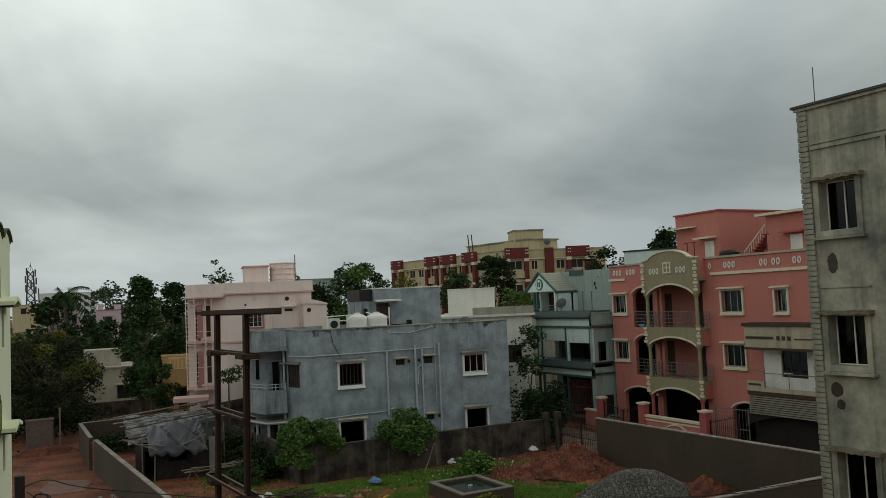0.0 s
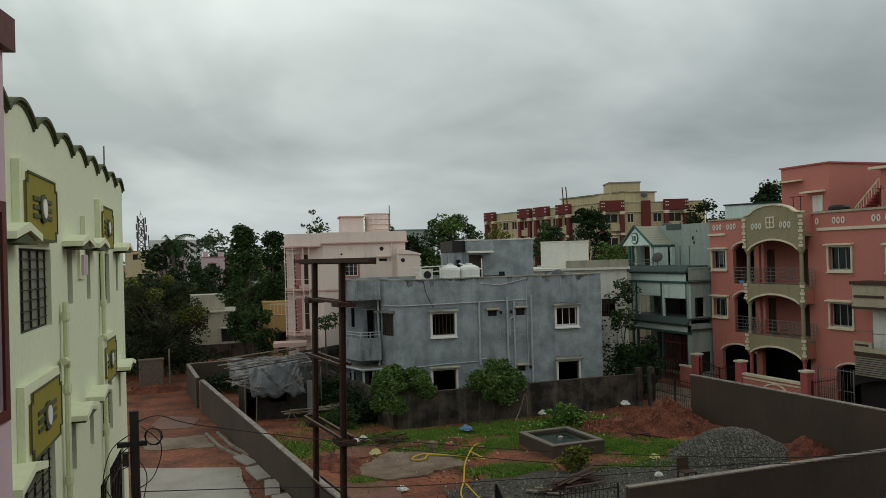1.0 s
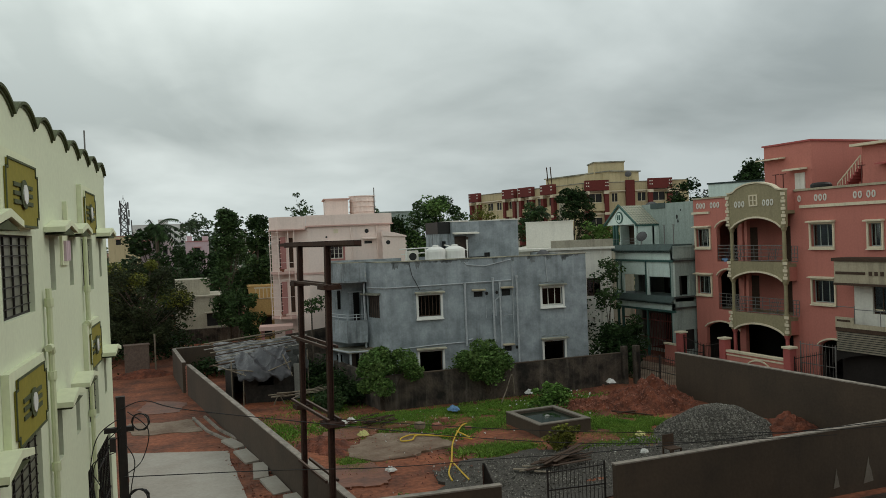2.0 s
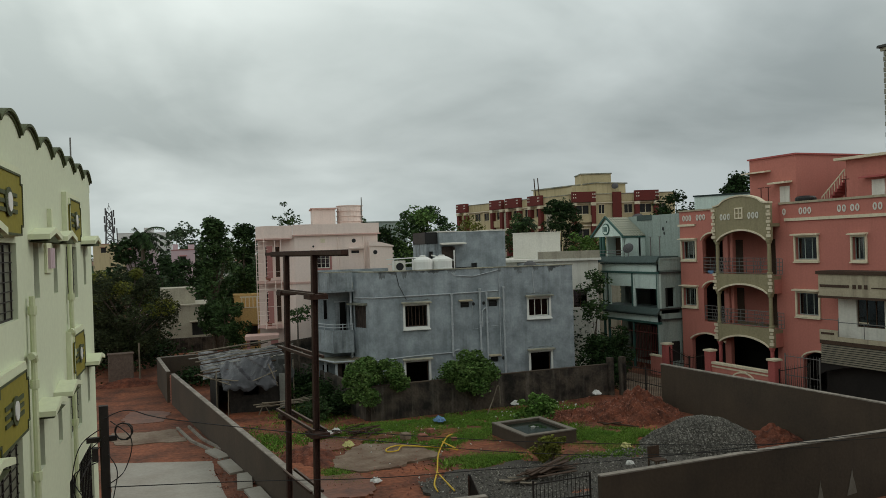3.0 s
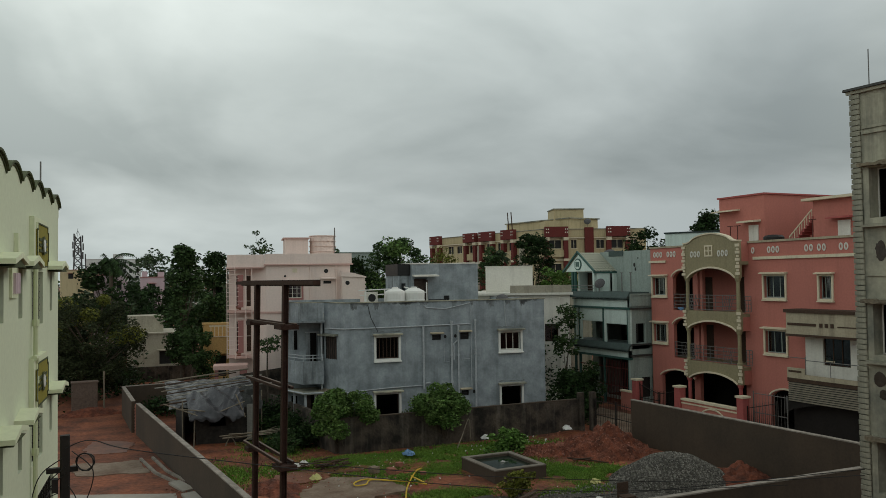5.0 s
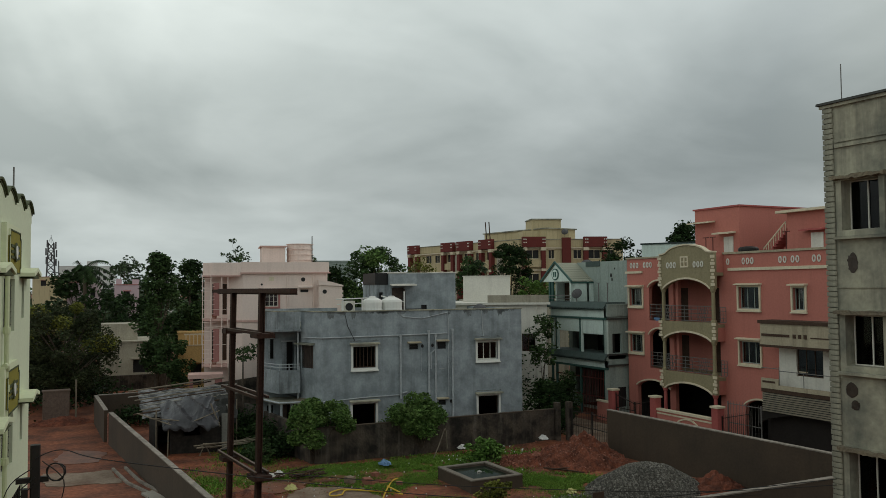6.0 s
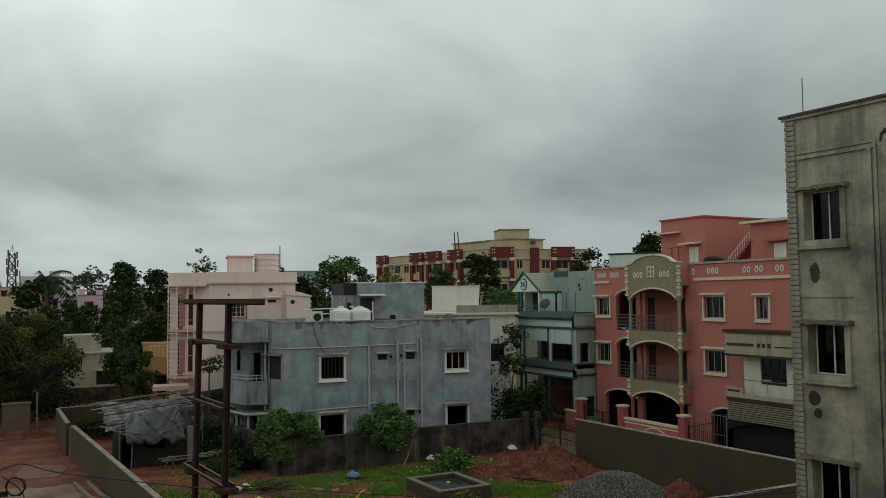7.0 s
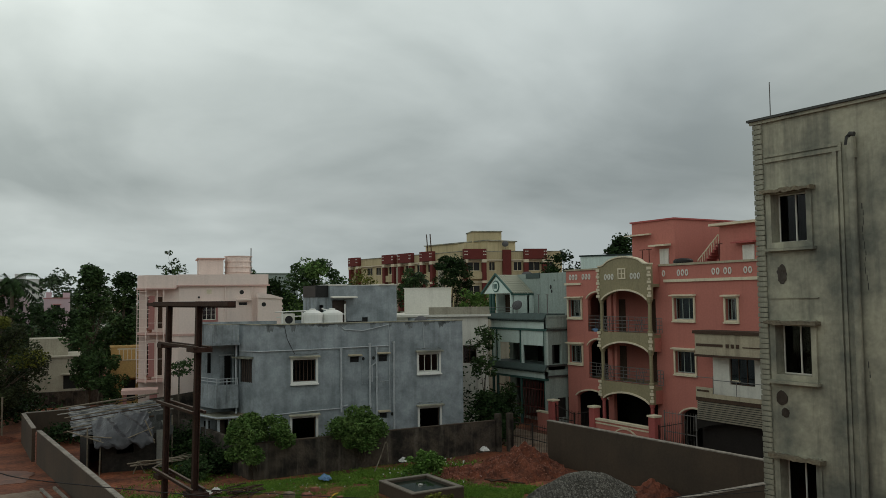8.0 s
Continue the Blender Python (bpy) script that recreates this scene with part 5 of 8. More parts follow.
    part("gable", MB().extrude([(g0 + 0.25, ze), (g1 - 0.1, ze), (gc, za - 0.12)], 0.3, 0.45), M["teal_wall"], h)
    rim = [(g0, ze - 0.06), (gc, za), (g1, ze - 0.06), (g1 + 0.02, ze + 0.08), (gc, za + 0.14), (g0 - 0.02, ze + 0.08)]
    part("gable_board", MB().extrude(rim, 0.18, 0.29), M["teal"], h)
    disc = [(gc + 0.42 * math.cos(a), 9.42 + 0.42 * math.sin(a)) for a in np.linspace(0, 6.28, 24, endpoint=False)]
    part("medallion", MB().extrude(disc, 0.24, 0.298), M["teal"], h, "round medallion with a dark ring")
    part("medallion_face", MB().extrude([(gc + (x - gc) * 0.82, 9.42 + (z - 9.42) * 0.82) for x, z in disc], 0.22, 0.238), M["teal_wall"], h)
    part("medallion_mark", MB().box(gc - 0.2, 0.2, 9.25, gc - 0.06, 0.218, 9.6).box(gc + 0.02, 0.2, 9.25, gc + 0.2, 0.218, 9.6), M["teal"], h)
    # tiled slopes, tile by tile on the side that shows
    part("roof", MB().poly([(gc, 0.3, za + 0.02), (gc, 2.15, za + 0.02), (g0, 2.15, ze), (g0, 0.3, ze)]).poly([(gc, 0.3, za), (g0, 0.3, ze - 0.03), (g0, 2.15, ze - 0.03), (gc, 2.15, za)]), M["tile_mosaic"], h)
    part("roof", MB().poly([(gc, 0.3, za), (g1, 0.3, ze - 0.02), (g1, 2.15, ze - 0.02), (gc, 2.15, za)]), M["teal_black"], h)
    tile = None
    n, m = 8, 8
    for i in range(n):
        for j in range(m):
            if tile is None:
                sl = Vector((g1 - gc, 0, ze - za)) / n
                wy = 1.85 / m
                tb = MB()
                lo, up = Vector((0, 0.01, 0.0)), Vector((0, 0, 0.05))
                c = [Vector((0, 0.01, 0.03)), sl * 1.04 + Vector((0, 0.01, 0.05)), sl * 1.04 + Vector((0, wy - 0.01, 0.05)), Vector((0, wy - 0.01, 0.03))]
                tb.poly(c)
                tb.poly([c[1], c[1] - up, c[2] - up, c[2]])
                o = tile = part("tile", tb, M["tile_mosaic"], h)
            else:
                o = new("tile", tile.data)
                o.parent = h
            o.location = (gc + sl.x * i, 0.3 + wy * j, za + sl.z * i)
    part("eave", MB().box(g1 - 0.06, 0.2, ze - 0.14, g1 + 0.05, 2.4, ze - 0.03), M["teal"], h)
    for x in (g0 + 0.95, g0 + 1.3, g1 - 0.3):
        part("porch_post", MB().box(x, 0.3, 7.48, x + 0.16, 0.46, ze), M["teal_wall"] if x > -6.6 else M["teal"], h)
    part("porch_wall", MB().wall(g0 + 0.95, g1, 7.45, ze, 0.15, [(-6.9, -6.2, 7.5, 8.8), (-5.9, -5.3, 7.5, 8.8)], y=1.6), M["teal_wall"], h)
    part("porch_wall", MB().box(g1 - 0.15, 0.5, 7.45, g1, 2.157, ze - 0.1), M["teal_wall"], h)
    # added near-black back gives the porch its inner shade
    part("porch_back", MB().box(g0 + 0.97, 1.77, 7.45, g1 - 0.16, 1.82, ze - 0.02), M["interior"], h)
    part("porch_side", MB().box(g0 + 0.95, 0.9, 7.45, g0 + 1.1, 1.596, ze - 0.02), M["teal_wall"], h)
    part("porch_door", MB().box(-6.88, 1.65, 7.5, -6.22, 1.7, 8.8).box(-5.88, 1.65, 7.5, -5.32, 1.7, 8.8), M["wood_dark"], h)
    part("railing", MB().tube([(x0 - 0.3, 0.05, 7.9), (-3.9, 0.05, 7.9)], 0.02, 5).tube([(x0 - 0.3, 0.05, 7.7), (-3.9, 0.05, 7.7)], 0.015, 5), M["rail_grey"], h)
    part("upper_wall", MB().box(-6.0, 2.16, 7.29, 0.0, 2.36, 10.28), M["teal_grey"], h, "greyed aqua wall with damp stains")
    part("upper_wall", MB().box(-0.2, 2.364, 7.29, 0.0, 9.3, 10.28).box(-6.0, 2.364, 7.29, -5.8, 9.3, 10.28), M["teal_grey"], h)
    part("roof", MB().box(-5.79, 2.37, 9.9, -0.21, 9.29, 10.05), M["teal_grey"], h)
    part("roof", MB().box(x0 + 0.21, 1.81, 7.1, -0.21, 9.29, 7.24), M["teal_grey"], h)
    # a recess drawn as a dark band, its shade put into the colour
    part("parapet_recess", MB().box(-4.9, 2.1, 9.95, -3.3, 2.157, 10.32), M["teal_slate"], h, "dark band in place of a shaded recess in the upper wall")
    for x, z, r in ((-2.1, 9.3, 0.1), (-2.0, 9.0, 0.08), (-1.7, 9.75, 0.05)):
        part("wall_hole", MB().extrude([(x + r * math.cos(q), z + 1.5 * r * math.sin(q)) for q in np.linspace(0, 6.28, 10, endpoint=False)], 2.148, 2.157), M["black"], h)
    for x in (-1.5, -0.55):
        part("roof_post", MB().tube([(x, 0.6, 7.45), (x, 0.6, 8.75)], 0.035, 6).box(x - 0.12, 0.58, 8.74, x + 0.12, 0.62, 8.78), M["rail_grey"], h)
    return h


aqua_house()


def dish(x, y, z, r, turn, label):
    t = thing("satellite_dish", pose(x, y, z, 0, 0, turn), label, "satellite dish", "rooftop dishes")
    bowl = MB()
    for s in (0.0, 0.02):
        k = len(bowl.v)
        for i in range(5):
            for j in range(16):
                a, q = 2 * math.pi * j / 16, r * i / 4
                bowl.v.append((q * math.cos(a), 0.45 * q * q / r - 0.15 + s, 0.75 + q * math.sin(a)))
        for i in range(4):
            for j in range(16):
                a, b = k + i * 16 + j, k + i * 16 + (j + 1) % 16
                bowl.f.append((a, b, b + 16, a + 16))
    tilt = Matrix.Translation((0, 0, 0.75)) @ Matrix.Rotation(radians(-30), 4, "X") @ Matrix.Translation((0, 0, -0.75))
    part("bowl", bowl.moved(tilt), M["aerial"], t)
    part("mast", MB().tube([(0, 0, 0), (0, 0, 0.72)], 0.03, 6).tube([(0, -0.1, 0.55), (0, -0.5, 0.8)], 0.015, 5), M["rail_grey"], t)


dish(34.35, 46.95, 7.32, 0.38, -60, "grey satellite dish on the aqua house's hood")

# ---------------------------------------------------------------- blue-grey house


def grey_house():
    h = thing("grey_house", pose(14.34, 42.46, 0, 0, 0, -7.4), "weathered blue-grey two-storey house with white window frames", "house")
    L, D = 11.73, 9.5
    big = [(1.66, 2.92, 4.22, 5.38), (8.95, 10.2, 4.42, 5.42), (1.62, 2.92, 1.0, 2.28), (8.97, 10.22, 1.0, 2.34)]
    small = [(4.86, 5.38, 5.12, 5.42), (6.52, 7.04, 5.1, 5.48), (6.56, 7.0, 1.95, 2.25)]
    part("wall", MB().wall(0, L, -0.1, 6.35, 0.22, big + small), M["grey_blue"], h)
    part("parapet", MB().wall(0, L, 6.352, 7.28, 0.18), M["grey_blue"], h)
    part("coping", MB().box(-0.04, -0.04, 7.282, L + 0.04, 0.2, 7.34), M["concrete"], h)
    part("wall", MB().box(L - 0.22, 0.222, -0.1, L, D, 7.28), M["grey_blue"], h)
    part("wall", MB().box(-1.9, D - 0.2, -0.1, L - 0.222, D, 7.28), M["grey_blue"], h)
    part("roof", MB().box(0.0, 0.23, 6.3, L - 0.23, D - 0.21, 6.45).box(-0.85, 2.0, 6.3, -0.003, D - 0.21, 6.45), M["concrete"], h)
    # added dark wall and floors make the rooms read as shaded
    part("room_shade_wall", MB().box(0.1, 3.0, 0, L - 0.3, 3.1, 6.2), M["interior"], h)
    part("room_shade_floor", MB().box(0.1, 0.23, 3.0, L - 0.3, 2.99, 3.12), M["interior"], h)
    part("room_shade_floor", MB().box(0.1, 0.23, 0.0, L - 0.3, 2.99, 0.1), M["interior"], h)
    for x0, x1, z0, z1 in big:
        low = z0 < 2
        w = window(h, x0, x1, z0, z1, M["white"] if z0 > 4.3 else M["wood_dark"], depth=0.14, bars=3 if z0 > 4.3 else 6 if not low else 1, surround=M["white_clean"], sw=0.12, proud=0.05,
                   lintel=M["concrete"], sill=None if low else M["white_clean"], thick=0.018, lip=0.32, pane=M["glass_dark"])
        if not low and x0 < 4 or low:
            part("curtain", MB().box(x0 + 0.03, 0.34, z0, x1 - 0.03, 0.36, z1), M["curtain"], w)
    for x0, x1, z0, z1 in small:
        part("vent", MB().box(x0, 0.1, z0, x1, 0.14, z1).box(x0, 0.06, (z0 + z1) / 2 - 0.015, x1, 0.1, (z0 + z1) / 2 + 0.015), M["black"], h)
        part("vent_shed", MB().slope(x0 - 0.12, x1 + 0.12, [(-0.28, z1 + 0.06), (-0.003, z1 + 0.08), (-0.003, z1 + 0.15), (-0.28, z1 + 0.11)]), M["cream_dull"], h)
    # slanting corner wall with a dark window
    ang = math.degrees(math.atan2(1.97, -0.85))
    turn = Matrix.Translation((0, 0, 0)) @ Matrix.Rotation(radians(ang), 4, "Z")
    cw = MB().wall(-0.0, 2.15, -0.1, 6.35, 0.2, [(0.9, 2.0, 4.2, 5.45)], y=-0.2)
    part("corner_wall", cw.moved(turn), M["grey_blue"], h)
    part("parapet", MB().wall(0, 2.15, 6.352, 7.28, 0.2, y=-0.2).moved(turn), M["grey_blue"], h)
    part("coping", MB().box(-0.03, -0.2, 7.282, 2.2, 0.04, 7.34).moved(turn), M["concrete"], h)
    cg = part("corner_window", MB().box(0.9, -0.1, 4.2, 2.0, -0.08, 5.45).moved(turn), M["curtain"], h, "dark barred window in the slanting corner")
    for i in range(6):
        x = 0.92 + i * 0.205
        part("bar", MB().box(x, -0.03, 4.2, x + 0.03, -0.005, 5.45).moved(turn), M["iron"], cg)
    part("shed_slab", MB().slope(0.75, 2.4, [(-0.003, 5.5), (0.3, 5.48), (0.3, 5.55), (-0.003, 5.6)]).moved(turn), M["concrete"], h)
    part("shed_slab", MB().slope(0.45, 2.35, [(0.0, 2.45), (0.42, 2.38), (0.42, 2.45), (0.0, 2.54)]).moved(turn), M["rust_concrete"], h)
    # balcony wing with a splayed side
    part("wing_wall", MB().wall(-2.84, -0.86, -0.1, 6.35, 0.2, [(-1.66, -0.95, 3.2, 5.55), (-2.45, -2.12, 4.6, 5.72), (-2.5, -2.15, 0.4, 2.0), (-1.7, -1.0, 0.2, 2.0)], y=3.4), M["grey_blue"], h)
    part("wing_wall", MB().prism([(-2.84, 3.602), (-2.64, 3.602), (-1.75, D - 0.21), (-1.95, D - 0.21)], -0.1, 6.34), M["grey_blue"], h)
    part("wing_inner", MB().box(-2.45, 4.4, 0, -0.9, 4.5, 6.2), M["interior"], h)
    for x0, x1, z0, z1 in ((-2.45, -2.12, 4.6, 5.72), (-1.66, -0.95, 3.2, 5.55)):
        part("shutter", MB().box(x0, 3.34, z0, x0 + (x1 - x0) * 0.34, 3.38, z1), M["grey_blue_dark"], h, "half-open grey shutter")
        part("frame", MB().box(x0 - 0.05, 3.36, z1, x1 + 0.05, 3.396, z1 + 0.06), M["pipe"], h)

    def splay(o, z0, z1, back, t=0.12):
        """A parapet along the front and the splayed side of the wing."""
        b0, c0 = Vector((-2.1 - o, 1.5)), Vector((-2.82 - o, 3.4))
        nrm = Vector((c0.y - b0.y, -(c0.x - b0.x))).normalized() * t
        return MB().prism([b0, (-0.95, 1.5), (-0.95, 1.5 + t), b0 + Vector((0, t)) + nrm * 0.5], z0, z1).prism([c0, b0, b0 + Vector((0, t)) + nrm * 0.5, c0 + nrm], z0, z1).prism([(c0.x + (back - 3.4) * 0.15, back), c0, c0 + nrm, (c0.x + t + (back - 3.4) * 0.15, back)], z0, z1)

    plan = [(-0.95, 1.5), (-0.95, 3.396), (-2.84, 3.396), (-2.12, 1.5)]
    part("wing_roof", MB().prism([(-0.9, 1.42), (-0.9, 3.396), (-2.98, 3.396), (-2.26, 1.42)], 6.22, 6.34), M["grey_blue_dark"], h)
    part("wing_parapet", splay(0.06, 6.342, 7.3, 8.6), M["grey_blue_dark"], h)
    part("wing_coping", splay(0.09, 7.302, 7.36, 8.6, 0.18), M["concrete"], h)
    # the darker stained paint on this balcony also stands in for its shade
    part("balcony_slab", MB().prism(plan, 2.85, 3.0), M["grey_blue_dark"], h)
    part("balcony_front", splay(0.0, 3.002, 4.1, 3.41), M["grey_blue_dark"], h)
    for z in (4.26, 4.42):
        part("balcony_rail", MB().tube([(-0.95, 1.56, z), (-2.08, 1.56, z), (-2.8, 3.38, z)], 0.025, 6), M["pipe"], h)
    for x, y in ((-1.0, 1.56), (-1.55, 1.56), (-2.08, 1.56), (-2.45, 2.5)):
        part("balcony_post", MB().tube([(x, y, 4.1), (x, y, 4.46)], 0.025, 6), M["pipe"], h)
    part("porch_slab", MB().prism([(-0.75, 0.95), (-0.95, 3.39), (-3.0, 3.39), (-2.15, 1.05)], 2.34, 2.44), M["concrete"], h, "weathered slab over the lower porch")
    part("porch_lip", MB().tube([(-0.78, 0.94, 2.42), (-2.15, 1.04, 2.42), (-2.98, 3.3, 2.42)], 0.05, 6), M["pipe"], h)
    for x, y in ((-0.95, 1.3), (-1.45, 1.3), (-2.0, 1.35), (-2.45, 2.5)):
        part("porch_post", MB().box(x - 0.06, y, -0.05, x + 0.06, y + 0.12, 2.338), M["pipe"], h)
    part("porch_back", MB().box(-1.42, 2.2, -0.05, -1.0, 2.25, 2.3).box(-1.95, 2.3, -0.05, -1.55, 2.35, 2.3), M["curtain"], h)
    # pipes, wires and joints on the front
    for x, z0, z1, r in ((4.33, 2.45, 5.95, 0.055), (5.98, 0.3, 6.15, 0.06), (6.38, 0.3, 5.9, 0.05), (7.4, 0.3, 6.2, 0.055), (7.15, 2.3, 6.85, 0.022)):
        part("pipe", MB().tube([(x, -0.08, z0), (x, -0.08, z1)], r, 8), M["pipe"], h)
        if r > 0.03:
            for z in (2.7, 4.2, z1 - 0.1):
                part("pipe_joint", MB().tube([(x, -0.08, z), (x, -0.08, z + 0.12)], r * 1.35, 8), M["pipe"], h)
    part("pipe", MB().tube([(6.38, -0.08, 5.1), (6.1, -0.08, 4.9), (6.1, -0.08, 4.0)], 0.045, 7), M["pipe"], h)
    part("pipe", MB().tube([(-0.82, 1.86, 5.86), (-0.06, -0.05, 5.9), (3.5, -0.06, 5.93), (7.1, -0.06, 5.98)], 0.035, 6), M["pipe"], h)
    part("pipe", MB().tube([(0.0, -0.06, 2.5), (2.2, -0.06, 2.62), (4.33, -0.06, 2.66)], 0.03, 6), M["pipe"], h)
    part("pipe", MB().tube([(4.45, -0.06, 2.75), (4.7, -0.06, 2.8)], 0.05, 6), M["pipe"], h)
    part("pipe", MB().tube([(-1.0, 1.92, 0.5), (-1.0, 1.92, 6.6)], 0.06, 8), M["pipe"], h)
    for x, z in ((5.62, 5.3), (6.22, 5.32), (7.3, 2.15)):
        part("wall_outlet", MB().extrude([(x + 0.08 * math.cos(a), z + 0.1 * math.sin(a)) for a in np.linspace(0, 6.28, 10, endpoint=False)], -0.03, -0.003), M["black"], h)
    part("wire", MB().tube([(1.2, -0.06, 7.2), (1.35, -0.07, 6.5), (1.75, -0.07, 5.7)], 0.018, 5), M["black"], h)
    part("wire", MB().tube([(4.35, -0.05, 7.1), (4.5, -0.06, 6.95), (5.6, -0.06, 6.85), (7.1, -0.06, 7.15), (7.15, -0.06, 6.6)], 0.025, 5), M["pipe"], h)
    part("wire", MB().tube([(9.2, -0.05, 7.25), (9.25, -0.05, 6.2), (9.3, -0.05, 5.75)], 0.022, 5), M["pipe"], h)
    part("pipe", MB().tube([(5.55, -0.03, 5.2), (5.55, -0.03, 3.9), (5.85, -0.03, 3.9)], 0.012, 5), M["pipe"], h)
    part("pipe", MB().tube([(6.6, -0.03, 4.0), (7.1, -0.03, 4.02)], 0.012, 5), M["pipe"], h)
    # blackened runs of rain water below the coping, over and under the openings
    sr2 = np.random.RandomState(77)
    for i in range(44):
        x, w = sr2.uniform(0.1, L - 0.7), sr2.uniform(0.15, 0.6)
        d = sr2.uniform(0.04, 0.2) if i % 4 else sr2.uniform(0.2, 0.45)
        part("rain_stain", MB().extrude([(x, 7.27), (x + w * 0.3, 7.27 - d), (x + w * 0.5, 7.27 - d * 0.7), (x + w * 0.75, 7.27 - d * 0.85), (x + w, 7.27)], -0.006, -0.003), M["wall_stain"], h)
    for x0, x1, z in ((8.8, 10.4, 2.62), (1.5, 3.1, 5.66), (1.45, 3.1, 2.56), (8.8, 10.35, 5.7)):
        prof = [(x0 + (x1 - x0) * i / 12, z + sr2.uniform(0.0, 0.09)) for i in range(13)]
        part("rain_stain", MB().extrude([(x0, z - 0.01), (x1, z - 0.01)] + prof[::-1], -0.006, -0.003), M["wall_stain"], h)
    # stair room on the roof
    part("roof_room", MB().wall(4.6, 8.75, 6.45, 9.42, 0.2, [(4.72, 5.5, 6.5, 8.58), (6.55, 6.92, 7.2, 7.53)], y=3.0), M["grey_blue"], h)
    part("roof_room", MB().box(8.55, 3.202, 6.45, 8.75, 6.5, 9.42).box(4.6, 3.202, 6.45, 4.8, 6.5, 9.42).box(4.802, 6.3, 6.45, 8.548, 6.5, 9.42), M["grey_blue"], h)
    part("roof_room", MB().wall(3.86, 4.598, 6.45, 8.75, 0.2, [(4.05, 4.3, 7.4, 8.3)], y=3.4), M["grey_blue_dark"], h)
    part("roof_room", MB().box(3.86, 3.602, 6.45, 4.0, 6.5, 8.75), M["grey_blue_dark"], h)
    part("roof_room_slab", MB().box(4.55, 2.95, 9.422, 5.6, 6.55, 9.5).box(7.6, 2.95, 9.422, 8.8, 6.55, 9.5).box(5.6, 3.05, 9.422, 7.6, 6.5, 9.46), M["white"], h)
    part("roof_room_tank", MB().box(3.82, 3.35, 8.752, 4.598, 6.4, 9.45, 0.05), M["black"], h, "dark water-stained tank")
    part("roof_room_vent", MB().box(6.56, 3.1, 7.21, 6.91, 3.14, 7.52), M["black"], h)
    part("roof_room_shed", MB().slope(4.62, 6.1, [(2.4, 8.68), (2.998, 8.72), (2.998, 8.8), (2.4, 8.76)]), M["white"], h)
    part("roof_door", MB().box(5.4, 2.6, 6.5, 5.45, 3.1, 8.5).box(4.74, 3.12, 6.5, 5.48, 3.16, 8.56), M["curtain"], h)
    return h


grey_house()

gm = pose(14.34, 42.46, 0, 0, 0, -7.4)
for x, y, r in ((3.15, 1.5, 0.56), (4.3, 1.6, 0.6)):
    t = thing("water_tank", gm @ pose(x, y, 6.45), "white plastic water tank on a masonry stand on the grey roof", "water tank", "roof tanks")
    part("tank", MB().lathe([(r, 0.45), (r * 1.02, 0.55), (r, 0.62), (r * 1.02, 0.9), (r, 0.97), (r * 1.02, 1.3), (r * 0.96, 1.42), (r * 0.5, 1.56), (r * 0.3, 1.58)], 0, 0, 20), M["white_clean"], t)
    part("lid", MB().lathe([(r * 0.32, 1.582), (r * 0.32, 1.64), (r * 0.2, 1.66)], 0, 0, 14), M["white_clean"], t)
    part("stand", MB().box(-0.5, -0.5, 0, 0.5, 0.5, 0.448), M["concrete"], t)
rack = thing("roof_frame", gm @ pose(1.4, 1.3, 6.45), "white pipe frame with a cooler box on the grey roof", "frame")
for p, q in (((0, 0, 0), (0, 0, 1.5)), ((1.1, 0, 0), (1.1, 0, 1.5)), ((-0.4, 0, 1.5), (1.4, 0, 1.55)), ((-0.2, 0.6, 1.2), (1.2, 0.6, 1.25)), ((5.0 - 1.3, 0.4, 0), (5.0 - 1.3, 0.4, 1.9)), ((2.3, 0.3, 1.65), (3.7, 0.4, 1.3))):
    part("bar", MB().tube([p, q], 0.035, 6), M["white_clean"], rack)
part("cooler_box", MB().box(0.02, 0.05, 0.75, 0.7, 0.55, 1.4, 0.03).box(0.12, 0.02, 0.85, 0.6, 0.05, 1.3), M["white"], rack)
part("cooler_grille", MB().lathe([(0.22, -0.01), (0.22, 0.01)], 0, 0, 16).moved(Matrix.Translation((0.36, 0.01, 1.07)) @ Matrix.Rotation(radians(90), 4, "X")), M["black"], rack)
part("box", MB().box(3.9, 0.0, 0.6, 4.8, 0.4, 0.9).moved(Matrix.Translation((0, 0.3, 0))), M["black"], rack, "small black box")
dish(24.0, 42.4, 6.5, 0.4, -30, "grey satellite dish on the grey house's roof")

# white house just behind the grey one
wh = thing("white_house", pose(24.9, 50.2, 0, 0, 0, -30), "plain white house behind the grey one", "house")
part("wall", MB().wall(0, 7.6, -0.1, 7.35, 0.2, [(5.9, 6.8, 4.2, 5.4)]), M["white"], wh)
shell(wh, 0, 7.6, 7.35, 8.0, M["white"], M["concrete"], roof_z=7.1)
part("terrace_slab", MB().box(-0.1, -0.3, 7.352, 7.8, 8.1, 7.5), M["white"], wh)
part("parapet", MB().box(3.6, -0.25, 7.502, 7.7, 0.0, 8.0), M["beige"], wh)
part("roof_room", MB().box(1.9, 2.2, 7.5, 5.2, 5.6, 9.3, 0.02), M["white"], wh)
part("roof_room_coping", MB().box(1.85, 2.15, 9.302, 5.25, 5.65, 9.36), M["white"], wh)
for i in range(4):
    part("vent_ring", MB().lathe([(0.14, 0), (0.14, 0.02)], 0, 0, 10).moved(Matrix.Translation((1.88, 3.2, 9.0 - i * 0.3)) @ Matrix.Rotation(radians(90), 4, "Y")), M["concrete_dark"], wh)
window(wh, 5.9, 6.8, 4.2, 5.4, M["wood_dark"], bars=2)
part("pipe", MB().tube([(6.9, -0.1, 0), (6.9, -0.1, 7.3)], 0.05, 6), M["white"], wh)

# ---------------------------------------------------------------- blush house


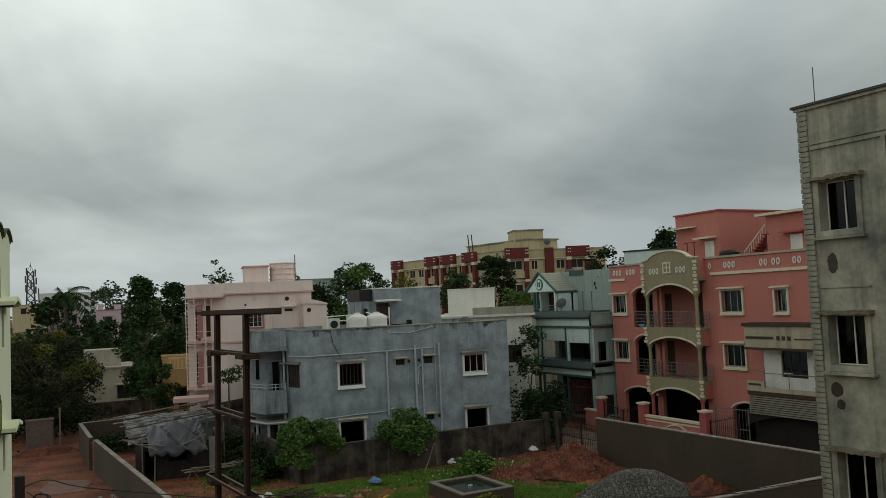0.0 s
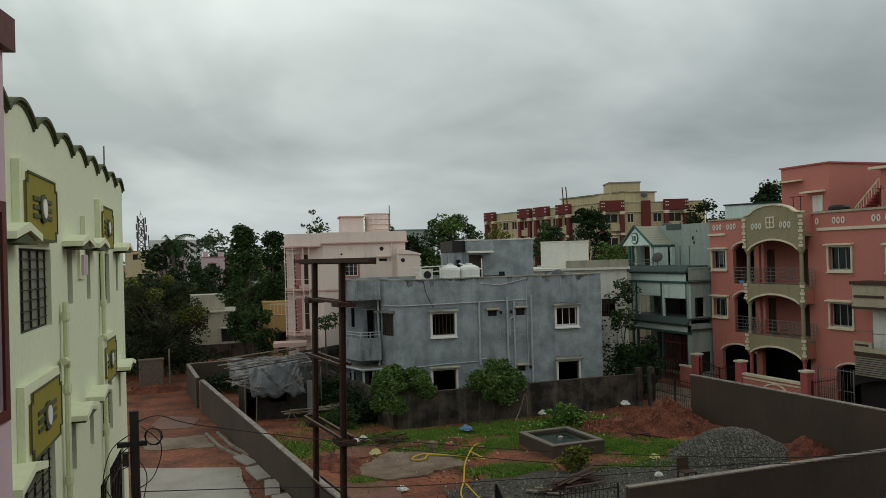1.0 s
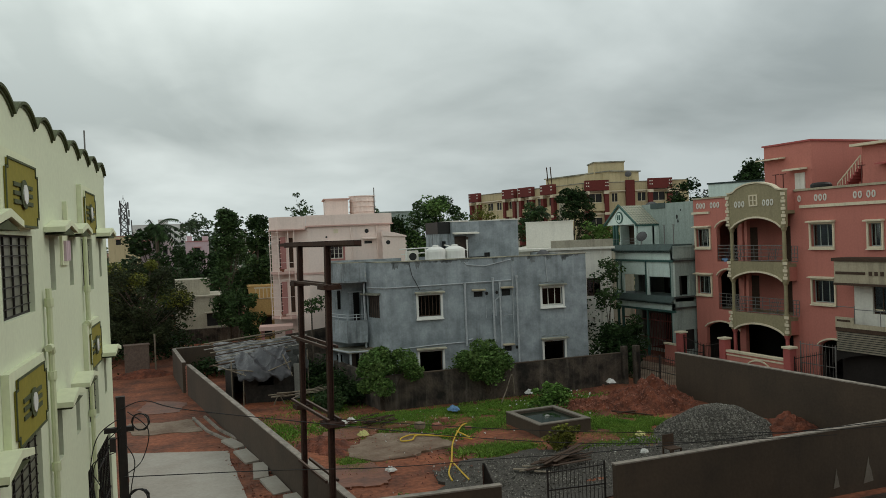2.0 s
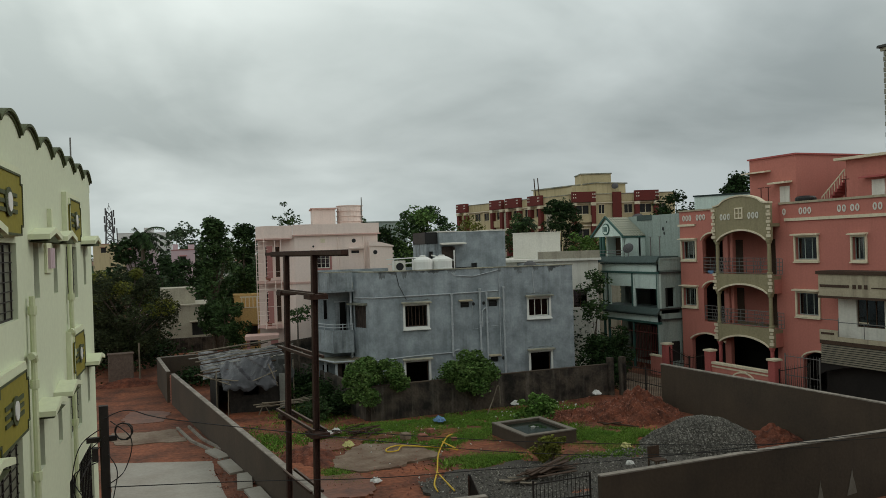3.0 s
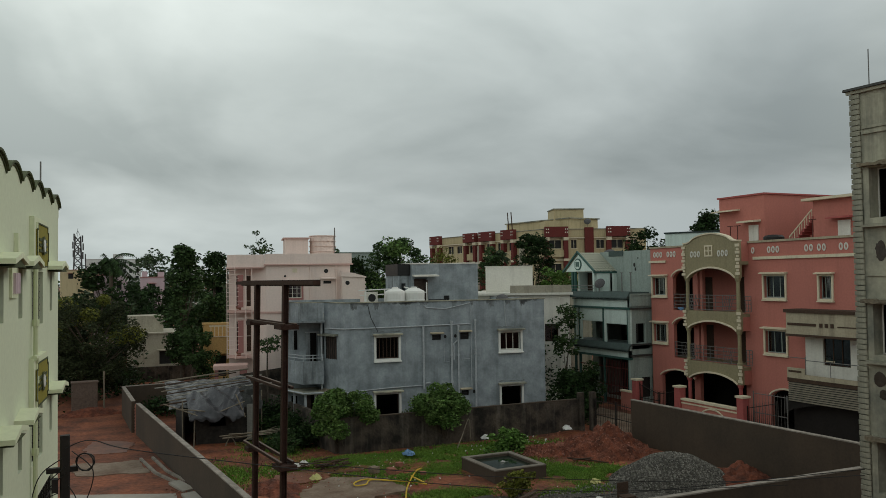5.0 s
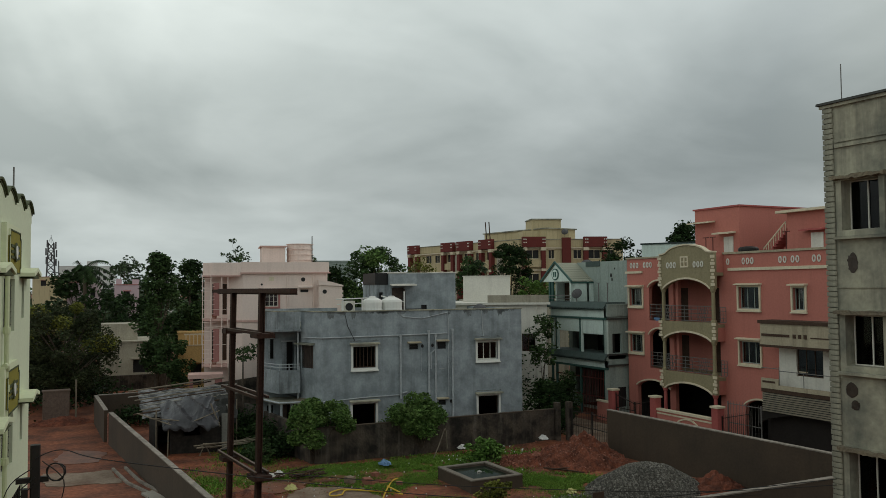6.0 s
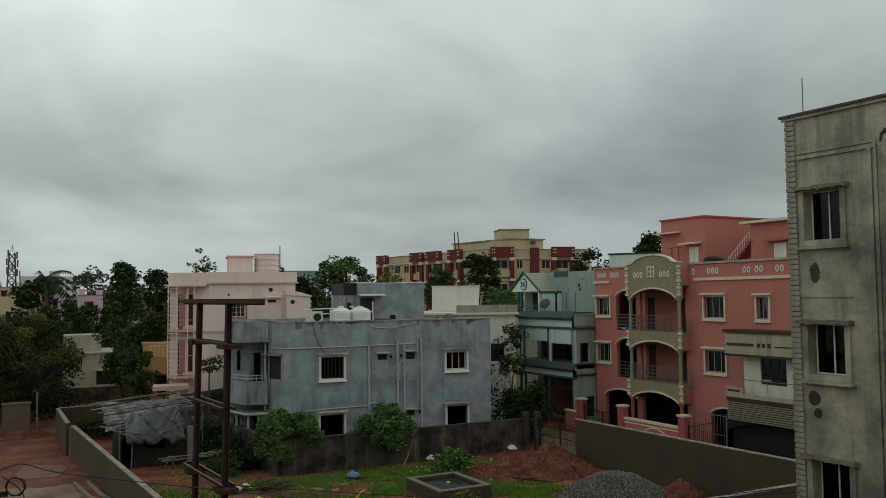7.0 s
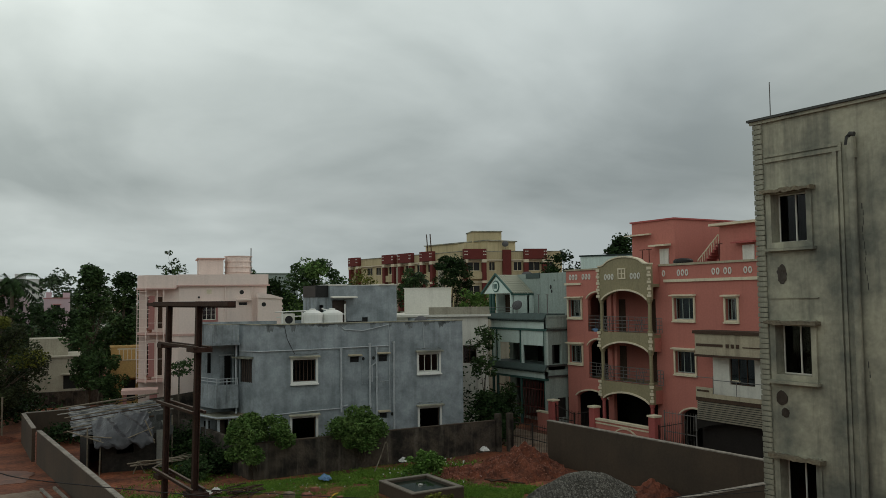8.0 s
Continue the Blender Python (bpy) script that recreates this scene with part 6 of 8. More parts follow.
def blush_house():
    h = thing("blush_house", pose(12.65, 53.55, 0, 0, 0, -12), "pale blush three-storey house with scaffolded balconies", "house")
    L = 5.5
    part("wall", MB().wall(0, L, -0.1, 9.65, 0.22, [(1.42, 2.28, 7.4, 8.35), (3.72, 4.25, 8.32, 8.5), (1.3, 2.3, 4.3, 5.6)]), M["blush"], h)
    shell(h, 0, L, 9.65, 9.5, M["blush"], M["blush"], th=0.22, roof_z=9.5)
    part("room_shade_wall", MB().box(0.3, 2.5, 0, L - 0.3, 2.6, 9.3), M["interior"], h)
    part("parapet", MB().box(-0.1, -0.12, 9.652, L + 0.1, 0.1, 10.32), M["blush"], h)
    part("parapet", MB().box(L - 0.1, 0.102, 9.652, L + 0.1, 9.4, 10.32), M["blush"], h)
    # the courses are blush; their rosier tone is a painted soft shadow
    part("string_course", MB().box(-0.15, -0.2, 9.56, L + 0.18, -0.003, 9.648), M["rose_pale"], h)
    part("string_course", MB().box(-0.015, -0.06, 6.42, L, -0.003, 6.55), M["rose_pale"], h)
    window(h, 1.42, 2.28, 7.4, 8.35, M["white"], bars=3, rails=2, surround=M["rose"], sw=0.12, lintel=M["blush"])
    window(h, 1.3, 2.3, 4.3, 5.6, M["white"], bars=3, rails=2, surround=M["rose"], sw=0.12, lintel=M["blush"])
    part("shed_slab", MB().slope(3.55, 4.5, [(-0.4, 8.62), (-0.003, 8.66), (-0.003, 8.76), (-0.4, 8.7)]), M["blush"], h)
    part("vent", MB().box(3.73, 0.05, 8.33, 4.24, 0.1, 8.49), M["black"], h)
    for x, z in ((3.9, 9.16), (5.2, 8.35), (1.22, 8.85)):
        r = 0.14 if x > 2 else 0.07
        part("vent_hole", MB().extrude([(x + r * math.cos(a), z + r * math.sin(a)) for a in np.linspace(0, 6.28, 14, endpoint=False)], -0.02 if x < 5 else -1.02, -0.003 if x < 5 else -1.0), M["black"], h)
    part("vent_hole", MB().box(1.7, -0.02, 9.08, 2.0, -0.003, 9.35), M["cream"], h)
    for x in (2.85, 4.55):
        part("pipe", MB().tube([(x, -0.08, 0), (x, -0.08, 9.5)], 0.045, 6), M["blush"], h)
    # annex with a sloping cap
    part("annex", MB().extrude([(4.85, 0), (6.35, 0), (6.35, 8.66), (5.9, 8.72), (4.85, 8.78)], -1.0, -0.24), M["blush"], h)
    part("annex_cap", MB().extrude([(4.8, 8.784), (5.9, 8.724), (6.42, 8.67), (6.42, 8.76), (5.6, 9.0), (4.8, 9.1)], -1.1, -0.2), M["blush"], h)
    for i in range(5):
        part("annex_quoin", MB().box(6.352, -1.03, 7.2 + i * 0.27, 6.41, -0.3, 7.36 + i * 0.27), M["blush"], h)
    # splayed corner, then a balcony wing with pale guard rails
    part("corner_wall", MB().prism([(-0.9, 0.6), (-0.004, 0.0), (-0.004, 1.09), (-0.9, 1.09)], -0.1, 9.5), M["blush"], h)
    part("string_course", MB().prism([(-0.95, 0.56), (-0.02, -0.06), (-0.02, -0.004), (-0.93, 0.604)], 6.42, 6.55), M["rose_pale"], h)
    part("wing_wall", MB().wall(-2.4, -0.003, -0.1, 9.6, 0.2, [(-1.25, -0.98, 6.9, 8.9), (-1.9, -1.5, 6.9, 8.9), (-1.25, -0.98, 3.9, 5.9), (-1.9, -1.5, 3.9, 5.9), (-1.5, -1.0, 0.3, 2.3)], y=1.1), M["blush"], h)
    part("wing_wall", MB().box(-2.4, 1.302, -0.1, -2.2, 9.0, 9.6), M["blush"], h)
    part("wing_inner", MB().box(-2.1, 2.2, 0, -0.1, 2.3, 9.4), M["interior"], h)
    part("wing_parapet", MB().prism([(-2.5, 0.7), (-1.9, -0.15), (-0.35, -0.15), (-0.112, -0.1), (-0.112, 1.3), (-2.5, 1.3)], 9.47, 10.28), M["blush"], h)
    part("string_course", MB().prism([(-2.55, 0.68), (-1.92, -0.22), (-0.35, -0.22), (-0.16, -0.2), (-0.16, 1.2), (-2.55, 1.2)], 9.38, 9.468), M["rose_pale"], h)
    for z in (6.66, 3.72):
        part("balcony_slab", MB().prism([(-2.5, 0.7), (-1.95, -0.1), (-0.9, -0.1), (-0.9, 1.096), (-2.5, 1.096)], z - 0.14, z), M["rose_pale"], h)
        part("balcony_screen", MB().box(-1.82, 0.0, z + 0.2, -1.45, 0.04, z + 2.3), M["rose"], h, "dusty rose screen")
        part("balcony_door", MB().box(-1.24, 1.14, z + 0.2, -0.99, 1.18, z + 2.2), M["wood_dark"], h)
        part("flower_pot", MB().lathe([(0.12, z), (0.18, z + 0.25), (0.2, z + 0.27)], -1.75, 0.3, 10), M["brick"], h)
    for i in range(20):
        z = 3.85 + i * 0.285
        part("guard_rail", MB().tube([(-2.5, 0.62, z), (-1.97, -0.13, z + 0.01), (-1.75 + 0.75 * (i % 4 == 0), -0.13, z + 0.03 * (i % 3))], 0.014, 5), M["blush"], h)
    for x, y in ((-2.5, 0.62), (-1.97, -0.13), (-1.3, -0.13), (-0.92, -0.13)):
        part("wing_pole", MB().tube([(x, y, 3.5), (x, y, 9.5)], 0.028, 6), M["blush"], h)
    part("porch", MB().box(-3.3, -1.8, 3.05, -1.2, -0.2, 3.3, 0.04), M["rose_pale"], h)
    part("porch_wall", MB().box(-1.7, -1.7, -0.1, -1.25, -1.2, 3.048), M["rose"], h)
    part("porch_wall", MB().box(-3.2, -1.6, -0.1, -3.0, -1.2, 3.048), M["rose"], h)
    part("porch_wall", MB().box(-2.9, -0.6, -0.1, -1.8, -0.5, 1.9), M["rose"], h)
    # tank room and ribbed round tank housing
    part("tank_room", MB().box(1.32, 2.2, 9.5, 2.9, 5, 11.42, 0.02), M["blush"], h)
    part("tank_room_coping", MB().box(1.2, 2.05, 11.422, 3.0, 5.1, 11.5), M["rose_pale"], h)
    prof = []
    for i in range(6):
        z = 9.5 + i * 0.36
        prof += [(0.88, z), (0.88, z + 0.3), (0.95, z + 0.31), (0.95, z + 0.355)]
    part("tank_drum", MB().lathe(prof, 3.95, 3.0, 24), M["blush"], h)
    part("mast", MB().tube([(4.75, 2.5, 9.5), (4.75, 2.5, 12.2)], 0.035, 6), M["rail_grey"], h)
    return h


blush_house()

# ---------------------------------------------------------------- red and yellow apartments


def apartments():
    h = thing("apartment_building", pose(0, 0, 0), "ochre yellow apartments with dark red bays and parapets", "apartments")
    wings = ((52.8, 114.4, -82.46, 25.9), (56.2, 88.7, -21.3, 13.2))
    for wi, (ox, oy, ang, L) in enumerate(wings):
        m = pose(ox, oy, 0, 0, 0, ang)
        if wi == 0:
            reds = [(0, 2.6), (9.0, 11.9), (12.9, 16.0), (18.0, 20.7)]
            wins = [(4.2, 5.6), (6.6, 7.8), (9.8, 10.8), (13.9, 14.9), (16.5, 17.4), (19.0, 19.9), (22.0, 23.2)]
        else:
            reds = [(0.2, 3.2), (8.2, 11.2)]
            wins = [(0.8, 2.4), (3.7, 4.4), (6.95, 7.95), (8.9, 10.4), (11.4, 12.15)]
        holes = [(a, b, z, z + 1.05) for a, b in wins for z in (12.1, 9.1, 6.1, 3.1)]
        part("wall", MB().wall(0, L, 0, 13.6, 0.25, holes).moved(m), M["ochre"], h)
        for a, b, z0, z1 in holes:
            if z0 < 8:
                continue
            w = part("window", MB().box(a, 0.12, z0, b, 0.16, z1).moved(m), M["black"], h)
            fr = MB().box(a - 0.08, -0.04, z0 - 0.08, b + 0.08, -0.003, z0).box(a - 0.08, -0.04, z1, b + 0.08, -0.003, z1 + 0.1).box((a + b) / 2 - 0.03, 0.06, z0, (a + b) / 2 + 0.03, 0.11, z1)
            part("frame", fr.moved(m), M["cream"], w)
        part("parapet", MB().box(0, -0.05, 13.602, L, 0.2, 14.5).moved(m), M["ochre"], h)
        part("parapet_coping", MB().box(0, -0.12, 14.502, L, 0.25, 14.6).moved(m), M["concrete"], h)
        part("ledge", MB().box(0, -0.25, 13.35, L, -0.003, 13.5).moved(m), M["cream"], h)
        part("ledge", MB().box(0, -0.2, 10.55, L, -0.003, 10.7).moved(m), M["cream"], h)
        for a, b in reds:
            part("red_parapet", MB().box(a, -0.7, 13.55, b, -0.055, 14.85).moved(m), M["brick_red"], h, "dark red parapet box")
            for c in (a, b - 0.55):
                part("red_pier", MB().box(c, -0.6, 3, c + 0.55, -0.003, 13.1).moved(m), M["brick_red"], h)
                part("pier_band", MB().box(c - 0.05, -0.66, 13.1, c + 0.6, -0.003, 13.5).moved(m), M["cream"], h)
                part("pier_band", MB().box(c - 0.04, -0.65, 10.5, c + 0.59, -0.605, 10.8).moved(m), M["cream"], h)
                for q in (0.12, 0.38):
                    for z in (14.05, 14.45):
                        part("white_square", MB().box(c + q, -0.73, z, c + q + 0.14, -0.703, z + 0.14).moved(m), M["white"], h)
            part("balcony_front", MB().box(a + 0.55, -0.4, 11.0, b - 0.55, -0.003, 11.9).moved(m), M["ochre"], h)
        if wi:
            part("red_bay", MB().box(5.4, -0.5, 3, 6.5, -0.003, 14.75).moved(m), M["brick_red"], h)
        else:
            for c in (12.0, 21.5):
                part("service_shaft", MB().box(c, -0.3, 3, c + 0.9, -0.003, 13.0).moved(m), M["beige"], h)
    part("roof", MB().prism([(52.9, 114), (56.4, 88.9), (68.6, 84.1), (74, 98), (62, 118)], 13.2, 13.4), M["concrete"], h)
    part("wall", MB().prism([(68.5, 83.9), (68.7, 83.8), (74.2, 98), (74, 98)], 0, 14.5), M["ochre"], h)
    # roof-top rooms
    part("roof_room", MB().box(12, 5.0, 13.4, 25.5, 10, 16.1).moved(pose(52.8, 114.4, 0, 0, 0, -82.46)), M["ochre"], h)
    part("roof_room_coping", MB().box(11.8, 4.8, 16.102, 25.7, 10.2, 16.25).moved(pose(52.8, 114.4, 0, 0, 0, -82.46)), M["concrete"], h)
    part("stair_tower", MB().box(2.6, 5.0, 13.4, 6.6, 9, 17.45).moved(pose(56.2, 88.7, 0, 0, 0, -21.3)), M["ochre"], h)
    part("stair_tower_coping", MB().box(2.5, 4.85, 17.452, 6.7, 9.1, 17.6).moved(pose(56.2, 88.7, 0, 0, 0, -21.3)), M["concrete"], h)
    part("stair_tower_base", MB().box(1.2, 4.0, 13.4, 7.4, 8, 15.9).moved(pose(56.2, 88.7, 0, 0, 0, -21.3)), M["ochre"], h)
    for x in (17.2, 18.0):
        part("ladder_pole", MB().tube([(x, 1.5, 13.4), (x - 0.4, 1.5, 17.4)], 0.08, 5).moved(pose(52.8, 114.4, 0, 0, 0, -82.46)), M["wood_dark"], h)
    return h


apartments()
am = pose(56.2, 88.7, 0, 0, 0, -21.3)
for x, y, z, r in ((6.6, 3.0, 15.0, 0.45), (8.8, 1.2, 13.6, 0.4), (10.4, 1.2, 13.7, 0.4), (11.0, 1.0, 13.7, 0.4), (7.4, -4.5, 10.4, 0.9)):
    p = am @ Vector((x, y, z))
    dish(p.x, p.y, p.z, r, -40, "grey satellite dish above the apartments")

# ---------------------------------------------------------------- smaller and farther houses


def plain_house(name, x, y, rz, w, d, z1, material, label, holes=(), coping=None, z0=-0.1, extras=()):
    """A plain house with a flat roof: holes are dark windows with pale frames."""
    h = thing(name, pose(x, y, 0, 0, 0, rz), label, "house")
    part("wall", MB().wall(0, w, z0, z1, 0.2, holes), material, h)
    shell(h, 0, w, z1, d, material, M["concrete"], roof_z=z1 - 0.5)
    for a, b, c, e in holes:
        p = part("window", MB().box(a, 0.12, c, b, 0.16, e).box((a + b) / 2 - 0.03, 0.08, c, (a + b) / 2 + 0.03, 0.118, e), M["black"], h)
        part("shed", MB().slope(a - 0.15, b + 0.15, [(-0.3, e + 0.06), (-0.003, e + 0.08), (-0.003, e + 0.18), (-0.3, e + 0.13)]), coping or material, p)
    part("coping", MB().box(-0.08, -0.08, z1 + 0.002, w + 0.08, d + 0.05, z1 + 0.12), coping or material, h)
    for q in extras:
        part("roof_block", MB().box(*q), material, h)
    return h


plain_house("beige_house", 6.2, 78.2, -3, 4.3, 7, 3.9, M["beige"], "beige plastered house with a broken roof edge", [(2.55, 3.85, 1.2, 2.35)], extras=((0.0, 1.5, 3.4, 3.0, 5, 5.5), (4.1, 0, 3.9, 4.35, 0.3, 4.4)))
plain_house("grey_house", -2.2, 71.0, -3, 3.9, 6, 4.2, M["beige"], "plain grey house half hidden by a tree", [(0.6, 1.3, 1.4, 2.4)])
plain_house("orange_house", 10.6, 65.6, -8, 4.2, 6, 5.2, M["orange"], "orange yellow house with a projecting balcony", [(0.9, 1.7, 1.2, 2.8), (2.2, 2.9, 1.2, 2.8)], extras=((0.4, -0.9, 3.0, 4.2, -0.01, 4.3),))
plain_house("pink_cottage", 11.9, 130, -5, 3.4, 6, 9.25, M["lilac"], "small pink house with a roof tank", [(1.3, 2.1, 7.3, 8.3)], coping=M["rose"], extras=((0.2, 2, 9.3, 1.0, 3, 10.2), (2.5, 2, 9.3, 3.4, 3, 10.1)))
plain_house("lilac_house", 5.2, 122, -5, 4.2, 6, 9.4, M["lilac"], "pale lilac house behind the palm", [(2.9, 3.5, 7.6, 8.6)])
plain_house("yellow_house", 1.6, 190, 0, 6.5, 8, 11.3, M["ochre"], "yellow house in the distance", [(1.5, 2.5, 9.5, 10.6), (4.5, 5.5, 9.5, 10.6)], coping=M["rose"])
plain_house("white_flats", 11.2, 330, -3, 12, 10, 17.2, M["block_white"], "distant white block of flats", [(2 + 2.4 * i, 3.2 + 2.4 * i, z, z + 1.4) for i in range(4) for z in (9.5, 12, 14.6)])
plain_house("white_flats", 22.2, 322, -3, 7.5, 10, 17.0, M["block_white"], "distant tall white block of flats", [(1.2 + 2.2 * i, 2.3 + 2.2 * i, z, z + 1.4) for i in range(3) for z in (9.5, 12, 14.5)], extras=((-2.0, 2, 17, 1.5, 8, 19.0),))
plain_house("white_flats", 40.0, 300, -3, 9, 10, 13.0, M["block_white"], "distant low white building", [(1.2 + 2.2 * i, 2.3 + 2.2 * i, z, z + 1.4) for i in range(3) for z in (8, 10.5)])
plain_house("green_roofed_house", 26.8, 82, -15, 4.5, 6, 11.3, M["teal_grey"], "greenish house behind the trees", [(1.0, 1.8, 8.5, 9.7)])
plain_house("aqua_roof_house", 43.2, 50.4, -62, 9, 6, 11.75, M["teal_wall"], "long pale aqua house with a flat dark roof", [(2, 2.8, 8.2, 9.6)], coping=M["teal_black"])
plain_house("beige_house", 33.5, 62, -25, 9, 5, 7.3, M["beige"], "plain beige house behind the white one", [])

rail = thing("balcony_railing", pose(10.6, 65.6, 0, 0, 0, -8), "pale yellow railing on the orange house's balcony", "railing")
for i in range(14):
    part("bar", MB().box(0.5 + i * 0.28, -0.95, 4.32, 0.56 + i * 0.28, -0.89, 5.1), M["cream"], rail)
part("rail", MB().box(0.4, -0.97, 5.1, 4.25, -0.87, 5.2), M["cream"], rail)
part("rail", MB().box(0.4, -0.96, 4.302, 4.25, -0.88, 4.36), M["cream"], rail)
mast = thing("telecom_tower", pose(6.75, 260, 0), "grey lattice telecom tower with aerials", "tower")
for sx in (-1, 1):
    for sy in (-1, 1):
        part("leg", MB().tube([(sx * 1.6, sy * 1.6, 0), (sx * 0.7, sy * 0.7, 22)], 0.2, 5), M["aerial"], mast)
for i in range(11):
    z0, z1 = i * 2.0, i * 2.0 + 2
    p, q = 1.6 - 0.9 * z0 / 22, 1.6 - 0.9 * z1 / 22
    for k in (-1, 1):
        part("brace", MB().tube([(-p, k * p, z0), (q, k * q, z1)], 0.12, 4).tube([(p, k * p, z0), (-q, k * q, z1)], 0.12, 4).tube([(-p, k * p, z0), (p, k * p, z0)], 0.06, 4), M["aerial"], mast)
part("tip", MB().tube([(0, 0, 22), (0, 0, 24.4)], 0.06, 4).tube([(-0.7, 0, 22), (0, 0, 23.8)], 0.05, 4).tube([(0.7, 0, 22), (0, 0, 23.8)], 0.05, 4), M["aerial"], mast)
for i, (x, z) in enumerate(((-1.3, 18.5), (1.4, 18.0), (-1.2, 16.0), (1.2, 20.3), (0.1, 17), (-1.0, 20.8), (1.3, 15.5))):
    part("aerial", MB().box(x - 0.2, -1.2, z, x + 0.2, -0.9, z + 2.0, 0.04), M["aerial"], mast)
part("side_pole", MB().tube([(2.4, 0, 0), (2.0, 0, 17)], 0.16, 5), M["aerial"], mast)
for x, y, h0 in ((52, 270, 16), (44, 240, 14)):
    piece("red_roof_tank", MB().box(x - 40, y, 0, x - 36, y + 4, 11.8, 0.2), M["rose"], "distant reddish building block", "building")

# ---------------------------------------------------------------- trees and shrubs
tree("mango_tree", 2.9, 65.5, 7.4, 3.2, "dense dark mango tree beside the lane", M["leaf_olive"], 11, leaf=0.2, clumps=120, per=210, trunk=0.22, low=0.2, clump_r=0.85, second=M["leaf_yellow"])
tree("mango_tree", 0.3, 68.0, 7.0, 2.8, "dark spreading tree at the lane end", M["leaf_olive"], 12, leaf=0.22, clumps=80, per=180, trunk=0.2, low=0.15, clump_r=0.9, second=M["leaf_yellow"])
# lighter and darker leaves are mixed to give these crowns their highlights
tree("ashoka_tree", 9.0, 66, 11.2, 1.25, "tall narrow dark green tree", M["leaf_mid"], 13, leaf=0.3, clumps=72, per=130, trunk=0.18, low=0.22, clump_r=0.7, second=M["leaf"])
tree("ashoka_tree", 11.9, 68, 10.7, 1.3, "tall dark tree beside the orange house", M["leaf_mid"], 14, leaf=0.3, clumps=72, per=130, trunk=0.18, low=0.22, clump_r=0.7, second=M["leaf"])
tree("shade_tree", 9.3, 63.0, 5.0, 1.5, "green tree in front of the orange house", M["leaf_mid"], 15, leaf=0.26, clumps=26, per=130, trunk=0.12, low=0.3, clump_r=0.6)
tree("shade_tree", 11.2, 104, 7.9, 2.6, "dark tree before the pink cottage", M["leaf"], 45, leaf=0.4, clumps=44, per=120, trunk=0.2, low=0.15, clump_r=1.1)
tree("shade_tree", 7.6, 100, 8.2, 2.4, "dark tree beside the palm", M["leaf"], 46, leaf=0.4, clumps=40, per=120, trunk=0.2, low=0.15, clump_r=1.1)
tree("shade_tree", 6.4, 118, 10.8, 3.6, "dark tree below the palm", M["leaf"], 16, leaf=0.5, clumps=40, per=110, trunk=0.25, low=0.3, clump_r=1.3)
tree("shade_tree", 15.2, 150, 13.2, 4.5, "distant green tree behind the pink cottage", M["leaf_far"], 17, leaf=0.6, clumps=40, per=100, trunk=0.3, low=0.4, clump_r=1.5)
tree("shade_tree", 28.0, 70, 12.0, 3.4, "broad green tree behind the grey house", M["leaf_mid"], 18, leaf=0.3, clumps=120, per=150, trunk=0.2, low=0.2, clump_r=0.95, second=M["leaf_shrub"])
tree("shade_tree", 31.5, 72.0, 10.6, 2.2, "green tree between the grey house and the apartments", M["leaf_mid"], 44, leaf=0.3, clumps=60, per=130, trunk=0.18, low=0.3, clump_r=0.85, second=M["leaf_shrub"])
tree("shade_tree", 24.6, 68, 10.2, 1.6, "dark tree beside the blush house", M["leaf"], 19, leaf=0.3, clumps=34, per=130, trunk=0.18, low=0.3, clump_r=0.8)
tree("shade_tree", 20.5, 66, 11.0, 1.8, "green tree behind the blush house", M["leaf_mid"], 29, leaf=0.3, clumps=30, per=120, trunk=0.15, low=0.3, clump_r=0.7)
tree("conifer_tree", 47.2, 76.5, 13.3, 2.3, "dark tree before the apartments", M["leaf"], 20, leaf=0.3, clumps=70, per=150, trunk=0.2, low=0.3, clump_r=0.85)
tree("shade_tree", 43.0, 78.5, 12.0, 1.5, "slim green tree before the apartments", M["leaf_mid"], 21, leaf=0.32, clumps=30, per=120, trunk=0.15, low=0.35, clump_r=0.7)
tree("flowering_tree", 38.7, 81, 11.6, 2.4, "thin olive green tree before the apartments", M["leaf_yellow"], 22, leaf=0.26, clumps=42, per=70, trunk=0.15, low=0.45, clump_r=0.9)
tree("shade_tree", 48.0, 72.0, 9.4, 2.6, "bright green trees behind the white house", M["leaf_bright"], 23, leaf=0.28, clumps=44, per=130, trunk=0.18, low=0.3, clump_r=0.8)
tree("shade_tree", 51.0, 54.0, 13.6, 1.7, "dark tree behind the pink house", M["leaf"], 24, leaf=0.32, clumps=40, per=140, trunk=0.2, low=0.4, clump_r=0.9)
tree("shade_tree", 52.5, 64.0, 12.8, 2.2, "dark tree behind the aqua roof", M["leaf"], 25, leaf=0.35, clumps=40, per=120, trunk=0.2, low=0.4, clump_r=0.9)
tree("garden_tree", 28.2, 41.2, 2.8, 1.0, "leafy garden tree beside the aqua house", M["leaf"], 26, leaf=0.2, clumps=42, per=130, trunk=0.09, low=0.15, clump_r=0.5)
tree("garden_tree", 30.3, 42.6, 3.0, 0.8, "dark leafy garden tree by the gate", M["leaf"], 27, leaf=0.2, clumps=24, per=120, trunk=0.08, low=0.2, clump_r=0.5)
tree("garden_tree", 29.8, 44.5, 6.5, 0.9, "thin tree against the white house", M["leaf_mid"], 28, leaf=0.24, clumps=20, per=60, trunk=0.07, low=0.55, clump_r=0.5)

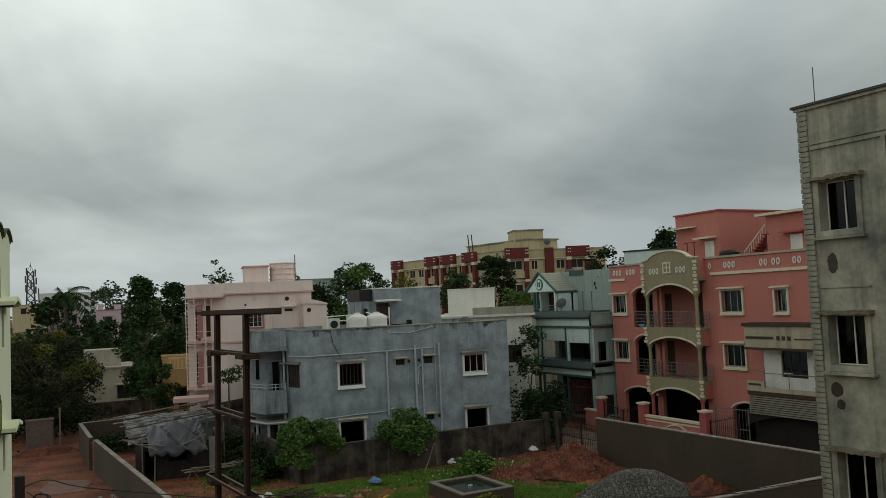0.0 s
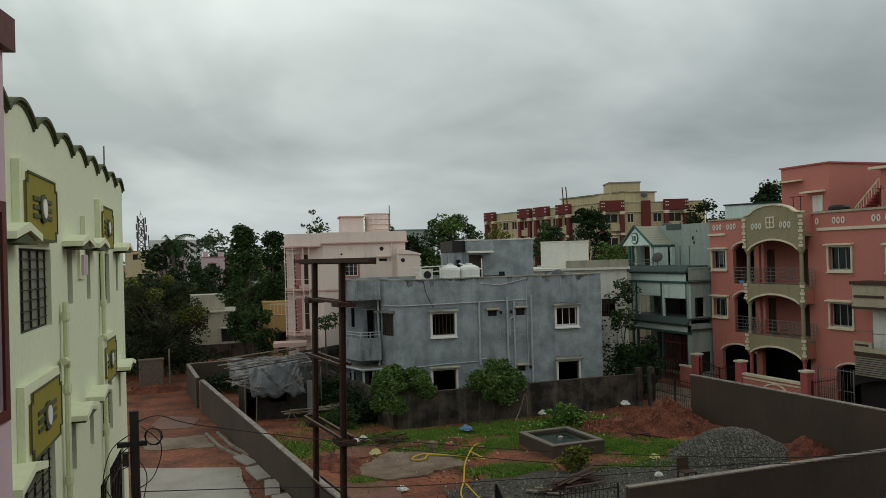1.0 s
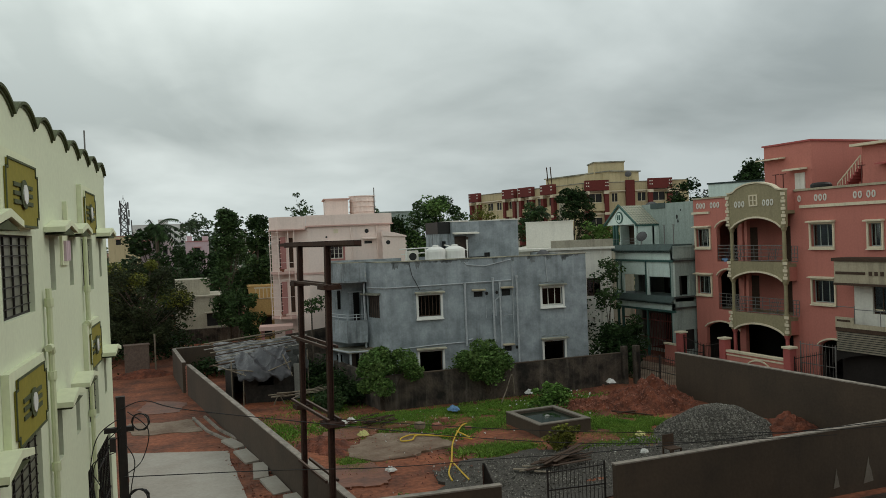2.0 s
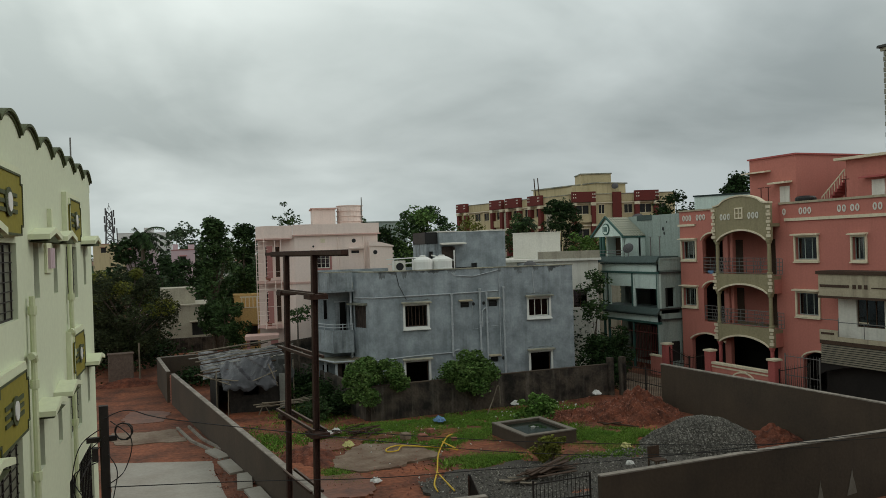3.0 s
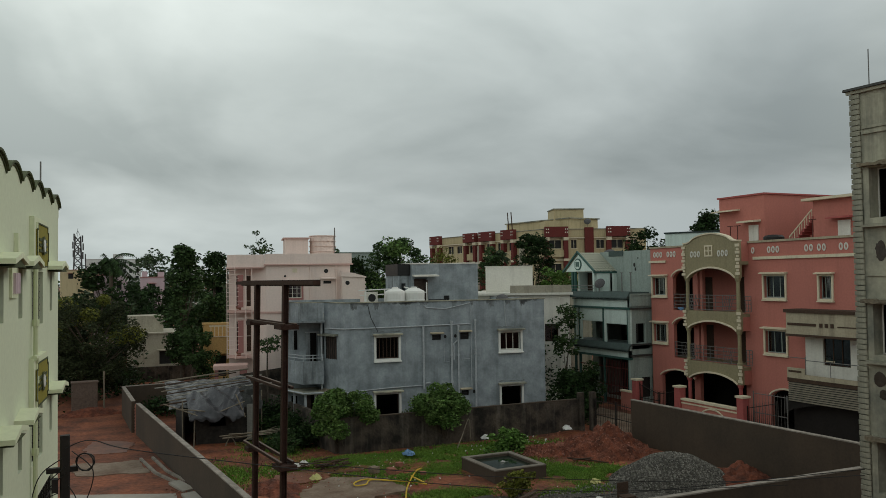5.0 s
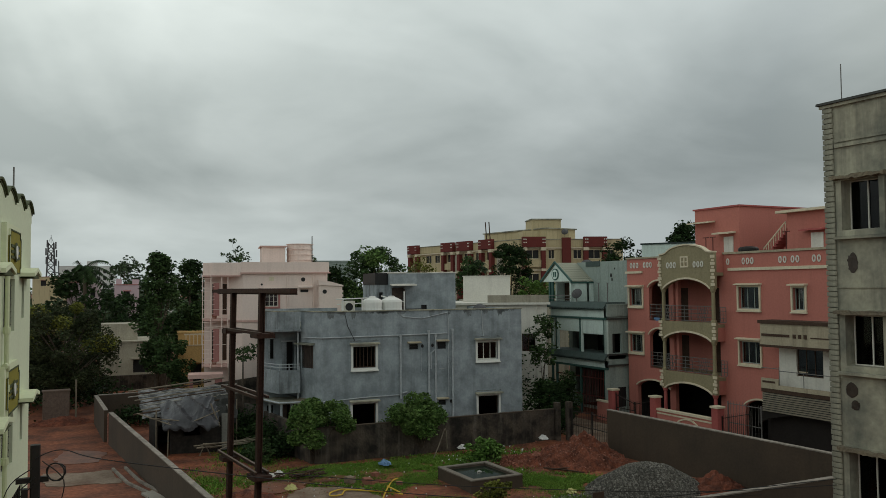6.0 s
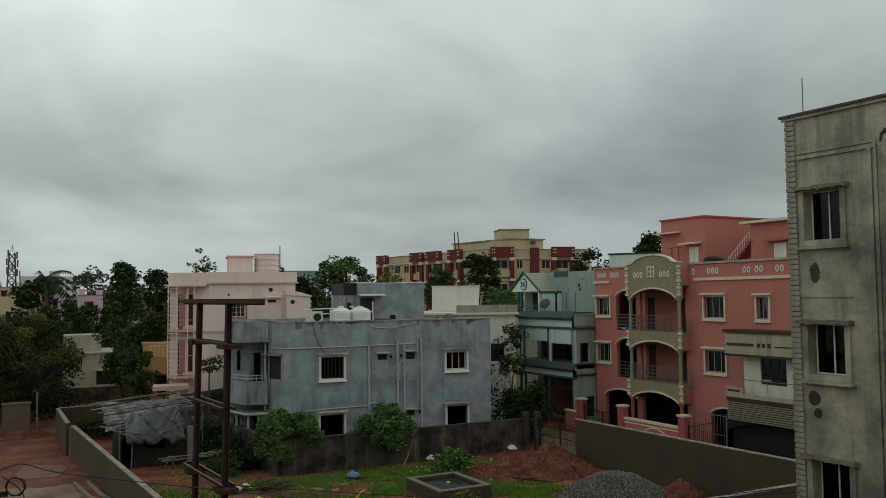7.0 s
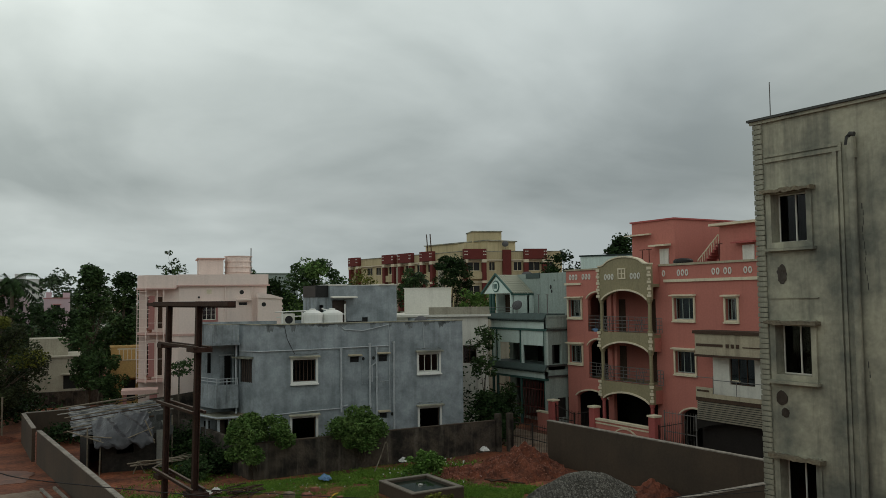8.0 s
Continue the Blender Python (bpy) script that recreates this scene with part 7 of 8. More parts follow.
# papaya in front of the blush house
pap = thing("papaya_tree", pose(12.15, 50.8, 0), "slender papaya tree with drooping leaves", "tree")
part("trunk", MB().tube([(0, 0, 0), (-0.12, 0, 2.6), (-0.1, 0, 4.75)], 0.07, 7, 0.04), M["bark"], pap)
pr = np.random.RandomState(8)
for i in range(13):
    a, r, z = i * 2.4, pr.uniform(0.28, 0.6), 4.75 + pr.uniform(-0.35, 0.4)
    end = Vector((math.cos(a) * r, math.sin(a) * r, z - 0.15))
    stalk = MB().tube([(-0.1, 0, 4.7), (end.x * 0.6, end.y * 0.6, z + 0.12), end], 0.015, 4)
    lm = MB()
    leaves(lm, [end + Vector((pr.normal() * 0.14, pr.normal() * 0.14, pr.normal() * 0.08)) for _ in range(16)], 0.26, pr)
    p = part("leaf", lm, M["leaf_mid"], pap)
    part("stalk", stalk, M["leaf_mid"], p)


def palm(x, y, h, label, seed, spread=3.6):
    t = thing("palm_tree", pose(x, y, 0), label, "palm tree")
    r2 = np.random.RandomState(seed)
    part("trunk", MB().tube([(0, 0, 0), (0.2, 0, h * 0.5), (0.1, 0, h)], 0.28, 8, 0.2), M["bark"], t)
    for i in range(18):
        a, up = i * 2.399, r2.uniform(0.1, 1.5)
        fr = MB()
        pts = [Vector((math.cos(a) * spread * s * 0.75 + 0.45 * spread * s * s, math.sin(a) * spread * s, h + spread * (up * s - 0.95 * s * s))) for s in np.linspace(0, 1, 9)]
        fr.tube(pts, 0.05, 4, 0.02)
        for p, q in zip(pts[1:], pts[2:]):
            side = (q - p).cross(Vector((0, 0, 1))).normalized()
            for s in (-1, 1):
                for f in (0.0, 0.5):
                    b = p.lerp(q, f)
                    fr.poly([b, b + (q - p) * 0.5, b + side * s * 0.75 + Vector((0, 0, -0.45)) + (q - p) * 0.6])
        part("frond", fr, M["leaf"], t)


palm(6.5, 110, 11.0, "tall coconut palm with windblown fronds", 3, 2.5)
palm(44.4, 80.5, 10.6, "small palm before the apartments", 6, 1.6)
palm(22.6, 80, 10.0, "small palm behind the blush house", 9, 1.9)

# distant belt of greenery towards the horizon
fr = np.random.RandomState(33)
belt = MB()
for _ in range(330):
    a, d = radians(fr.uniform(-12, 62)), fr.uniform(95, 420)
    cx, cy = d * math.sin(a), d * math.cos(a)
    if 44 < cx < 80 and 78 < cy < 124:
        continue
    hh, rr = fr.uniform(4.5, 8.2) + d * 0.004, fr.uniform(2.2, 4.5) * (1 + d / 400)
    p = fr.normal(size=(110, 3))
    p = p / np.linalg.norm(p, axis=1)[:, None] * (fr.uniform(0.3, 1, 110) ** 0.4)[:, None]
    leaves(belt, p * np.array((rr, rr, hh * 0.5)) + np.array((cx, cy, hh * 0.5)), 0.9 + d * 0.003, fr)
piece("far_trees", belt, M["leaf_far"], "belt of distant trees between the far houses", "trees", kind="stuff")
near = MB()
for cx, cy, rr, hh in ((13.3, 62, 2, 3), (5.0, 73, 2.0, 1.8), (3.5, 72, 3, 3.2), (-1.5, 58, 2, 3), (30.5, 47.5, 1.3, 4.2), (30, 52, 2, 4), (19, 62, 3, 5), (33, 70, 5, 6), (40, 66, 5, 6), (24, 60, 3, 5), (27.3, 41.5, 1.0, 2.6), (28.0, 40.2, 0.7, 1.6),
                       (10.8, 52, 1.5, 1.6), (9.5, 55, 2, 1.8), (6.6, 56, 1.6, 1.2), (11.6, 47.5, 0.7, 1.5), (11.2, 50, 1, 1.3), (11.4, 45, 0.8, 1.2), (11.0, 42, 1.0, 0.9), (11.9, 46.5, 0.6, 2.0), (11.7, 44, 0.7, 1.5), (11.9, 41.5, 0.6, 1.3), (10.2, 45.5, 0.9, 1.1), (3.5, 68, 4, 1.4), (-1, 68, 3, 5), (1, 90, 8, 5.5), (14, 95, 7, 6), (24, 100, 8, 6.5), (36, 98, 8, 7), (8.0, 88, 4, 4.5)):
    p = fr.normal(size=(900, 3))
    p = p / np.linalg.norm(p, axis=1)[:, None] * (fr.uniform(0.1, 1, 900) ** 0.4)[:, None]
    leaves(near, p * np.array((rr, rr, hh * 0.5)) * (1 + 0.25 * fr.normal(size=(900, 1))) + np.array((cx, cy, hh * 0.5)), 0.16 + rr * 0.05, fr)
piece("undergrowth", near, M["leaf"], "tangled undergrowth between the houses", "shrubs", kind="stuff")

bush("shrub", 13.1, 39.15, 1.75, 2.1, 1.05, "rounded green shrub over the old wall", M["leaf_shrub"], 39, leaf=0.17, n=13000)
bush("shrub", 18.35, 38.85, 1.85, 2.05, 1.05, "rounded green shrub over the old wall", M["leaf_shrub"], 32, leaf=0.17, n=11500)
bush("shrub", 19.9, 35.0, 1.0, 1.3, 0.0, "young bright shrub behind the tank", M["leaf_bright"], 34, leaf=0.2, n=1900)
bush("shrub", 16.6, 28.1, 0.85, 1.1, 0.0, "thin weedy shrub at the tank's corner", M["leaf_yellow"], 35, leaf=0.15, n=1100)
bush("shrub", 20.6, 36.3, 0.7, 0.8, 0.0, "low weed in the red soil", M["leaf_bright"], 36, leaf=0.14, n=600)
bush("shrub", 10.4, 40.6, 0.8, 0.9, 0.0, "low weeds by the old wall", M["leaf_mid"], 37, leaf=0.16, n=900)
bush("shrub", 7.7, 22.3, 0.3, 1.5, 0.0, "small weed inside the front wall", M["leaf_bright"], 38, leaf=0.14, n=300)

# leaves on the blush house's roof terrace
rt = tree("potted_tree", 13.1, 57.0, 2.5, 1.2, "roof-terrace plant with sparse leaves", M["leaf_mid"], 41, leaf=0.2, clumps=20, per=22, trunk=0.04, low=0.35, clump_r=0.3, base_z=9.5)

# ---------------------------------------------------------------- water tank in the plot
pit = thing("water_pit", pose(16.57, 30.13, 0, 0, 0, 0), "square cement water tank, full of green water", "water tank")
W_, D_, H_, T_ = 2.5, 3.05, 0.58, 0.24
for q in ((0, 0, W_, T_), (0, D_ - T_, W_, D_), (0, T_, T_, D_ - T_), (W_ - T_, T_, W_, D_ - T_)):
    part("wall", MB().box(q[0], q[1], -0.3, q[2], q[3], H_ - 0.04), M["wall_brown"], pit)
    part("rim", MB().box(q[0] - (0.02 if q[0] == 0 else 0), q[1] - (0.02 if q[1] == 0 else 0), H_ - 0.038, q[2], q[3], H_ + 0.01), M["pit_rim"], pit)
part("water", MB().box(T_ + 0.003, T_ + 0.003, 0.0, W_ - T_ - 0.003, D_ - T_ - 0.003, 0.45), M["water"], pit, "still dark green water")
fl = MB()
leaves(fl, [(1.4 + 0.1 * i, 1.7 + 0.07 * (i % 3), 0.69) for i in range(4)], 0.22, np.random.RandomState(2))
piece("floating_litter", fl, M["litter_white"], "white scrap floating in the tank", "litter", pose(16.4, 30.07, -0.21))

# ---------------------------------------------------------------- steel double pole
hp = thing("double_pole", pose(4.37, 17.42, 0, 1.1, 0, 93.6), "rusted steel double pole with cross channels", "utility pole")


def joist(x, y, z0, z1, w=0.12):
    return MB().box(x - w / 2, y - w / 2, z0, x + w / 2, y - w / 2 + 0.018, z1).box(x - w / 2, y + w / 2 - 0.018, z0, x + w / 2, y + w / 2, z1).box(x - 0.01, y - w / 2 + 0.02, z0, x + 0.01, y + w / 2 - 0.02, z1)


part("pole", joist(0.0, 0, -0.3, 8.6), M["steel"], hp)
part("pole", joist(2.09, 0, -0.3, 8.6), M["steel"], hp)
part("top_beam", MB().box(-1.9, -0.07, 8.5, 3.75, 0.07, 8.58).box(-1.9, -0.085, 8.47, 3.75, -0.072, 8.6), M["steel"], hp)
for z, lo, hi in ((7.62, -0.35, 2.4), (6.28, -0.15, 2.45), (4.72, -0.25, 2.6), (3.35, 0.0, 2.1)):
    for s in (-1, 1):
        y = s * 0.13
        ch = part("channel", MB().box(lo, y - 0.025, z, hi, y + 0.025, z + 0.05), M["steel"], hp)
        # lighter strip along the top of each channel
        part("channel_edge", MB().box(lo, y - 0.025, z + 0.052, hi, y + 0.025, z + 0.06), M["steel_edge"], ch)
for z in (7.55, 4.6):
    part("clamp", MB().box(-0.32, -0.2, z, 0.14, 0.2, z + 0.1), M["steel"], hp)
    part("clamp", MB().box(1.97, -0.2, z, 2.3, 0.2, z + 0.1), M["steel"], hp)

# ---------------------------------------------------------------- service pole, cables
sp = thing("service_pole", pose(0.2, 15.0, 0), "black iron service pole hung with cables", "utility pole")
part("pole", MB().box(-0.075, -0.075, -0.2, 0.075, 0.075, 6.1, 0.02), M["iron"], sp)
part("cross_arm", MB().box(-0.28, -0.05, 5.5, 0.2, 0.05, 5.58).box(-0.2, -0.14, 5.2, -0.102, 0.0, 5.42), M["iron"], sp)


def coil(name, m, r, turns, label, seed):
    r2 = np.random.RandomState(seed)
    pts = [(r * (1 + 0.12 * math.sin(1.7 * a)) * math.cos(a), 0.05 * math.sin(a * 0.7), r * (1 + 0.1 * math.cos(2.3 * a)) * math.sin(a)) for a in np.linspace(0, 6.28 * turns, 14 * turns)]
    return piece(name, MB().tube(pts, 0.012, 5), M["black"], label, "cable", m)


coil("cable_coil", pose(0.42, 14.9, 4.35), 0.16, 4, "coil of black cable on the pole", 1)
coil("cable_coil", pose(0.5, 14.9, 5.65), 0.14, 2, "loose loops of black cable at the pole", 2)
for i, pts in enumerate((
        [(0.2, 14.9, 5.9), (0.6, 15.0, 5.98), (1.3, 15.24, 5.7), (3.98, 15.5, 5.05), (7.72, 15.71, 4.22), (11.21, 15.34, 3.75), (16.0, 14.5, 3.5)],
        [(0.2, 14.9, 4.75), (2.61, 15.28, 4.41), (5.0, 15.3, 4.12), (7.49, 15.26, 3.95), (10.5, 14.8, 3.85), (16.0, 12.4, 4.3)],
        [(0.2, 14.9, 5.6), (-0.15, 14.9, 5.2), (-0.1, 14.9, 4.4), (0.05, 14.9, 3.0)],
        [(0.2, 14.88, 5.5), (-0.25, 14.88, 5.0), (-0.2, 14.88, 4.2), (0.1, 14.88, 3.7)],
        [(0.3, 14.88, 5.85), (0.62, 14.88, 5.5), (0.5, 14.88, 5.0), (0.25, 14.88, 4.8)],
        [(0.15, 14.85, 5.75), (-0.2, 14.85, 5.45), (-0.32, 14.85, 4.7), (-0.1, 14.85, 4.1), (0.1, 14.85, 3.2)],
        [(0.1, 14.86, 5.2), (-0.3, 14.86, 5.0), (-0.12, 14.86, 4.5), (-0.28, 14.86, 3.9), (0.0, 14.86, 2.8)],
        [(0.25, 14.86, 5.3), (0.38, 14.86, 5.0), (0.3, 14.86, 4.5), (0.2, 14.86, 3.6)],
        [(4.5, 17.3, 4.75), (9.0, 17.0, 4.0), (14.0, 15.0, 3.7), (16.3, 12.2, 4.2)])):
    pp = [Vector(p) for p in pts]
    fine = []
    for k in range(len(pp) - 1):
        p0, p1, p2, p3 = pp[max(0, k - 1)], pp[k], pp[k + 1], pp[min(len(pp) - 1, k + 2)]
        for t in np.linspace(0, 1, 6, endpoint=False):
            fine.append(0.5 * ((2 * p1) + (p2 - p0) * t + (2 * p0 - 5 * p1 + 4 * p2 - p3) * t * t + (3 * p1 - p0 - 3 * p2 + p3) * t ** 3))
    piece("cable", MB().tube(fine + [pp[-1]], 0.009, 5), M["black"], "black service cable strung across the plot", "cable")

# ---------------------------------------------------------------- shed under plastic sheets
sh = thing("shed", pose(5.75, 44.2, 0, 0, 0, -3) @ Matrix.Diagonal((1.16, 1.0, 1.05, 1)), "ramshackle shed roofed with bamboo and grey plastic sheet", "shed")
part("wall", MB().wall(0.3, 3.6, 0, 1.75, 0.08, [(0.4, 0.9, 0.0, 1.5), (1.5, 2.2, 0.9, 1.5)], y=0.5), M["shed_wall"], sh)
part("wall", MB().box(0.3, 0.6, 0, 0.38, 4.6, 1.9), M["shed_wall"], sh)
part("wall", MB().box(3.5, 0.6, 0, 3.58, 4.6, 2.2), M["asbestos"], sh)
part("wall", MB().box(0.3, 4.5, 0, 3.6, 4.6, 2.4), M["tarp_dark"], sh)
part("side_sheet", MB().slope(3.15, 3.55, [(0.4, 0.1), (0.44, 0.1), (0.5, 1.9), (0.46, 1.9)]), M["asbestos"], sh)
part("side_sheet", MB().slope(3.3, 4.0, [(1.6, 1.2), (1.64, 1.2), (1.7, 2.5), (1.66, 2.5)]), M["tarp_dark"], sh)


def sheet(x0, x1, y0, y1, z0, z1, seed, sag=0.12, n=26, folds=4.0):
    """A creased sheet that slopes from z0 at y0 up to z1 at y1."""
    mb, off = MB(), Vector((seed * 2.3, seed, 0))
    for s in (0.0, -0.02):
        for j in range(n + 1):
            for i in range(n + 1):
                u, v = i / n, j / n
                x, y = x0 + (x1 - x0) * u, y0 + (y1 - y0) * v
                z = z0 + (z1 - z0) * v + sag * noise.fractal(Vector((u * folds, v * folds * 1.5, 0)) + off, 0.8, 2.2, 4) - 0.25 * max(0, 0.25 - v) * 4
                x += 0.10 * noise.noise(Vector((v * 5, 0, 2)) + off)
                y += 0.14 * noise.noise(Vector((u * 5, 0, 4)) + off)
                mb.v.append((x, y, z + s))
    m = n + 1
    for q in (0, m * m):
        mb.f += [(q + j * m + i, q + j * m + i + 1, q + (j + 1) * m + i + 1, q + (j + 1) * m + i) for j in range(n) for i in range(n)]
    return mb


part("roof_sheet", sheet(-0.2, 3.9, 1.5, 5.2, 2.05, 2.75, 3, 0.14), M["tarp_white"], sh)
def tarpaulin(x0, x1, n=40):
    """A heavy sheet that sags over the eaves, with long creases running down it."""
    mb = MB()
    for s0 in (0.0, -0.02):
        for j in range(n + 1):
            for i in range(n + 1):
                u, v = i / n, j / n
                crease = abs(noise.noise(Vector((u * 3.2 + v * 1.4, v * 1.1, 6)))) + 0.5 * abs(noise.noise(Vector((u * 7 - v * 3, v * 2.2, 1))))
                y = -0.25 + 2.2 * v ** 1.5 - 0.22 * math.sin(math.pi * u) * math.sin(math.pi * v) + 0.12 * noise.noise(Vector((u * 3, 2, 1)))
                z = 1.48 + 1.1 * v ** 0.75 + 0.18 * math.sin(math.pi * u) * v + 0.16 * (u - 0.5) - 0.42 * crease
                mb.v.append((x0 + (x1 - x0) * (u + 0.03 * noise.noise(Vector((v * 4, u, 8)))), y - 0.12 * crease, z + s0 + 0.1 * noise.noise(Vector((u * 5, 0, 3))) * (1 - v)))
    m = n + 1
    for q in (0, m * m):
        mb.f += [(q + j * m + i, q + j * m + i + 1, q + (j + 1) * m + i + 1, q + (j + 1) * m + i) for j in range(n) for i in range(n)]
    return mb


part("tarpaulin", tarpaulin(0.55, 2.95), M["tarp"], sh, "creased grey plastic tarpaulin")
part("roof_sheet", sheet(2.7, 3.9, 0.6, 2.8, 1.9, 2.6, 9, 0.1), M["tarp_dark"], sh)
sr = np.random.RandomState(17)
for i in range(8):
    y = 1.4 + i * 0.5 + sr.uniform(-0.12, 0.12)
    z = 2.2 + 0.11 * i
    tilt = sr.uniform(-0.25, 0.3)
    part("bamboo", MB().tube([(-0.3 + sr.uniform(-0.45, 0.3), y - 0.3 - tilt, z - 0.14), (1.8, y + 0.1, z + 0.06), (4.0 + sr.uniform(-0.9, 0.9), y + 0.5 + tilt, z + 0.22)], sr.uniform(0.025, 0.045), 6), (M["wood_dark"], M["bamboo"], M["roof_bamboo"])[i % 3], sh)
for p, q in (((0.0, -0.2, 2.0), (2.8, 0.3, 1.45)), ((1.2, -0.15, 1.45), (3.0, 0.1, 2.1)), ((0.75, -0.1, 0), (0.8, -0.1, 1.75)), ((-0.5, 0.4, 2.2), (0.9, -0.2, 1.6)), ((2.6, 0.0, 2.5), (3.0, -0.1, 1.35)), ((0.3, 0.3, 0), (0.3, 0.3, 2.3)), ((3.9, 1.0, 0), (3.9, 1.0, 2.5)), ((0.9, -0.05, 1.5), (3.0, -0.1, 1.52))):
    part("bamboo", MB().tube([p, q], 0.03, 6), M["bamboo"], sh)


def sticks(name, x, y, n, length, spread, material, label, seed, z=0.05, turn=0.0, thick=0.035, flat=False):
    t = thing(name, pose(x, y, 0, 0, 0, turn), label, "timber")
    r2 = np.random.RandomState(seed)
    for i in range(n):
        a, L = r2.normal() * (0.12 if flat else 0.35), length * r2.uniform(0.5, 1.1)
        cx, cy, cz = r2.normal() * spread, r2.normal() * spread * 0.7, z + r2.uniform(0, 0.05) + i * 0.014
        d = Vector((math.cos(a), math.sin(a), r2.normal() * 0.06)) * L / 2
        c = Vector((cx, cy, cz))
        if flat:
            s = d.cross(Vector((0, 0, 1))).normalized() * r2.uniform(0.045, 0.085)
            u = Vector((0, 0, 0.025))
            mb = MB().poly([c - d - s + u, c + d - s + u, c + d + s + u, c - d + s + u]).poly([c - d - s, c - d - s + u, c - d + s + u, c - d + s]).poly([c - d - s, c + d - s, c + d - s + u, c - d - s + u]).poly([c + d + s, c - d + s, c - d + s + u, c + d + s + u])
            part("plank", mb, material, t)
        else:
            part("stick", MB().tube([c - d, c + d * 0.1 + Vector((0, 0, 0.02)), c + d], thick, 5, thick * 0.7), material, t)
    return t


sticks("pole_stack", 9.6, 43.6, 9, 3.2, 0.35, M["bamboo"], "loose stack of bamboo poles on the soil", 51, 0.5, 8)
for x in (8.4, 10.9):
    for q in (-0.3, 0.3):
        piece("trestle", MB().tube([(x + q, 43.6, 0), (x, 43.65, 0.62)], 0.03, 5).tube([(x, 43.2, 0.5), (x, 44.0, 0.5)], 0.03, 5), M["bamboo"], "rough trestle under the bamboo poles", "trestle", group="trestles")
sticks("stick_heap", 11.3, 36.2, 26, 0.9, 0.42, M["wood_dark"], "heap of broken dark firewood", 52, 0.06, 20)
sticks("plank_stack", 15.2, 26.2, 20, 2.4, 0.3, M["wood_dark"], "pile of weathered planks on the gravel", 53, 0.12, 14, flat=True)
sticks("plank_stack", 13.9, 25.9, 4, 1.2, 0.3, M["bamboo"], "few pale boards beside the plank pile", 54, 0.12, -25, flat=True)
sticks("branch", 22.3, 31.6, 2, 2.4, 0.2, M["wood_dark"], "dark branch lying on the grass", 55, 0.1, -20, thick=0.04)

# ---------------------------------------------------------------- gates of the plot
bar_gate("plot_gate", pose(12.3, 22.0, 0, 0, 0, -8), 1.95, 1.35, 1.42, M["iron"], "black bar gate of the plot, standing open", 0.13)
gp = thing("gate_leaf", pose(10.6, 23.0, 0, 0, 0, -60), "rusted sheet-metal gate leaf, tilted", "gate")
part("leaf", MB().extrude([(0, 0), (0.9, 0), (0.08, 1.55), (0, 1.55)], 0, 0.04), M["iron"], gp)
part("brace", MB().tube([(0.05, -0.03, 0.1), (0.8, -0.03, 0.1)], 0.025, 5).tube([(0.04, -0.03, 0.05), (0.04, -0.03, 1.5)], 0.025, 5), M["steel"], gp)
bar_gate("road_gate", pose(27.3, 38.0, 0, 0, 0, -91), 1.9, 1.75, 1.8, M["iron"], "black bar gate between the old wall and the road wall", 0.15)
bar_gate("road_gate", pose(27.27, 36.1, 0, 0, 0, -91), 1.85, 1.8, 1.75, M["iron"], "black bar gate between the old wall and the road wall", 0.15)
for x, y in ((26.6, 38.35), (27.3, 38.2)):
    piece("gate_pier", MB().box(x - 0.16, y - 0.16, -0.1, x + 0.16, y + 0.16, 2.1, 0.03), M["old_wall"], "dark plastered gate pier", "pier")
piece("road", MB().box(28.2, 10, -0.02, 32.2, 60, 0.035), M["screed"], "narrow muddy cement road before the houses", "road", kind="structure")

# ---------------------------------------------------------------- drain covers, hose, litter
for i, (x, y, a, w, l) in enumerate(((5.05, 33.6, 6, 0.55, 1.9), (5.2, 31.2, -9, 0.55, 1.9), (5.3, 29.0, 4, 0.6, 1.9), (5.5, 26.7, -5, 0.55, 1.8), (4.9, 36.0, 14, 0.5, 1.6))):
    piece("drain_cover", MB().box(-w / 2, -l / 2, 0.02, w / 2, l / 2, 0.11, 0.02), M["slab"], "grey cement drain cover beside the wall", "drain cover", pose(x, y, 0, 2, -3, a), group="drain covers")
for (a, b), (c, d) in (((3.9, 42.6), (4.2, 39.2)), ((4.2, 39.2), (4.85, 36.6)), ((4.45, 42.6), (4.7, 39.4)), ((4.7, 39.4), (5.2, 36.8))):
    v = Vector((c - a, d - b, 0))
    piece("drain_wall", MB().box(0, -0.06, -0.1, v.length, 0.06, 0.10, 0.01), M["coping"], "low cement side of the open drain", "drain", pose(a, b, 0, 0, 0, math.degrees(math.atan2(v.y, v.x))), kind="structure")


def hose(pts, r, material, label):
    pp = [Vector((x, y, z)) for x, y, z in pts]
    fine = []
    for k in range(len(pp) - 1):
        p0, p1, p2, p3 = pp[max(0, k - 1)], pp[k], pp[k + 1], pp[min(len(pp) - 1, k + 2)]
        for t in np.linspace(0, 1, 7, endpoint=False):
            fine.append(0.5 * ((2 * p1) + (p2 - p0) * t + (2 * p0 - 5 * p1 + 4 * p2 - p3) * t * t + (3 * p1 - p0 - 3 * p2 + p3) * t ** 3))
    return piece("hose", MB().tube(fine + [pp[-1]], r, 6), material, label, "hose")


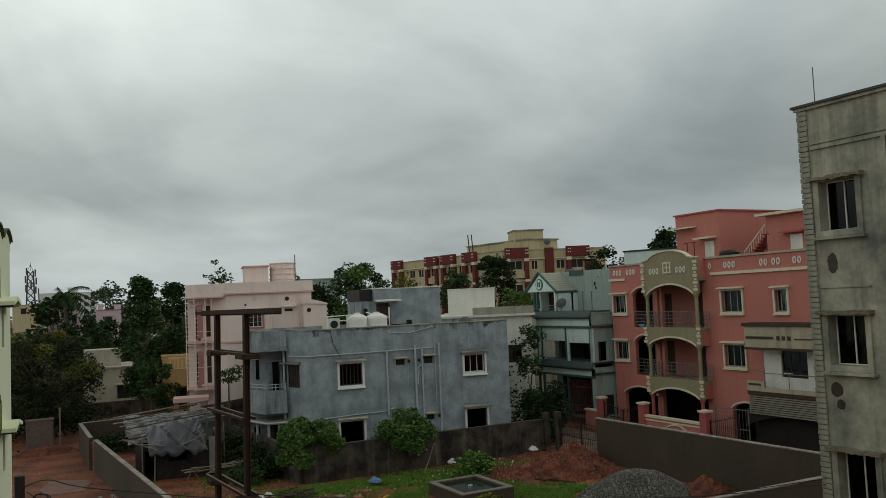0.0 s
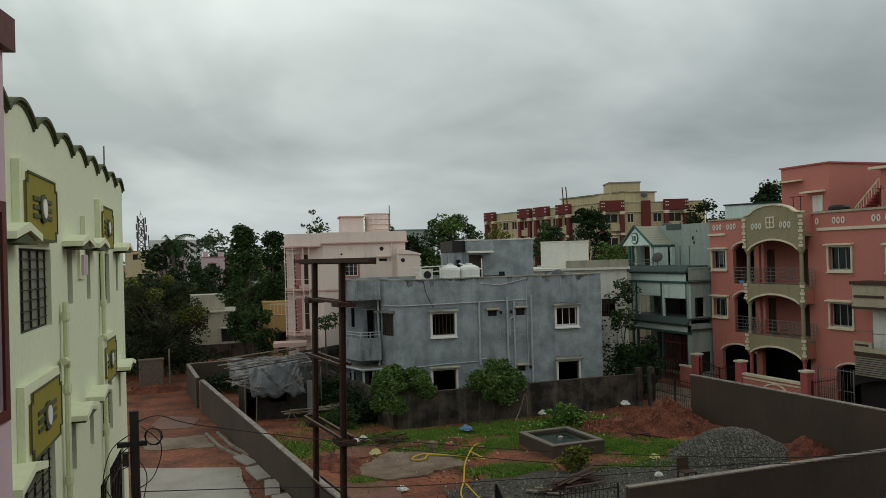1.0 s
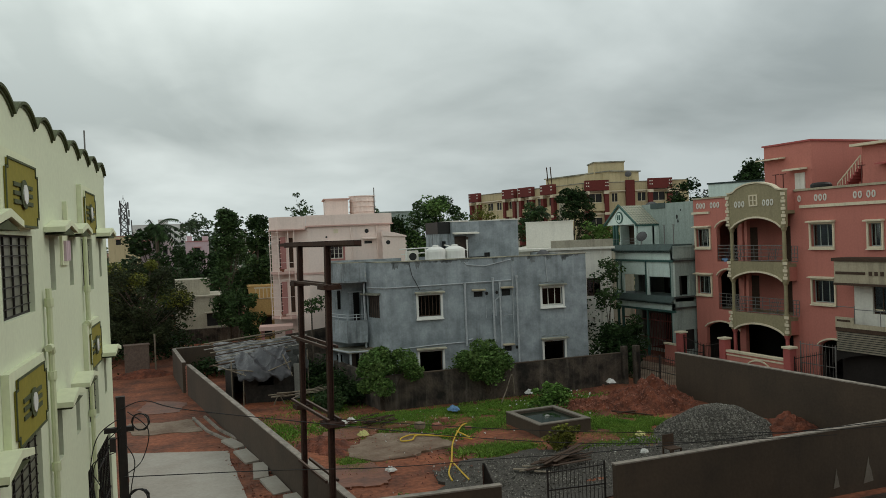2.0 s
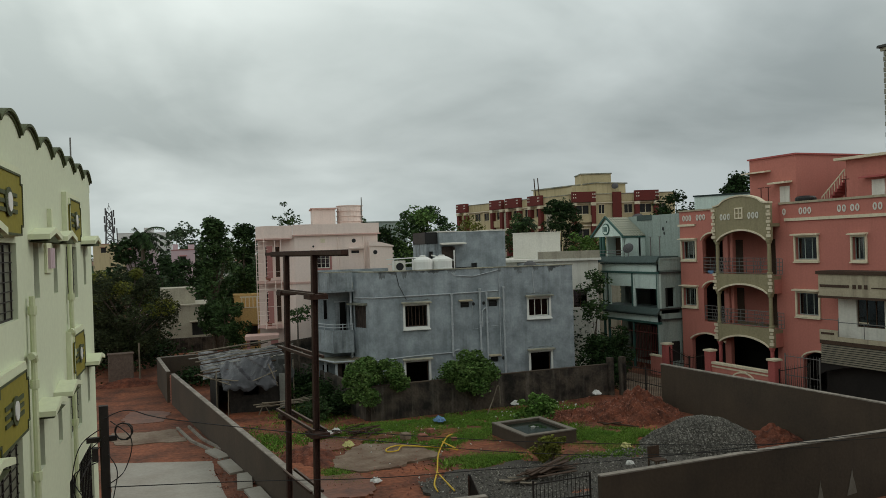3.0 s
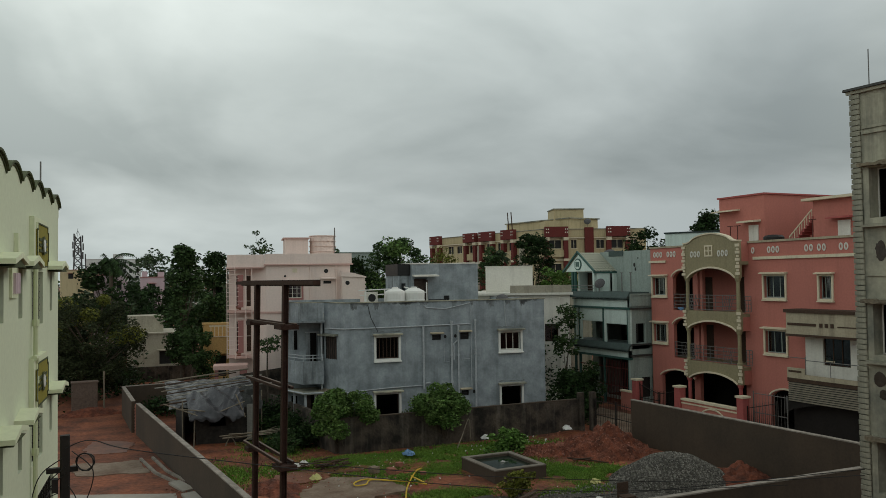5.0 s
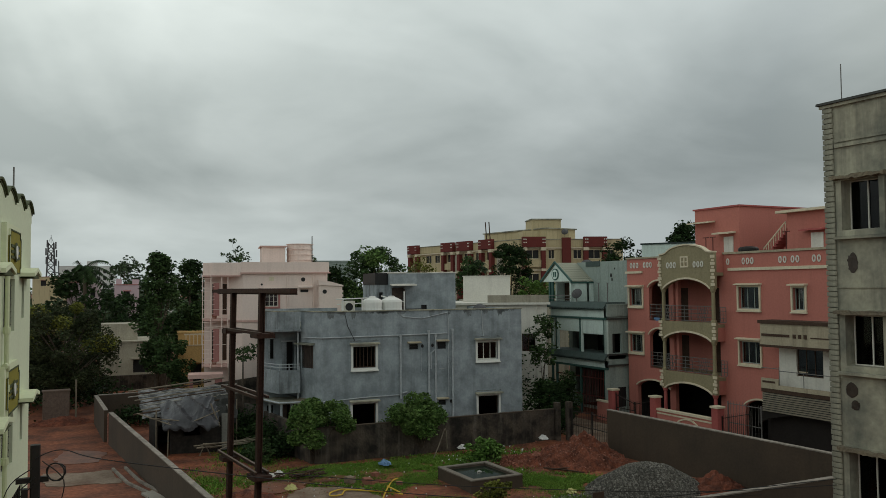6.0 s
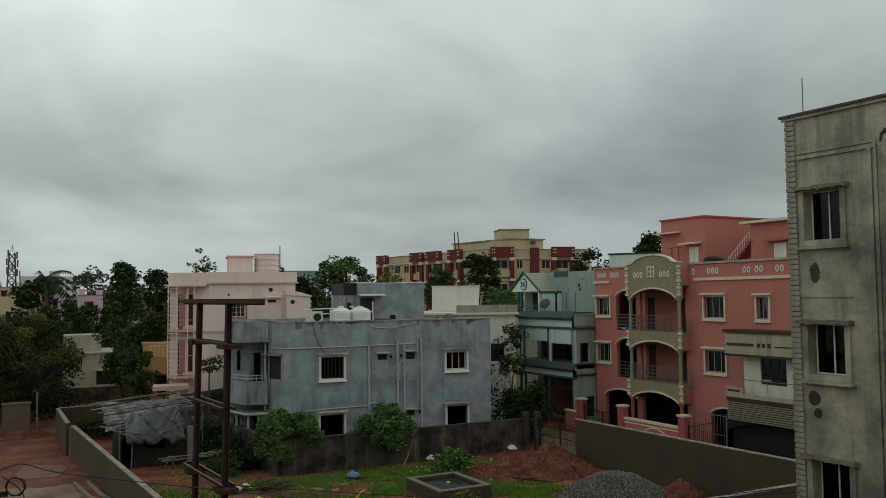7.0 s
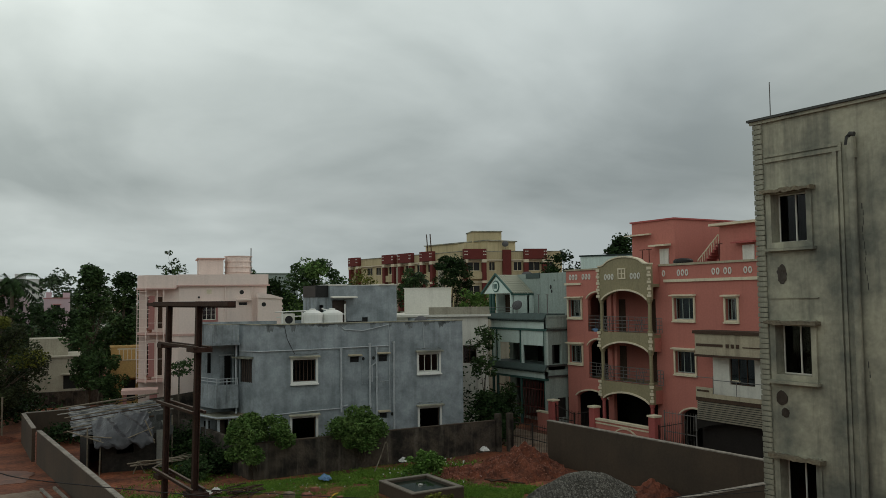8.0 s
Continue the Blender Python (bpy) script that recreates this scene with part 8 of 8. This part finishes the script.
hose([(15.0, 34.1, 0.06), (14.4, 33.4, 0.12), (13.0, 31.0, 0.14), (11.95, 28.7, 0.1), (11.2, 27.2, 0.1), (10.95, 26.3, 0.1)], 0.032, M["yellow"], "yellow hose lying across the plot")
hose([(11.9, 28.6, 0.1), (11.7, 27.4, 0.1), (11.5, 26.1, 0.1)], 0.03, M["yellow"], "short yellow hose branch on the gravel")
hose([(13.9, 32.7, 0.14), (13.95, 31.2, 0.12), (13.6, 31.7, 0.14), (12.6, 32.6, 0.14), (12.0, 33.1, 0.14), (11.4, 32.8, 0.14), (11.25, 32.3, 0.14), (11.7, 32.3, 0.14), (12.2, 32.9, 0.14), (13.3, 32.1, 0.14)], 0.03, M["yellow"], "loop of yellow hose on the cement patch")
hose([(18.3, 37.2, 0.0), (18.9, 37.7, 0.6), (19.4, 38.0, 1.3), (19.5, 38.0, 0.3)], 0.03, M["bamboo"], "yellowish stalk leaning on the old wall")


def scrap(name, x, y, s, material, label, seed, z=0.05):
    r2 = np.random.RandomState(seed)
    mb, n = MB(), 9
    for j in range(n):
        for i in range(n):
            u, v = i / (n - 1) - 0.5, j / (n - 1) - 0.5
            mb.v.append((u * s * 0.75 * (1 + 0.2 * r2.uniform(-1, 1)) * (1.3 - 1.1 * abs(v)), v * s * 0.75 * (1 + 0.2 * r2.uniform(-1, 1)) * (1.3 - 1.1 * abs(u)), max(0.0, 0.34 * s * (1 - 3.2 * (u * u + v * v))) * r2.uniform(0.5, 1.3)))
    mb.f = [(j * n + i, j * n + i + 1, (j + 1) * n + i + 1, (j + 1) * n + i) for j in range(n - 1) for i in range(n - 1)]
    return piece(name, mb, material, label, "litter", pose(x, y, z, 0, 0, r2.uniform(0, 360)))


scrap("cement_sack", 9.7, 36.7, 0.95, M["litter_white"], "crumpled white sack on the soil", 61, 0.12)
scrap("cement_sack", 10.4, 36.9, 0.6, M["litter_white"], "crumpled white sack on the soil", 62, 0.15)
scrap("yellow_packet", 10.25, 34.5, 0.6, M["pale_yellow"], "flat yellow packet on the mud", 63)
scrap("dirty_bag", 9.5, 28.7, 0.5, M["litter_white"], "dirty white bag on the red soil", 64)
scrap("blue_bag", 15.45, 36.6, 0.75, M["litter_blue"], "crumpled blue plastic bag in the grass", 65, 0.15)
scrap("white_bag", 20.2, 37.6, 0.6, M["litter_white"], "white bag beside the young shrub", 66, 0.3)
scrap("white_bag", 25.1, 37.5, 0.6, M["litter_white"], "torn white bag on the red earth", 67, 0.35)
scrap("pale_board", 20.15, 28.1, 0.55, M["pale_yellow"], "pale yellow scrap lying in the grass", 68, 0.12)
scrap("white_bag", 18.8, 26.0, 0.45, M["litter_white"], "white scrap on the gravel", 69)
scrap("cloth_rag", 22.0, 33.5, 0.5, M["brick"], "reddish rag on the earth", 70, 0.5)
for x, y, s in ((12.85, 34.4, 0.42), (13.45, 33.85, 0.4), (14.3, 35.0, 0.3), (14.6, 33.0, 0.25)):
    piece("cement_block", MB().box(-s / 2, -s * 0.4, 0, s / 2, s * 0.4, s * 0.75, 0.02), M["screed"] if s > 0.4 else M["brick"], "loose block lying by the cement patch", "block", pose(x, y, 0, 0, 0, 17 * s * 40), group="loose blocks")
piece("old_tank", MB().box(1.2, 60.2, 0, 2.8, 61.0, 1.9, 0.05).box(1.15, 60.15, 1.9, 2.85, 61.05, 1.98), M["steel_edge"], "old rusty box under the mango tree", "box")
piece("post", MB().tube([(3.2, 60.5, 0), (3.2, 60.5, 2.6)], 0.06, 6), M["bamboo"], "thin bare post by the brick box", "post")
piece("chair", MB().box(18.95, 24.6, 0.42, 19.45, 25.1, 0.47).box(18.95, 25.06, 0.47, 19.45, 25.1, 0.9).box(18.95, 24.6, 0, 19.0, 24.65, 0.42).box(19.4, 24.6, 0, 19.45, 24.65, 0.42).box(18.95, 25.05, 0, 19.0, 25.1, 0.42).box(19.4, 25.05, 0, 19.45, 25.1, 0.42), M["wood_dark"], "small dark chair beside the gravel", "chair")

# ---------------------------------------------------------------- the neighbour's wall at the camera's side
nb = thing("neighbour_house", pose(-0.66, 5.96, 0, 0, 0, 76), "pale lilac neighbouring house with a dark red window", "house")
part("wall", MB().wall(-5.0, 0, -0.1, 10.0, 0.2, [(-0.9, -0.12, 7.7, 8.95)]), M["lilac"], nb)
part("wall", MB().box(-0.2, 0.202, -0.1, 0.0, 5, 10.0), M["lilac"], nb)
part("roof", MB().box(-5.2, -0.06, 10.002, 0.06, 5, 10.22), M["wood_red"], nb)
window(nb, -0.9, -0.12, 7.7, 8.95, M["wood_dark"], depth=0.03, bars=3, surround=M["wood_red"], sw=0.07, proud=0.02)

# the house that the camera looks out from: balcony floor and plain walls
own = thing("own_house", pose(0, 0, 0), "plain house with the balcony of the camera", "house", kind="structure")
part("balcony_floor", MB().box(-3.5, -1.6, 6.85, 6, 0.45, 7.0), M["concrete"], own)
part("wall", MB().box(-3.5, -9.0, -0.1, 6, -1.602, 10.5), M["lilac"], own)
